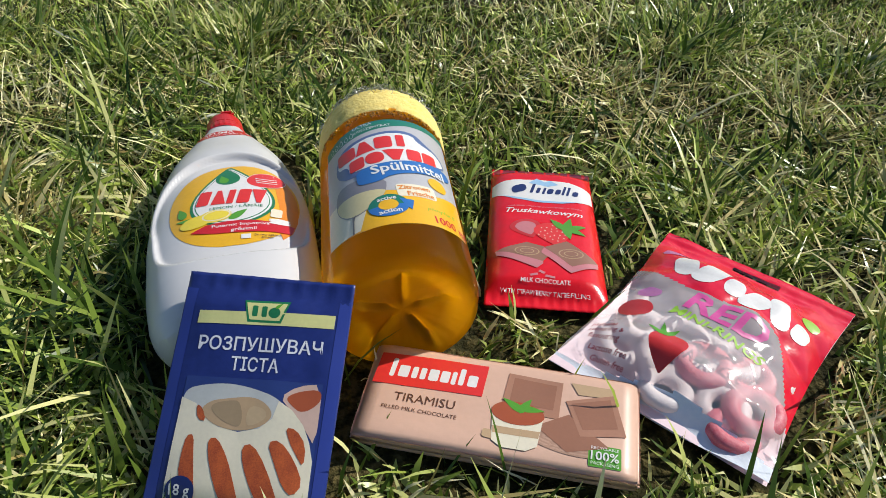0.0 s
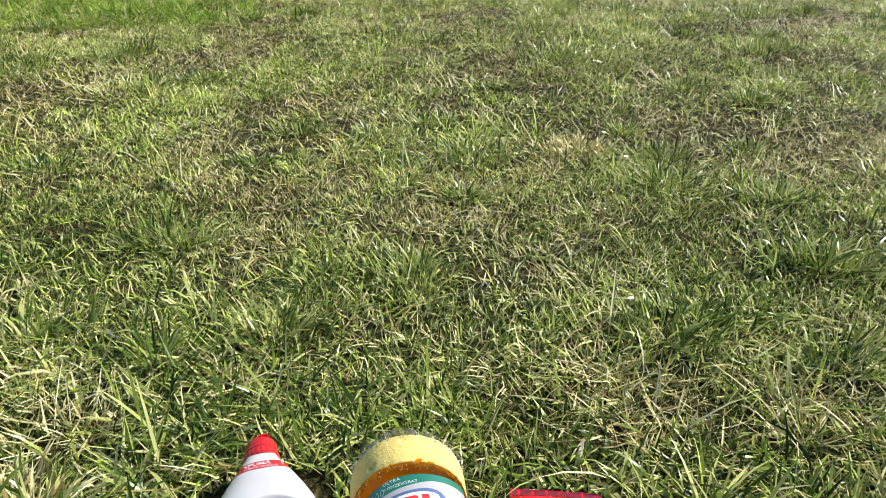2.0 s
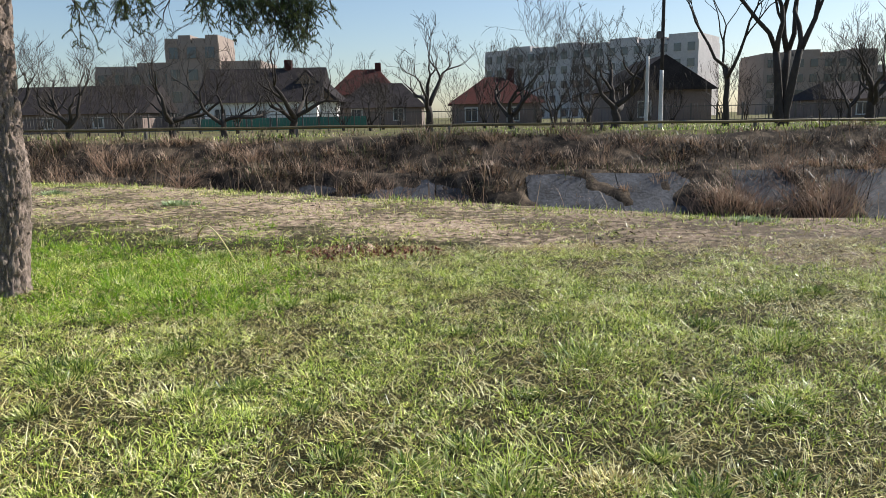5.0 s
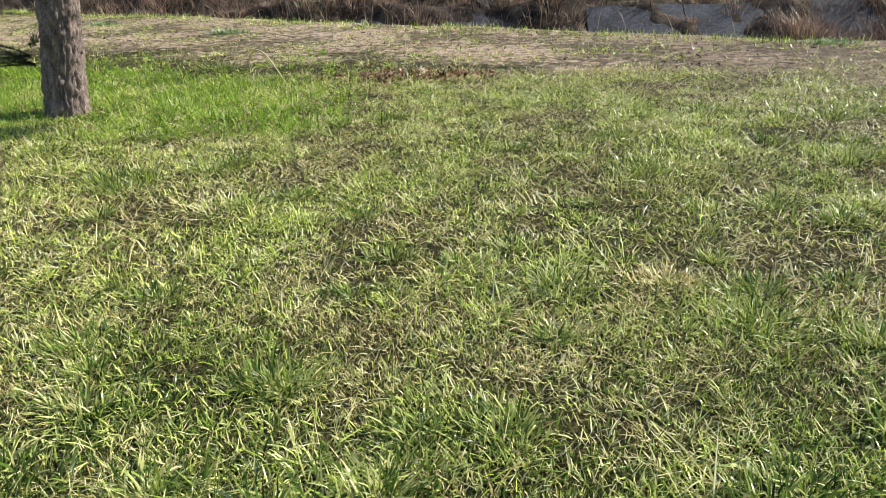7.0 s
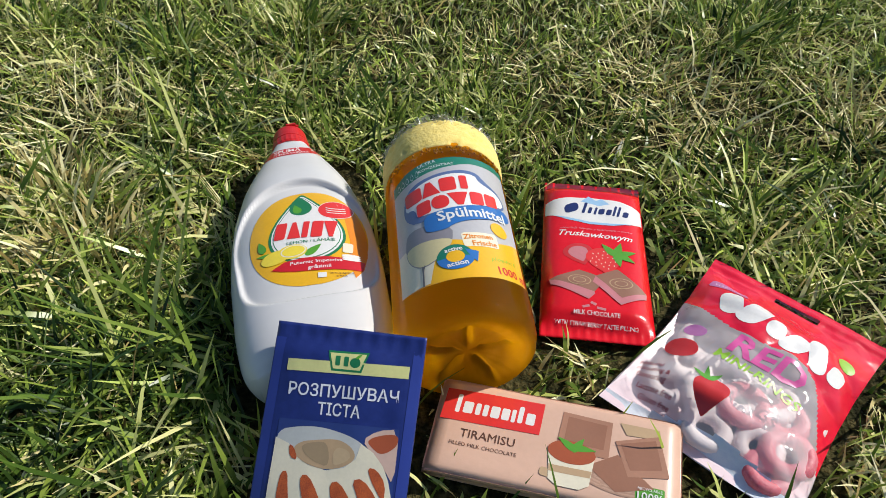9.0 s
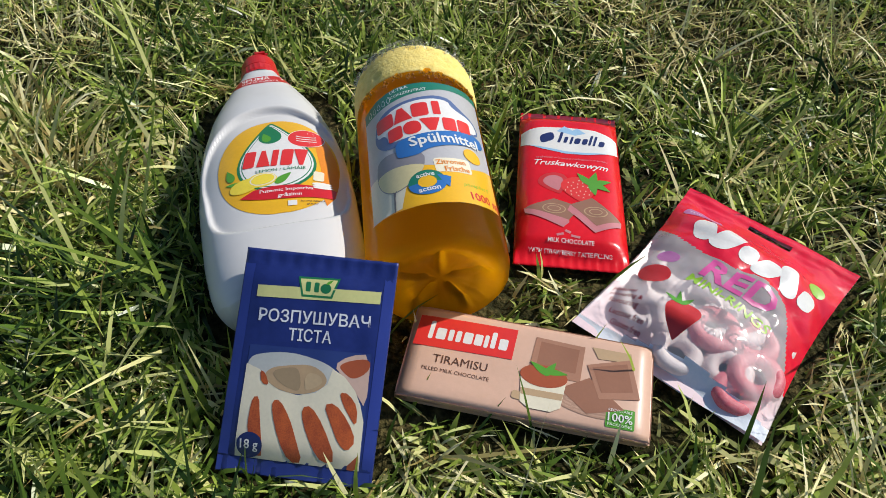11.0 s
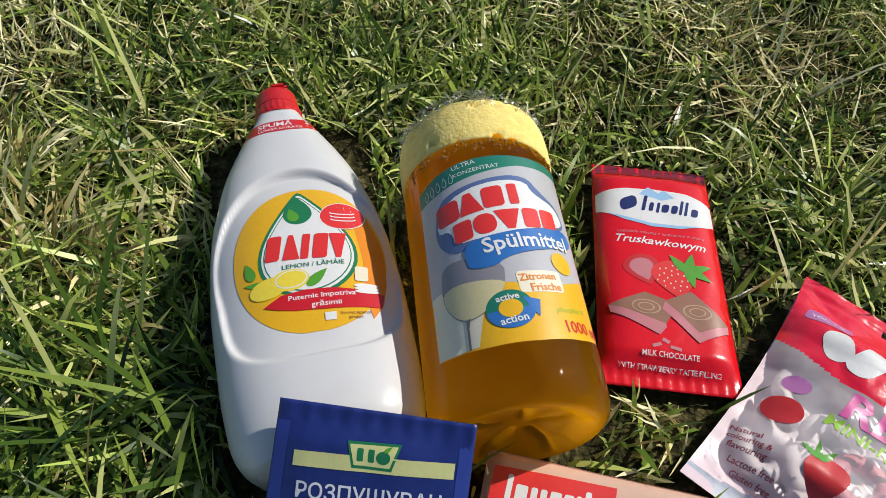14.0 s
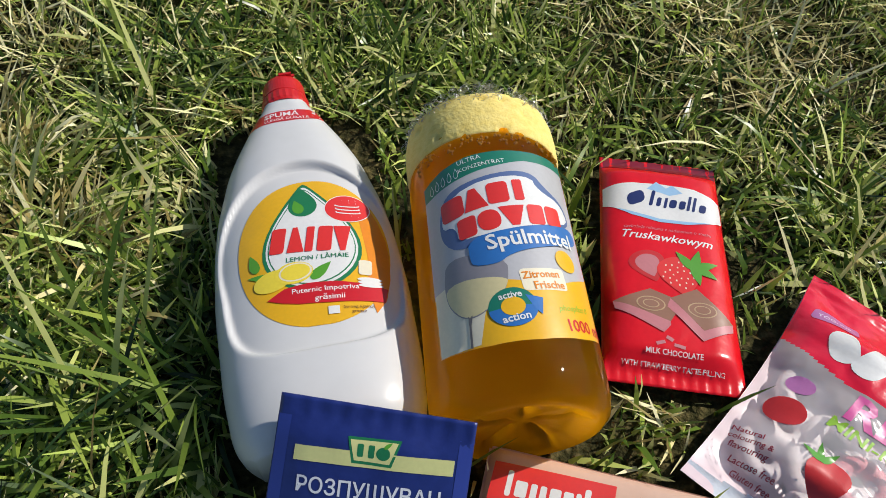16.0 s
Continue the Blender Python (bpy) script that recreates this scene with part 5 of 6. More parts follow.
artwork("seal_word", lettering("action", -3 * D, 37.0, 12.5, 8, bold=0.02), drum_wrap, 10, INK["white"], lab, "white word action", 0)
artwork("scent_rim", block(19 * D, 56.8, 23, 11.5, 6, 0, 2), drum_wrap, 4, INK["cream"], lab)
artwork("scent_word", lettering("Zitronen", 17 * D, 59.2, 19, 8, bold=0.02), drum_wrap, 6, INK["orange"], lab, "orange word Zitronen", 0)
artwork("scent_word", lettering("Frische", 22 * D, 54.0, 16, 8, bold=0.02), drum_wrap, 6, INK["orange"], lab, "orange word Frische", 0)
artwork("citrus", oval(39 * D, 69.5, 6.5, 6.0), drum_wrap, 7, INK["yellow"], lab, "round yellow citrus print")
artwork("note_line", lettering("phosphat 0", 38 * D, 43.5, 20, 10, 0.3), drum_wrap, 4, INK["lime"], lab, "green script note phosphat 0", 0)
artwork("volume", lettering("1000 ml", 47 * D, 36.2, 25, 8, bold=0.02), drum_wrap, 4, INK["red"], lab, "red words 1000 ml", 0)


# ---- chocolate bar in red foil ----
def pillow(half_w, length, fin, rise, seed=0, crumple=0.0006, edge=5.0, power=6):
    def wrap(u, v):
        q = min(1.0, abs(u) / half_w)
        along = step01(v, fin * 0.4, fin + 0.008) * (1 - step01(v, length - fin - 0.008, length - fin * 0.4))
        z = rise * along * (1 - q ** power)
        z += crumple * (noise.noise((u * 60, v * 45, seed)) + 0.25 * noise.noise((u * 110, v * 90, seed + 3)))
        if v < fin - 0.001 or v > length - fin + 0.001:
            z += 0.0003 * math.sin(u * 2600)
        return Vector((u, v, z))
    return wrap


def packet(parent, wrap, half_w, length, thick, front, back, nu=40, nv=72, name="wrapper", label="", pinch=0.0):
    """Front and back sheets joined round the rim."""
    V, F = [], []
    for j in range(nv + 1):
        v = length * j / nv
        k = 1 - pinch * math.sin(math.pi * j / nv)
        for i in range(nu + 1):
            V.append(wrap(half_w * k * (2 * i / nu - 1), v))
    m = len(V)
    for j in range(nv + 1):
        for i in range(nu + 1):
            p = V[j * (nu + 1) + i]
            q = min(1.0, abs(2 * i / nu - 1))
            V.append(Vector((p.x, p.y, -thick * (1 - q ** 8) * step01(p.y, 0, 0.016) * (1 - step01(p.y, length - 0.016, length)) - 0.0006 + 0.2 * min(0, p.z))))
    for j in range(nv):
        for i in range(nu):
            a = j * (nu + 1) + i
            F.append((a, a + 1, a + nu + 2, a + nu + 1))
            F.append((m + a, m + a + nu + 1, m + a + nu + 2, m + a + 1))
    rim = [i for i in range(nu + 1)] + [(j) * (nu + 1) + nu for j in range(1, nv + 1)] + [nv * (nu + 1) + i for i in range(nu - 1, -1, -1)] + [j * (nu + 1) for j in range(nv - 1, 0, -1)]
    for a, b in zip(rim, rim[1:] + rim[:1]):
        F.append((a, m + a, m + b, b))
    return link_mesh(name, V, F, front, parent, label)


choc = thing("strawberry_chocolate_bar", lay((0.1195, -0.050, 0.033), (0.1365, 0.117, 0.014)), "strawberry chocolate bar in shiny red foil", "chocolate bar", "chocolate bars")
cw = pillow(0.0375, 0.168, 0.012, 0.0085, 2)
packet(choc, cw, 0.0375, 0.168, 0.003, red_foil, red_foil, 44, 90, "wrapper", "glossy red foil with crimped ends")
# The fin tilts away; its shade is painted on in maroon.
artwork("shaded_fin", [(-37, 157), (37, 157), (37.2, 167.6), (-37.2, 167.6)], cw, 1, INK["maroon"], choc, "crimped red fin, its shade painted dark red")
artwork("white_swoosh", [(-36, 136), (-36, 121), (-20, 112), (-4, 108), (14, 108.5), (30, 113), (36, 117), (36, 134), (20, 139), (0, 140), (-18, 139)], cw, 1, INK["white"], choc, "white oval brand field", 3)
artwork("blue_edge", [(-30, 117.5), (-20, 112), (-4, 108), (14, 108.5), (28, 112), (14, 110.8), (-4, 110.6), (-18, 114)], cw, 2, INK["sky"], choc, "", 3)
artwork("mountain", [(-10, 135), (-4, 141.5), (2, 137), (6, 140), (12, 134), (4, 131)], cw, 2, INK["sky"], choc, "pale blue mountain mark", 3)
artwork("logo_stroke", block(-17, 126.5, 12, 9, 30, 0.4, 3.5), cw, 3, INK["navy"], choc, "dark blue stroke of the brand mark")
for i, (x, w, h) in enumerate(((-7, 2.2, 13), (-3, 2.6, 7.5), (1.2, 1.8, 9), (5.6, 4.4, 7.0), (11.2, 3.8, 7.0), (15.6, 1.8, 12.5), (18.8, 1.8, 12.5), (23.6, 4.2, 7.0))):
    artwork("logo_stroke", block(x, 124.6 - 0.06 * x + (2.4 if h > 12 else 0), w, h, 0, 0.22, min(w, h) * 0.4), cw, 3, INK["navy"], choc, "dark blue stroke of the brand mark")
artwork("small_print", lettering("czekolada mleczna z nadzieniem o smaku", 1.0, 102.5, 52, 0, 0.3), cw, 1, INK["rose"], choc, "tiny pale words", 0)
artwork("flavour_word", lettering("Truskawkowym", 0.5, 95.0, 53, -2, 0.35, 0.01), cw, 1, INK["white"], choc, "white script word Truskawkowym", 0)
artwork("strawberry", drop_shape(-12, 74, 12, 10.5, 200), cw, 1, INK["strawberry"], choc, "cut strawberry print", 3)
artwork("strawberry_flesh", drop_shape(-12, 74, 8, 7.5, 200), cw, 2, INK["rose"], choc, "", 3)
artwork("strawberry", drop_shape(6, 69, 14.5, 13, 190), cw, 3, INK["logo_red"], choc, "whole strawberry print", 3)
seeds = [block(6 + 4.2 * math.cos(2.4 * k) * math.sqrt(k / 4), 69.5 + 4.0 * math.sin(2.4 * k) * math.sqrt(k / 4), 0.8, 1.1) for k in range(1, 26)]
artwork("seed_print", join(*seeds), cw, 4, INK["cream"], choc, "", 0)
for k, a in enumerate((20, -30, 75, -80, 130)):
    artwork("strawberry_leaf", drop_shape(14 + 7 * math.cos(radians(a)), 76 + 5 * math.sin(radians(a)), 3.4, 7.0, a - 90), cw, 5 + 0.3 * k, INK["leaf"], choc, "green strawberry leaf")
for name_, pts, ink, ly in (("chocolate_piece", [(-32, 47), (-12, 57), (6, 50), (-2, 36)], "choc", 6), ("cream_filling", [(-32, 47), (-2, 36), (-2, 33.5), (-6, 28.5), (-31, 42)], "rose", 6),
                            ("chocolate_piece", [(-1, 52), (14, 60), (33, 41), (16, 33)], "choc", 8), ("cream_filling", [(-1, 52), (16, 33), (33, 41), (32.5, 36), (15, 26), (-3, 46)], "rose", 7)):
    artwork(name_, pts, cw, ly, INK[ink], choc, "printed chocolate square" if ink == "choc" else "pink filling print", 3)
for cx, cy in ((-12, 46.5), (16, 46)):
    artwork("ring_mark", oval(cx, cy, 8, 5.0), cw, 9, INK["biscuit"], choc)
    artwork("ring_gap", oval(cx, cy, 7.2, 4.4), cw, 10, INK["choc"], choc)
    artwork("ring_mark", oval(cx, cy, 4.6, 2.8), cw, 11, INK["biscuit"], choc)
    artwork("ring_gap", oval(cx, cy, 3.9, 2.3), cw, 12, INK["choc"], choc)
artwork("chip_print", join(block(-8, 22, 5, 2, 20), block(-3, 25, 4, 2.2, -30), block(2, 21, 6, 2, -12)), cw, 2, INK["rose"], choc)
artwork("kind_line", lettering("MILK CHOCOLATE", -1, 17.0, 30, -1, bold=0.01), cw, 12, INK["white"], choc, "white words MILK CHOCOLATE", 0)
artwork("kind_line", lettering("WITH STRAWBERRY TASTE FILLING", -1, 10.8, 54, -1, bold=0.01), cw, 12, INK["white"], choc, "white words WITH STRAWBERRY TASTE FILLING", 0)

# ---- tiramisu chocolate in pale brown card ----
terra = thing("tiramisu_chocolate_bar", lay((0.079, -0.1575, 0.0365), (0.079 + 0.0117, -0.1575 + 0.0563, 0.0365)), "tiramisu chocolate bar in a pale brown card sleeve", "chocolate bar", "chocolate bars")
bm = bmesh.new()
box(0, 0.0288, 0.0040, 0.139, 0.0592, 0.0108, 0, bm)
bmesh.ops.subdivide_edges(bm, edges=bm.edges[:], cuts=14, use_grid_fill=True)
for v in bm.verts:
    ex, ey = abs(v.co.x) / 0.0695, abs(v.co.y - 0.0288) / 0.0296
    top = v.co.z > 0.004
    v.co.z += (0.0006 if top else 0) * noise.noise((v.co.x * 40, v.co.y * 40, 2)) - (0.0012 if top else -0.001) * (ex ** 14 + ey ** 8)
bmesh.ops.bevel(bm, geom=[e for e in bm.edges if e.calc_length() > 0 and len(e.link_faces) == 2 and e.link_faces[0].normal.dot(e.link_faces[1].normal) < 0.3], offset=0.0012, segments=2, affect="EDGES")
part("sleeve", bm, kraft_card, terra, "pale brown card sleeve", True)


def tw(u, v):
    ex, ey = abs(u) / 0.0695, abs(v - 0.0288) / 0.0296
    return Vector((u, v, 0.00945 + 0.0006 * noise.noise((u * 40, v * 40, 2)) - 0.0012 * (min(1, ex) ** 14 + min(1, ey) ** 8)))


def T(x, y):      # card coordinates with the origin in the lower left corner
    return (x - 69.5, y)


artwork("logo_field", [T(4, 51), T(61, 52.5), T(60, 32), T(3, 31)], tw, 1, INK["logo_red"], terra, "red brand field", 3)
for x, w, h in ((12, 2.6, 12), (17.8, 5.6, 7.5), (23.6, 3.0, 7.5), (28.0, 3.0, 7.5), (33.6, 5.2, 7.5), (39.6, 4.6, 7.5), (44.2, 2.4, 8.5), (48.2, 2.8, 11), (54.0, 5.0, 7.5)):
    artwork("logo_block", block(*T(x, 40.6 + (1.6 if h > 9 else 0)), w, h, 0, 0.05, 1.0), tw, 2, INK["white"], terra, "white block of the brand mark")
artwork("flavour_word", lettering("TIRAMISU", *T(32, 24.2), 31, 0), tw, 1, INK["brown"], terra, "brown word TIRAMISU", 0)
artwork("kind_line", lettering("FILLED MILK CHOCOLATE", *T(30.5, 17.2), 38, 0), tw, 1, INK["brown"], terra, "brown words FILLED MILK CHOCOLATE", 0)
piece = [("chocolate_piece", [T(72, 50), T(100, 49), T(99, 26), T(70, 27)], "caramel", 1), ("piece_face", [T(75, 47.5), T(97, 46.5), T(96, 31), T(74, 32)], "cocoa", 2),
         ("chocolate_piece", [T(102, 38), T(126, 46), T(132, 22), T(110, 18)], "caramel", 3), ("piece_face", [T(105, 37), T(124, 43), T(128, 26), T(111, 22)], "cocoa", 4),
         ("chocolate_piece", [T(88, 20), T(104, 30), T(124, 14), T(104, 8)], "cocoa", 2.5), ("biscuit", [T(104, 50), T(126, 50), T(127, 44), T(108, 43)], "biscuit", 2)]
for nm, pts, ink, ly in piece:
    artwork(nm, pts, tw, ly, INK[ink], terra, "printed chocolate piece" if "piece" in nm else "printed biscuit", 4)
artwork("biscuit", block(*T(70, 11), 14, 5, -5, 0, 1.5), tw, 3, INK["biscuit"], terra, "printed biscuit")
artwork("dessert_cup", [T(66, 27), T(92, 27), T(90, 8), T(85, 5), T(73, 5), T(68, 8)], tw, 5, INK["cream"], terra, "printed cream dessert cup", 4)
artwork("dessert_layer", [T(67.2, 16.5), T(90.8, 16.5), T(90.2, 12.5), T(67.8, 12.5)], tw, 6, INK["biscuit"], terra)
artwork("dessert_top", oval(*T(79, 25.5), 13.2, 6.8), tw, 7, INK["cake"], terra, "cocoa topped dessert print")
for a, l in ((0, 7), (60, 5), (150, 6)):
    artwork("mint_leaf", drop_shape(T(80, 29)[0] + 4 * math.cos(radians(a)), 29 + 1.5 * math.sin(radians(a)), 2.4, l, a - 90), tw, 8 + a / 200, INK["leaf"], terra, "green mint leaf print")
for k in range(6):
    artwork("swirl", oval(*T(104, 22 - k * 0.6), 30 - 2 * k, 15 - 1.5 * k, -8, 30, 2, 190 + 9 * k, 330), tw, 0.4 + 0.02 * k, surface("card_tint_%d" % (k % 2), ((0.44, 0.26, 0.18), (0.53, 0.33, 0.235))[k % 2], None, 30, 0.45), terra)
artwork("recycle_patch", block(*T(122, 9.0), 15.5, 11.5, 1, 0, 0.8), tw, 1, INK["leaf"], terra, "green recycling patch")
artwork("recycle_word", lettering("RECYCLABLE", *T(122, 13.0), 13), tw, 9, INK["white"], terra, "white word RECYCLABLE", 0)
artwork("recycle_word", lettering("100%", *T(122, 8.9), 13.2, bold=0.01), tw, 9, INK["white"], terra, "white words 100%", 0)
artwork("recycle_word", lettering("PACKAGING", *T(122, 4.9), 13), tw, 9, INK["white"], terra, "white word PACKAGING", 0)

# ---- baking powder sachet ----
eko = thing("baking_powder_sachet", lay((-0.0405, -0.1895, 0.0340), (-0.028, -0.089, 0.0945)), "dark blue baking powder sachet leaning on a bottle", "sachet")
ew = pillow(0.0415, 0.1185, 0.010, 0.0035, 5, 0.0007, power=4)
packet(eko, ew, 0.0415, 0.1185, 0.0022, blue_foil, blue_foil, 44, 64, "pouch", "dark blue foil pouch with crimped edges")
for sx in (-1, 1):
    artwork("side_seal", [(sx * 41.0, 9), (sx * 35.5, 9), (sx * 35.5, 110), (sx * 41.0, 110)], ew, 0.6, printed("seal_blue", (0.03, 0.055, 0.30), 0.28), eko, "ribbed side seal")
artwork("bottom_seal", [(-41, 0.6), (41, 0.6), (41, 8.2), (-41, 8.2)], ew, 0.6, printed("seal_blue", (0.03, 0.055, 0.30), 0.28), eko, "ribbed lower seal")
artwork("yellow_stripe", [(-32, 92.5), (34.5, 95.5), (34.5, 102), (-32, 98.8)], ew, 1, INK["pale_yellow"], eko, "pale yellow stripe")
artwork("badge", [(-10.5, 105.5), (12, 106.5), (9, 95.5), (-7.5, 95)], ew, 2, INK["green"], eko, "green and yellow brand badge")
artwork("badge_field", [(-9.3, 104.4), (10.7, 105.4), (8.1, 96.6), (-6.7, 96.2)], ew, 3, INK["pale_yellow"], eko)
for x, w in ((-4.6, 2.6), (0.0, 2.6)):
    artwork("logo_block", block(x, 100.6, w, 5.2, 2, 0, 0.6), ew, 4, INK["green"], eko, "green block of the brand mark")
artwork("apple_mark", oval(5.0, 100.4, 2.9, 2.6), ew, 4, INK["green"], eko, "green apple mark")
artwork("apple_leaf", drop_shape(6.6, 103.8, 0.9, 1.9, -50), ew, 5, INK["leaf"], eko)
artwork("name_word", lettering("РОЗПУШУВАЧ", 0.8, 84.4, 60, 2.0, bold=0.014, height=6.9), ew, 1, INK["pale"], eko, "pale Cyrillic word РОЗПУШУВАЧ", 0)
artwork("name_word", lettering("ТІСТА", 0.0, 74.9, 23, 1.5, bold=0.014, height=6.8), ew, 1, INK["pale"], eko, "pale Cyrillic word ТІСТА", 0)


artwork("picture_back", [(-32, 8.6), (34.6, 8.6), (33.4, 69), (12, 68.5), (-31.6, 67)], ew, 1, printed("soft_blue", (0.026, 0.052, 0.215)), eko, "blue printed backdrop", 4)
artwork("cake_rim", rounded([(-31.4, 50), (-31.4, 60.6), (-21.7, 63.8), (-8.9, 65.3), (4.6, 63.3), (13.9, 60.3), (21, 54), (10, 44), (-24, 44)]), ew, 2, printed("shaded_icing", (0.58, 0.60, 0.58)), eko, "shaded far rim of the cake print", 4)
artwork("cake_slice_icing", rounded([(14.5, 61), (22, 67), (33.3, 69), (34, 40), (28, 48), (21, 55)], 1), ew, 2.6, printed("pale_crust", (0.66, 0.46, 0.38)), eko, "", 4)
artwork("cake_slice", rounded([(17, 61.2), (23, 64.6), (33.2, 66.6), (33.6, 60.2), (25.8, 54.5), (20.2, 57.8)]), ew, 3.4, INK["cake"], eko, "brown cake slice print", 4)
artwork("cake_cream", [(-32, 8.8), (34.2, 8.8), (33.6, 34), (31.0, 42.3), (27.2, 49.4), (21.2, 55.6), (14.5, 59.3), (12.5, 51), (7, 46), (-2.4, 43.6), (-12, 45), (-19.5, 49), (-24.5, 54.6), (-32, 57)], ew, 3, INK["cream"], eko, "cream iced ring cake print", 4)
artwork("cake_hole", rounded([(-22, 52.2), (-17.8, 56.5), (-9.4, 58.3), (2.1, 60.2), (9.8, 57.1), (13, 51.8), (7.5, 46.4), (-2.4, 43.8), (-12, 45), (-19, 48.4)]), ew, 4, INK["biscuit"], eko, "hollow of the cake print")
artwork("cake_hole_side", rounded([(-17.5, 54.8), (-9.3, 57.4), (-3, 57.6), (-0.6, 45.0), (-9.2, 47.1), (-15.5, 50.9)]), ew, 5, printed("hollow_shade", (0.40, 0.29, 0.17)), eko)
artwork("cake_hole_light", rounded([(0.5, 56), (8, 55.5), (10.5, 51.5), (5, 47.5), (0.6, 46.5)]), ew, 5, printed("hollow_light", (0.60, 0.44, 0.26)), eko)
STRIPES = (((-25.8, 40.1), (-22.4, 40.6), (-20.7, 30.9), (-16.5, 10.7), (-21, 10.2), (-26.5, 22.4), (-26.6, 32.0)),
           ((-15.1, 39.5), (-11.0, 40.2), (-4.9, 31.8), (0.1, 20.9), (4.6, 9.8), (-2.6, 9.0), (-9.6, 20.5), (-14.2, 32.6)),
           ((0.8, 37.6), (5.6, 39.2), (13.3, 29.9), (22.2, 12.8), (14.7, 10.6), (8.3, 18.6), (2.5, 29.4)),
           ((12.2, 40.4), (17.7, 42), (26.0, 33.4), (31, 23.8), (27.0, 18.0), (22.2, 21.5), (16.7, 31.5)),
           ((19.4, 47.8), (24.4, 47.4), (29.8, 40.8), (30.2, 30.8), (25.7, 36.3), (21.8, 41.8)),
           ((-24.2, 54.4), (-21.0, 53.0), (-18.0, 46.8), (-22.6, 47.6)))
for k, pts in enumerate(STRIPES):
    artwork("cake_stripe", rounded(list(pts), 1), ew, 6, surface("cake_print", (0.60, 0.135, 0.035), (0.30, 0.055, 0.022), 160, 0.4), eko, "brown cake stripe print", 4)
artwork("cake_crust", [(27.9, 11.1), (33.0, 16.8), (33.6, 8.8), (27.6, 8.8)], ew, 6, INK["cake"], eko)
artwork("weight_disc", oval(-24.2, 15.6, 6.9, 6.5), ew, 12, INK["navy"], eko, "dark blue weight disc")
artwork("weight_line", lettering("18 g", -24.2, 15.5, 9.6, 2, bold=0.015), ew, 20, INK["white"], eko, "white words 18 g", 0)

# ---- bag of gummy rings ----
bag = thing("gummy_ring_bag", lay((0.161, -0.132, 0.040), (0.2565, -0.0165, 0.031)), "puffy red and clear bag of yoghurt gummy rings", "candy bag")
BW, BL = 0.0605, 0.1535


def bag_shape(u, v):
    k = 1 - 0.07 * math.sin(math.pi * min(1, max(0, v / BL)))
    q = min(1.0, abs(u) / (BW * k))
    along = step01(v, 0.004, 0.030) * (1 - step01(v, BL - 0.050, BL - 0.012))
    z = 0.0205 * along * (1 - q ** 2.6)
    crease = 0.0018 * noise.noise((u * 55, v * 30, 3)) + 0.0026 * abs(noise.noise((u * 30 + v * 24, v * 50, 7))) + 0.0032 * abs(noise.noise((u * 12 + v * 34, v * 12 - u * 22, 5))) + 0.0005 * noise.noise((u * 160, v * 130, 1))
    z += crease * step01(v, 0, 0.02) * (1 - 0.6 * step01(v, BL - 0.02, BL))
    z += 0.004 * noise.noise((u * 18, 0.4, 2)) * (1 - step01(v, 0, 0.03))
    if v > BL - 0.013:
        z += 0.0004 * math.sin(v * 4200)
    return Vector((u, v, z))


def bag_part(name, rows, cols, inside, material, label, flip=1.0, parent=None):
    V, F, idx = [], [], {}
    k_ = lambda v: 1 - 0.07 * math.sin(math.pi * v / BL)
    for j in range(rows + 1):
        for i in range(cols + 1):
            v = BL * j / rows
            p = bag_shape(BW * k_(v) * (2 * i / cols - 1), v)
            if flip < 0:
                p.z = -0.35 * max(0, p.z) - 0.0008
            idx[i, j] = len(V)
            V.append(p)
    for j in range(rows):
        for i in range(cols):
            c = sum((V[idx[a]] for a in ((i, j), (i + 1, j), (i + 1, j + 1), (i, j + 1))), Vector()) / 4
            if inside(c.x * 1000, c.y * 1000):
                f = (idx[i, j], idx[i + 1, j], idx[i + 1, j + 1], idx[i, j + 1])
                F.append(f if flip > 0 else f[::-1])
    used = sorted({i for f in F for i in f})
    ren = {o: n_ for n_, o in enumerate(used)}
    return link_mesh(name, [V[i] for i in used], [tuple(ren[i] for i in f) for f in F], material, parent or bag, label)


def red_zone(x, y):
    lim = 84 - 0.20 * x + 5 * math.sin(x * 0.07)
    if x > 34:
        lim -= (x - 34) * 1.5
    return y > lim


def hole_zone(x, y):
    return abs(x - 2) < 15 and abs(y - 143.5) < 2.6


def seal_zone(x, y):
    return y < 11.5 + 3.5 * math.sin(x * 0.05 + 1)


bag_part("printed_top", 120, 96, lambda x, y: red_zone(x, y) and not hole_zone(x, y), bag_red, "glossy red printed film with a hang hole")
bag_part("window_film", 120, 96, lambda x, y: not red_zone(x, y) and not seal_zone(x, y), film_mat, "clear crinkled film").visible_shadow = False
bag_part("lower_seal", 120, 96, lambda x, y: seal_zone(x, y), silver_film, "white crinkled lower seal")
bag_part("back_sheet", 60, 48, lambda x, y: not hole_zone(x, y), surface("pink_back_film", (0.90, 0.74, 0.78), (0.84, 0.66, 0.71), 30, 0.3), "pale pink back film", -1.0)


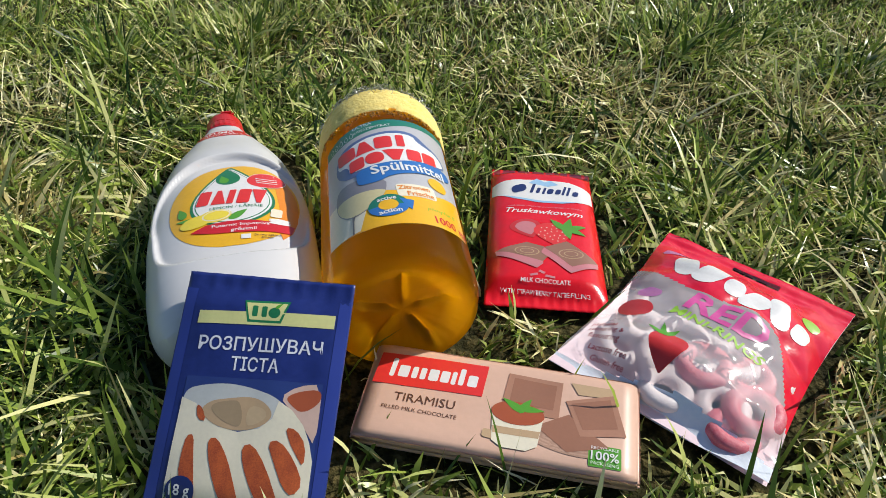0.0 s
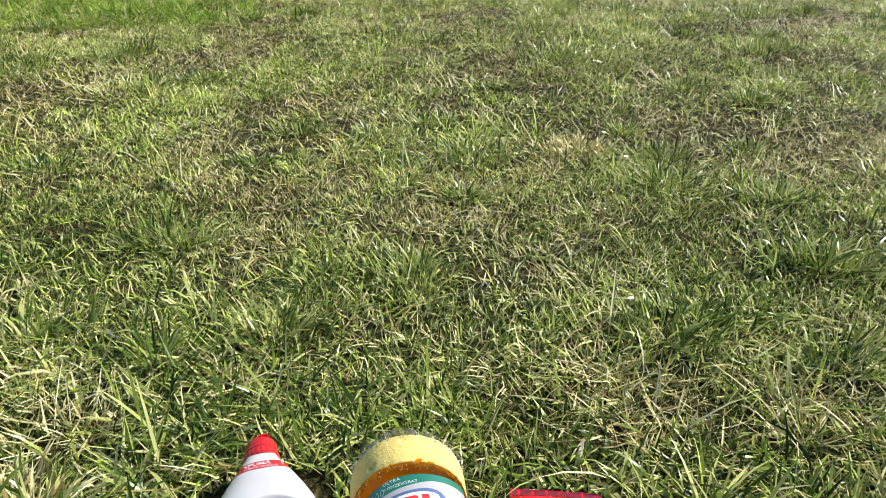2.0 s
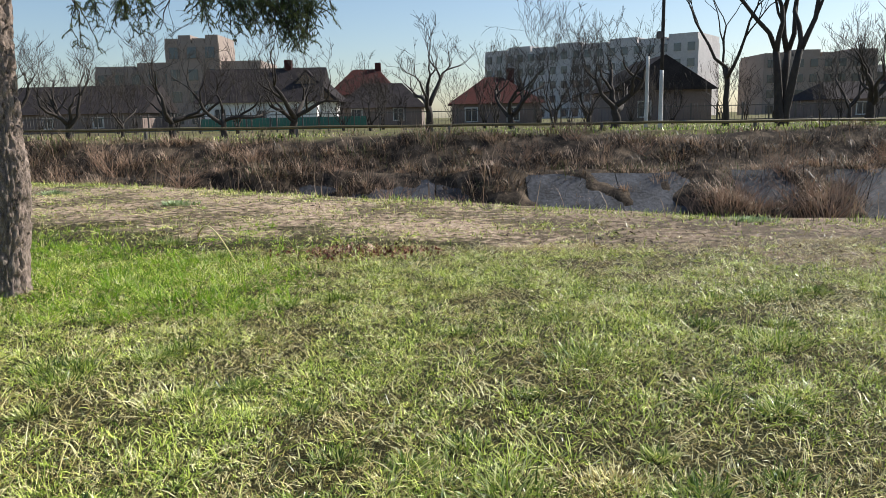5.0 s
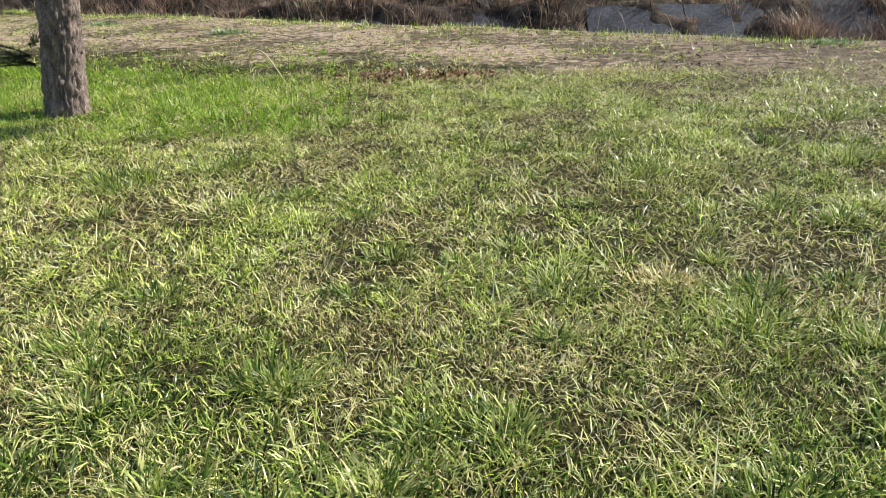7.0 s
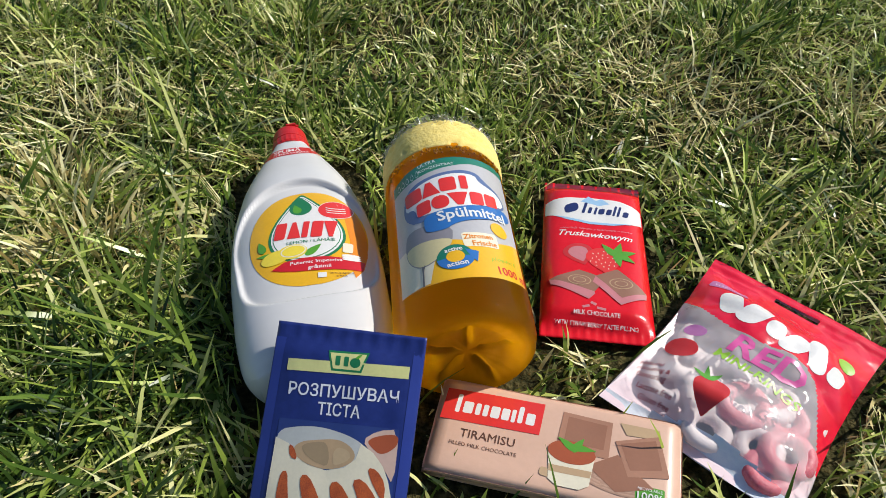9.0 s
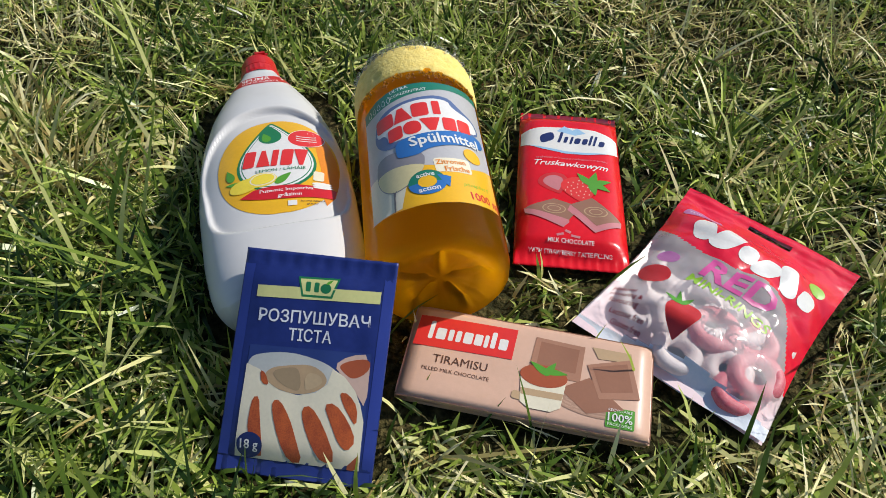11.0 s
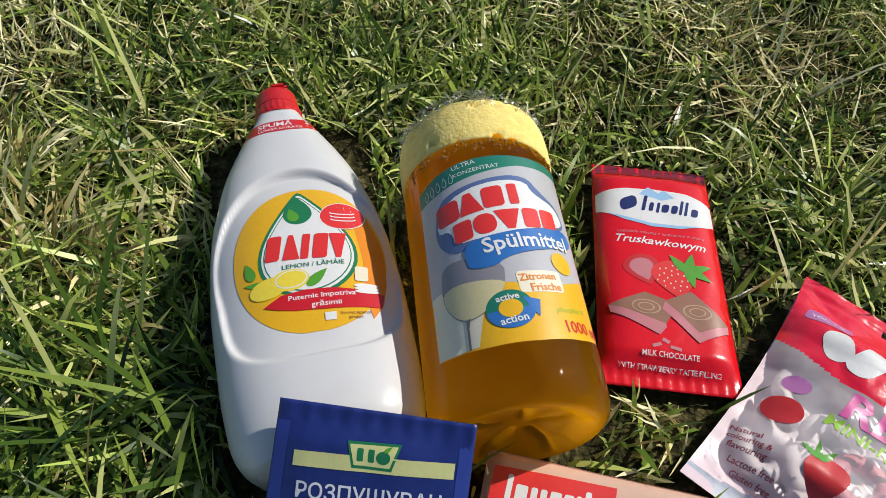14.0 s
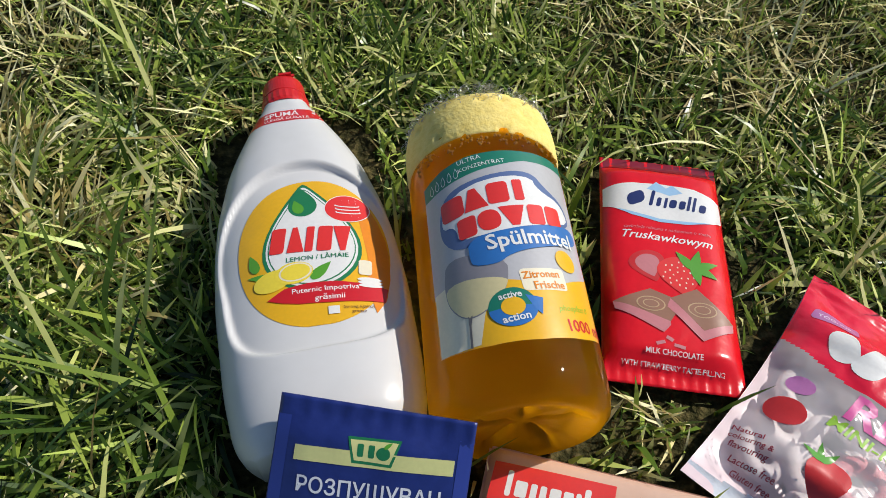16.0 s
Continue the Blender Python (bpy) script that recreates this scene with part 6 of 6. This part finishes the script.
def ring(cx, cy, cz, r, tr, rx, ry, col):
    r, tr = r / 1000, tr / 1000
    bm = bmesh.new()
    n1, n2 = 30, 12
    vs = [[bm.verts.new(((r + tr * math.cos(b)) * math.cos(a), (r + tr * math.cos(b)) * math.sin(a), tr * 0.85 * math.sin(b))) for b in [2 * math.pi * j / n2 for j in range(n2)]] for a in [2 * math.pi * i / n1 for i in range(n1)]]
    for i in range(n1):
        for j in range(n2):
            bm.faces.new((vs[i][j], vs[(i + 1) % n1][j], vs[(i + 1) % n1][(j + 1) % n2], vs[i][(j + 1) % n2]))
    for v in bm.verts:
        v.co *= 1 + 0.05 * noise.noise(v.co * 180)
    ob = part("gummy_ring", bm, col, bag, "sugared red gummy ring" if col is gummy_red else "white yoghurt gummy ring", True)
    ob.matrix_basis = pose(cx / 1000, cy / 1000, cz / 1000, rx, ry, 0)


for cx, cy, cz, r, rx, ry, col in ((40, 34, 9, 11, 8, -8, gummy_red), (36, 19, 2, 10, -24, 8, gummy_red), (7.7, 47, 11, 11, 5, 6, gummy_red), (30, 54, 9, 10, 10, -12, gummy_red), (-10, 60, 9, 11, 8, 10, gummy_white), (-33, 55, 5, 10, -8, 16, gummy_white), (-32, 76, 5, 10.5, 6, 16, gummy_white),
                                (-2, 20, 5, 10.5, -20, 4, gummy_white), (20, 62, 9.5, 10.5, 4, -6, gummy_white), (38, 62, 4, 9.5, 4, -20, gummy_white), (-12, 40, 7, 10.5, 20, 12, gummy_white), (2, 80, 8, 10.5, 6, 0, gummy_white), (4, 52, 6, 9.5, 2, -8, gummy_white), (26, 30, 2, 10, 16, 0, gummy_white), (-34, 34, 3, 10, -10, 22, gummy_white), (26, 82, 6, 10, 8, -12, gummy_white)):
    ring(cx, cy, cz * 0.55 - 1.0, r, 5.0, 0.35 * rx, 0.35 * ry, col)


def bwrap(u, v):
    return bag_shape(u, v)


artwork("plaque", block(-38.5, 124, 25, 10.5, 2, 0.1, 3), bwrap, 1, INK["lilac"], bag, "lilac plaque")
artwork("plaque_word", lettering("YOGHURT", -38, 123.4, 21, 2, bold=0.015), bwrap, 2, INK["pale"], bag, "white word YOGHURT", 0)
# brand mark: plain rounded white shapes
for cx, cy, w, h, tn in ((-31, 105, 13, 22, 24), (-15, 103, 14, 26, -24), (0, 98, 12, 14, 10), (13, 96, 13, 20, -30), (27, 98, 11, 25, 20), (41, 95, 10, 15, -4)):
    artwork("logo_shape", block(cx, cy, w, h, tn, 0.05, min(w, h) * 0.46), bwrap, 1.5 + 0.02 * cx / 10, INK["white"], bag, "white rounded shape of the brand mark")
artwork("logo_dot", oval(43, 111.5, 5.6, 5.2), bwrap, 2, INK["lime"], bag, "lime green dot of the brand mark")
artwork("kind_word", lettering("RED", 6, 73, 46, 0, 0.12, 0.03, 17), bwrap, 2, INK["pink"], bag, "pink word RED", 4)
artwork("kind_word", lettering("MINI-RINGS", 6, 58, 54, -4, 0.1, 0.02, 7.5), bwrap, 3, INK["lime"], bag, "green words MINI-RINGS", 4)
artwork("cherry_print", oval(-38, 53, 9.0, 8.0), bwrap, 3, INK["strawberry"], bag, "red cherry print")
artwork("cherry_print", oval(-38, 71, 6.5, 6.0), bwrap, 3, INK["lilac"], bag, "purple berry print")
artwork("strawberry_print", drop_shape(-10, 30, 11.5, 10.5, 195), bwrap, 4, INK["strawberry"], bag, "red strawberry print")
for k, a in enumerate((60, 110, 160)):
    artwork("strawberry_leaf", drop_shape(-15 + 5 * math.cos(radians(a)), 37 + 4 * math.sin(radians(a)), 2.0, 5.0, a - 90), bwrap, 5 + k * 0.3, INK["leaf"], bag, "green strawberry leaf")
for txt, x, y, w in (("Natural", -46, 33, 13), ("colouring &", -43, 28.4, 19), ("flavouring", -42, 24, 17), ("Lactose free", -36, 18.6, 21), ("Gluten free", -33, 13.6, 19)):
    artwork("claim_line", lettering(txt, x, y, w, 2, bold=0.01), bwrap, 2, INK["maroon"], bag, "dark red words " + txt.replace(" &", ""), 0)

# ---- grass ----
FEET = [  # resting places: pose, half width, from, to, height kept clear
    (soap.matrix_world, 0.049, 0.0, 0.262), (maxi.matrix_world, 0.042, 0.0, 0.190), (choc.matrix_world, 0.038, -0.001, 0.169), (terra.matrix_world, 0.070, -0.001, 0.059), (eko.matrix_world, 0.042, -0.001, 0.119), (bag.matrix_world, 0.060, -0.001, 0.154)]


def covered(P, grow=0.0):
    """Which points lie under or over a thing, and the height of its top there."""
    hit, top = np.zeros(len(P), bool), np.full(len(P), -1.0)
    for m, hw, a, b in FEET:
        inv = np.array(m.inverted())
        Q = P @ inv[:3, :3].T + inv[:3, 3]
        ins = (np.abs(Q[:, 0]) < hw + grow) & (Q[:, 1] > a - grow) & (Q[:, 1] < b + grow) & (Q[:, 2] < 0.05)
        hit |= ins
    return hit


def meadow(name, n, x0, x1, y0, y1, length, width, material, label, seed, segs=3, dens=None, lean=(1.05, 0.38), curl=(0.55, 0.6), near=False, clump=0.014, per=26):
    rs = np.random.RandomState(seed)
    x, y = rs.uniform(x0, x1, n), rs.uniform(y0, y1, n)
    keep = np.abs(x - 0.05) < 0.75 + 0.82 * (y + 0.55)       # the wedge of meadow that is looked over
    x, y = x[keep], y[keep]
    if dens:
        k = np.array([dens(a, b) for a, b in zip(x, y)]) > rs.uniform(0, 1, len(x))
        x, y = x[k], y[k]
    n = len(x)
    # six in ten blades grow in tussocks, fanning out from the middle
    spread = clump * rs.uniform(0.6, 1.5, n)
    own = rs.randint(0, n, max(1, n // per))
    pick = own[rs.randint(0, len(own), n)]
    tus = rs.uniform(0, 1, n) < 0.62
    dx, dy = rs.normal(0, 1, n) * spread[pick], rs.normal(0, 1, n) * spread[pick]
    x, y = np.where(tus, x[pick] + dx, x), np.where(tus, y[pick] + dy, y)
    vig = rs.uniform(0.35, 1.9, n)[pick]
    inside = (y < y1 + 0.05) & (y > y0 - 0.05)
    x, y, dx, dy, tus, vig = (q[inside] for q in (x, y, dx, dy, tus, vig))
    n = len(x)
    z = np.array([ground_z(a, b) for a, b in zip(x, y)])
    tuft = np.array([noise.noise((a * 7, b * 7, seed)) for a, b in zip(x, y)])
    P = np.stack([x, y, z - 0.003], 1)
    L = rs.uniform(*length, n) * (0.8 + 0.8 * np.maximum(0, tuft)) * rs.choice([0.55, 0.9, 1.0, 1.35], n) * np.where(tus, vig, 0.8)
    L = L * (1 - 0.45 * np.clip((y - 0.1) / 0.4, 0, 1) * (y < 1.2 if near else 0))
    W = rs.uniform(*width, n) * (1 - 0.32 * np.clip((y - 0.1) / 0.4, 0, 1) * (1.0 if near else 0))
    flow = np.array([noise.noise((a * 3, b * 3, seed + 20.0)) for a, b in zip(x, y)]) * 5
    H = np.where(tus, np.arctan2(dy, dx) + rs.normal(0, 0.7, n), flow + rs.normal(0, 1.8, n))
    le, cu = np.abs(rs.normal(*lean, n)) * np.where(tus, 0.92, 1.05), rs.normal(*curl, n)
    if near:
        ok = ~covered(P, 0.0)
        d = np.stack([np.cos(H), np.sin(H), np.zeros(n)], 1)
        for f_ in (0.3, 0.6, 0.95):
            reach = P + d * (L * f_ * np.sin(np.minimum(1.5, le + cu * 0.4)))[:, None]
            ok &= ~(covered(reach, 0.001) & (rs.uniform(0, 1, n) > 0.012))
        P, L, W, H, le, cu, z = P[ok], L[ok], W[ok], H[ok], le[ok], cu[ok], z[ok]
    return blade_mesh(name, P, L, W, H, le, cu, material, label, "grass", segs, rs.normal(0, 0.5, len(P)), z)


def green_d(x, y):
    a = noise.noise((x * 2.4, y * 2.4, 1.0)) + 0.8 * noise.noise((x * 7, y * 7, 2.0)) + 0.5 * noise.noise((x * 17, y * 17, 5.0))
    return (0.74 + 1.0 * a - 0.06 * step01(y, 0.5, 1.2)) * (1 - 0.9 * worn(x, y))


# worn holes in the turf: place and radius
HOLES = ((-0.16, 1.15, 0.05), (-0.01, 0.72, 0.045), (0.33, 0.99, 0.06), (-0.49, 0.62, 0.04), (-0.60, 0.85, 0.05), (0.21, 0.57, 0.035), (-0.75, 1.3, 0.07), (0.62, 1.5, 0.08), (0.05, 1.75, 0.06), (-0.4, 2.0, 0.09))


def worn(x, y):
    return max(1 - step01(math.hypot(x - a, (y - b) * 1.3) * (1 + 0.5 * noise.noise((x * 25, y * 25, 3.0))), 0.5 * r, 1.15 * r) for a, b, r in HOLES)


def straw_d(x, y):
    return 0.52 + 0.28 * step01(y, 0.35, 0.7) + 0.15 * step01(x, 0.2, 0.8) - 0.6 * noise.noise((x * 2.4, y * 2.4, 1.0)) - 0.45 * noise.noise((x * 7, y * 7, 2.0)) + 0.6 * noise.noise((x * 5, y * 5, 8.0))


def open_d(x, y):
    if y > edge_y(x) - 0.02:
        return 0.0
    w = y + 0.34 * x + 1.3 * noise.noise((x * 0.8, y * 0.8, 3.0))
    bare = step01(w, 3.3, 4.1) * (1 - step01(edge_y(x) - y, 0.5, 0.15) * 0) * step01(edge_y(x) - y, 0.12, 0.4)
    lit = step01(x, 0.4, 1.6) * step01(w, 2.5, 3.3)
    if math.hypot((x - 0.95) / 0.26, (y - 2.05) / 0.13) < 1 + 0.4 * noise.noise((x * 9, y * 9, 1)):
        return 0.12
    return (0.88 + 0.5 * noise.noise((x * 1.7, y * 1.7, 6.0)) + 0.4 * noise.noise((x * 5, y * 5, 16.0))) * (1 - 0.5 * bare) * (1 - 0.5 * lit)


def tussocks(name, spots, material, label, seed):
    """Dense rank tufts that stand out of the short turf: place, radius, blade length."""
    rs = np.random.RandomState(seed)
    out = [[], [], [], [], [], [], []]
    for a, b, r, ln in spots:
        k = int(60 + 2600 * r)
        dx, dy = rs.normal(0, r * 0.5, k), rs.normal(0, r * 0.38, k)
        out[0].append(a + dx), out[1].append(b + dy), out[2].append(ln * rs.uniform(0.45, 1.15, k)), out[3].append(rs.uniform(0.0014, 0.0042, k))
        out[4].append(np.arctan2(dy, dx) + rs.normal(0, 0.8, k)), out[5].append(np.abs(rs.normal(0.75, 0.35, k))), out[6].append(rs.normal(0.7, 0.5, k))
    x, y, L, W, H, le, cu = (np.concatenate(q) for q in out)
    z = np.array([ground_z(a, b) for a, b in zip(x, y)])
    P = np.stack([x, y, z - 0.003], 1)
    ok = ~covered(P, 0.03)
    return blade_mesh(name, P[ok], L[ok], W[ok], H[ok], le[ok], cu[ok], material, label, "grass", 3, rs.normal(0, 0.5, len(P))[ok], z[ok])


def fade(y, lo, hi):
    return 1 - step01(y, lo, hi)


# Share of near blades dimmed by the darker colour, rising toward the viewer.
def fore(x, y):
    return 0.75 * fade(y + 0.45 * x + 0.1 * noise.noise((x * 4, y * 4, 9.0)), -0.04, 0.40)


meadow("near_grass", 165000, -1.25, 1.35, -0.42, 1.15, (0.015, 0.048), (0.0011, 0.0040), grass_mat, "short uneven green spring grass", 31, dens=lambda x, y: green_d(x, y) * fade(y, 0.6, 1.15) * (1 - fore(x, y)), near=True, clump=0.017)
meadow("dark_grass", 128000, -1.0, 1.0, -0.42, 0.5, (0.020, 0.060), (0.0015, 0.0044), dark_grass_mat, "green grass around the packets, darkened in its colour", 39, dens=lambda x, y: 0.8 * green_d(x, y) * fore(x, y), near=True, clump=0.017)
meadow("near_straw", 130000, -1.25, 1.35, -0.42, 1.15, (0.018, 0.060), (0.0008, 0.0026), straw_mat, "dead straw coloured grass between the green", 32, dens=lambda x, y: 1.05 * straw_d(x, y) * fade(y, 0.6, 1.15) * (1 - 0.6 * fore(x, y)), lean=(1.35, 0.3), curl=(0.2, 0.6), near=True)
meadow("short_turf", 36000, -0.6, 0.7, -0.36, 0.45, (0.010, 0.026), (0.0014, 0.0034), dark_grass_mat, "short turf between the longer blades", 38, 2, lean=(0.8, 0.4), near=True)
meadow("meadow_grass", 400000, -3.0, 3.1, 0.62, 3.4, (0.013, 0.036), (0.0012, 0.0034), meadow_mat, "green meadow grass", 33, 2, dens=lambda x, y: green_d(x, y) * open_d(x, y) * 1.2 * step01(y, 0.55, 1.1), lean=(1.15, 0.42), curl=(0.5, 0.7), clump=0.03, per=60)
meadow("meadow_straw", 190000, -3.0, 3.1, 0.62, 3.6, (0.016, 0.046), (0.0011, 0.0027), straw_mat, "dead straw coloured meadow grass", 34, 2, dens=lambda x, y: straw_d(x, y) * 1.25 * min(1, open_d(x, y) + 0.25) * step01(y, 0.55, 1.1), lean=(1.35, 0.3), curl=(0.2, 0.5), clump=0.03)
spots_ = [(-0.34, 0.60, 0.07, 0.05), (0.0, 0.50, 0.06, 0.05), (0.38, 1.66, 0.12, 0.05), (0.10, 0.92, 0.09, 0.05), (0.42, 0.80, 0.08, 0.05), (-0.62, 0.36, 0.07, 0.055), (0.55, 0.52, 0.07, 0.055), (0.95, 1.75, 0.12, 0.05), (1.15, 2.35, 0.13, 0.05), (0.30, 0.36, 0.06, 0.055), (-0.15, 0.36, 0.05, 0.05)]
rs = np.random.RandomState(61)
spots_ += [(rs.uniform(-1.1, 1.2) * (0.5 + 0.5 * b), b, rs.uniform(0.03, 0.08), rs.uniform(0.03, 0.05)) for b in rs.uniform(0.3, 2.6, 60)]
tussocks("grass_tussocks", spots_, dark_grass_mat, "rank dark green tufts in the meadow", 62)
straw_spots = [(-0.24, 0.03, 0.06, 0.045), (-0.30, 0.10, 0.05, 0.045), (0.30, 0.97, 0.07, 0.04)]
tussocks("straw_tussocks", straw_spots, straw_mat, "bleached tufts of dead grass", 63)
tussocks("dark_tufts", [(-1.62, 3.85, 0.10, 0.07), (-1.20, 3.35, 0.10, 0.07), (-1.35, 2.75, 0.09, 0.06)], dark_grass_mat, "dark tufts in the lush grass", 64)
meadow("lush_grass", 50000, -3.6, -0.6, 2.2, 4.6, (0.025, 0.065), (0.003, 0.006), lush_mat, "bright lush grass by the spruce", 35, 2, clump=0.03, per=30, dens=lambda x, y: (step01(0.15 - x - 0.6 * (y - 3), 0.6, 1.5) * (1 - step01(y + 0.34 * x, 2.9, 3.3)) + 0.5 * noise.noise((x * 2, y * 2, 3))))
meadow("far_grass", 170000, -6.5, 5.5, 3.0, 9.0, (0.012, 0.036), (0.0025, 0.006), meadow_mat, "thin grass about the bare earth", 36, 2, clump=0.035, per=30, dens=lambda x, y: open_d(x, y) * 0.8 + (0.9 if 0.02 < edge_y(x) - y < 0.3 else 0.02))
meadow("far_straw", 50000, -6.5, 5.5, 3.0, 9.0, (0.02, 0.055), (0.003, 0.006), straw_mat, "dead grass about the bare earth", 37, 2, dens=lambda x, y: 0.12 + 0.25 * open_d(x, y) if y < edge_y(x) else 0.0, lean=(1.1, 0.35))
# coarser turf round about, off the line of sight
rs = np.random.RandomState(46)
n = 62000
x, y = rs.uniform(-5, 5, n), rs.uniform(-3.2, 3.2, n)
ok = (np.abs(x - 0.05) > 0.72 + 0.82 * np.maximum(0, y + 0.55)) | (y < -0.42)
ok &= np.array([noise.noise((a * 2, b * 2, 5.0)) + 0.75 > rs.uniform(0, 1) for a, b in zip(x, y)])
ok &= np.hypot(x - 0.02, y + 0.5) > 0.22
x, y = x[ok], y[ok]
n = len(x)
z = np.array([ground_z(a, b) for a, b in zip(x, y)])
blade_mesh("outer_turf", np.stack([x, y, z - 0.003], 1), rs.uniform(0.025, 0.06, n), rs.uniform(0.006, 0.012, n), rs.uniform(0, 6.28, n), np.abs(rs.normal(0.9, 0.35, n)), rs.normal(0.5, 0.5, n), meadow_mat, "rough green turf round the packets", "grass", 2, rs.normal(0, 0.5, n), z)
rs = np.random.RandomState(44)
n = 9000
x = rs.uniform(-7.5, 6.5, n)
x = x[np.array([0.45 + 1.1 * noise.noise((a * 1.6, 4.0, 2.0)) + 0.6 * noise.noise((a * 6, 1.0, 2.0)) for a in x]) > rs.uniform(0, 1, n)]
n = len(x)
y = np.array([edge_y(a) for a in x]) - np.abs(rs.normal(0, 0.13, n)) + 0.06
z = np.array([ground_z(a, b) for a, b in zip(x, y)])
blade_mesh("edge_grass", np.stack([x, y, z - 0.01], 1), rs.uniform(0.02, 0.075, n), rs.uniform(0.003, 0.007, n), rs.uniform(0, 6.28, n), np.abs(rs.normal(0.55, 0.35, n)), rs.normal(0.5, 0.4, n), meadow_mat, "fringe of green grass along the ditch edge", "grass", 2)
n = 80
x = rs.uniform(-7, 6, n) - 1.5 * rs.uniform(0, 1, n)
y = np.array([edge_y(a) for a in x]) + rs.uniform(-0.15, 0.5, n)
z = np.array([ground_z(a, b) for a, b in zip(x, y)])
blade_mesh("dead_stalks", np.stack([x, y, z - 0.02], 1), rs.gamma(4, 0.07, n), rs.uniform(0.003, 0.006, n), rs.uniform(0, 6.28, n), np.abs(rs.normal(0.25, 0.2, n)), rs.normal(0.3, 0.4, n), tuft_mat, "tall dead weed stalks by the ditch", "weeds", 3)

rs = np.random.RandomState(45)
n = 13000
x, y = rs.uniform(-6.5, 5.5, n), rs.uniform(2.6, 8.5, n)
ok = np.array([b < edge_y(a) - 0.05 and step01(b + 0.34 * a + 1.3 * noise.noise((a * 0.8, b * 0.8, 3.0)), 2.8, 3.8) > rs.uniform(0, 1) for a, b in zip(x, y)])
x, y = x[ok], y[ok]
n = len(x)
z = np.array([ground_z(a, b) for a, b in zip(x, y)])
blade_mesh("leaf_litter", np.stack([x, y, z + 0.002], 1), rs.uniform(0.010, 0.04, n), rs.uniform(0.004, 0.010, n), rs.uniform(0, 6.28, n), rs.uniform(0.9, 1.6, n), rs.normal(0.1, 0.5, n), bank_mat, "brown dead leaves and crumbs of soil", "leaf litter", 2, rs.normal(0, 0.5, n), z)

# blades that stand up before the packets and lie over their lower edges
rs = np.random.RandomState(71)
fx, fy = [], []
for m, hw, a, b in FEET:
    k = 5 if hw > 0.045 else 3
    for i in range(k):
        q = m @ Vector((rs.uniform(-hw, hw), a - rs.uniform(0.002, 0.014), 0))
        fx.append(q.x), fy.append(q.y)
x, y = np.array(fx), np.array(fy)
n = len(x)
z = np.array([ground_z(a, b) for a, b in zip(x, y)])
blade_mesh("overlying_blades", np.stack([x, y, z], 1), rs.uniform(0.024, 0.048, n), rs.uniform(0.0012, 0.0030, n), rs.uniform(0.2, 2.9, n), np.abs(rs.normal(0.5, 0.25, n)), rs.normal(0.5, 0.3, n), grass_mat, "green blades standing up against the packets", "grass", 3, rs.normal(0, 0.5, n))
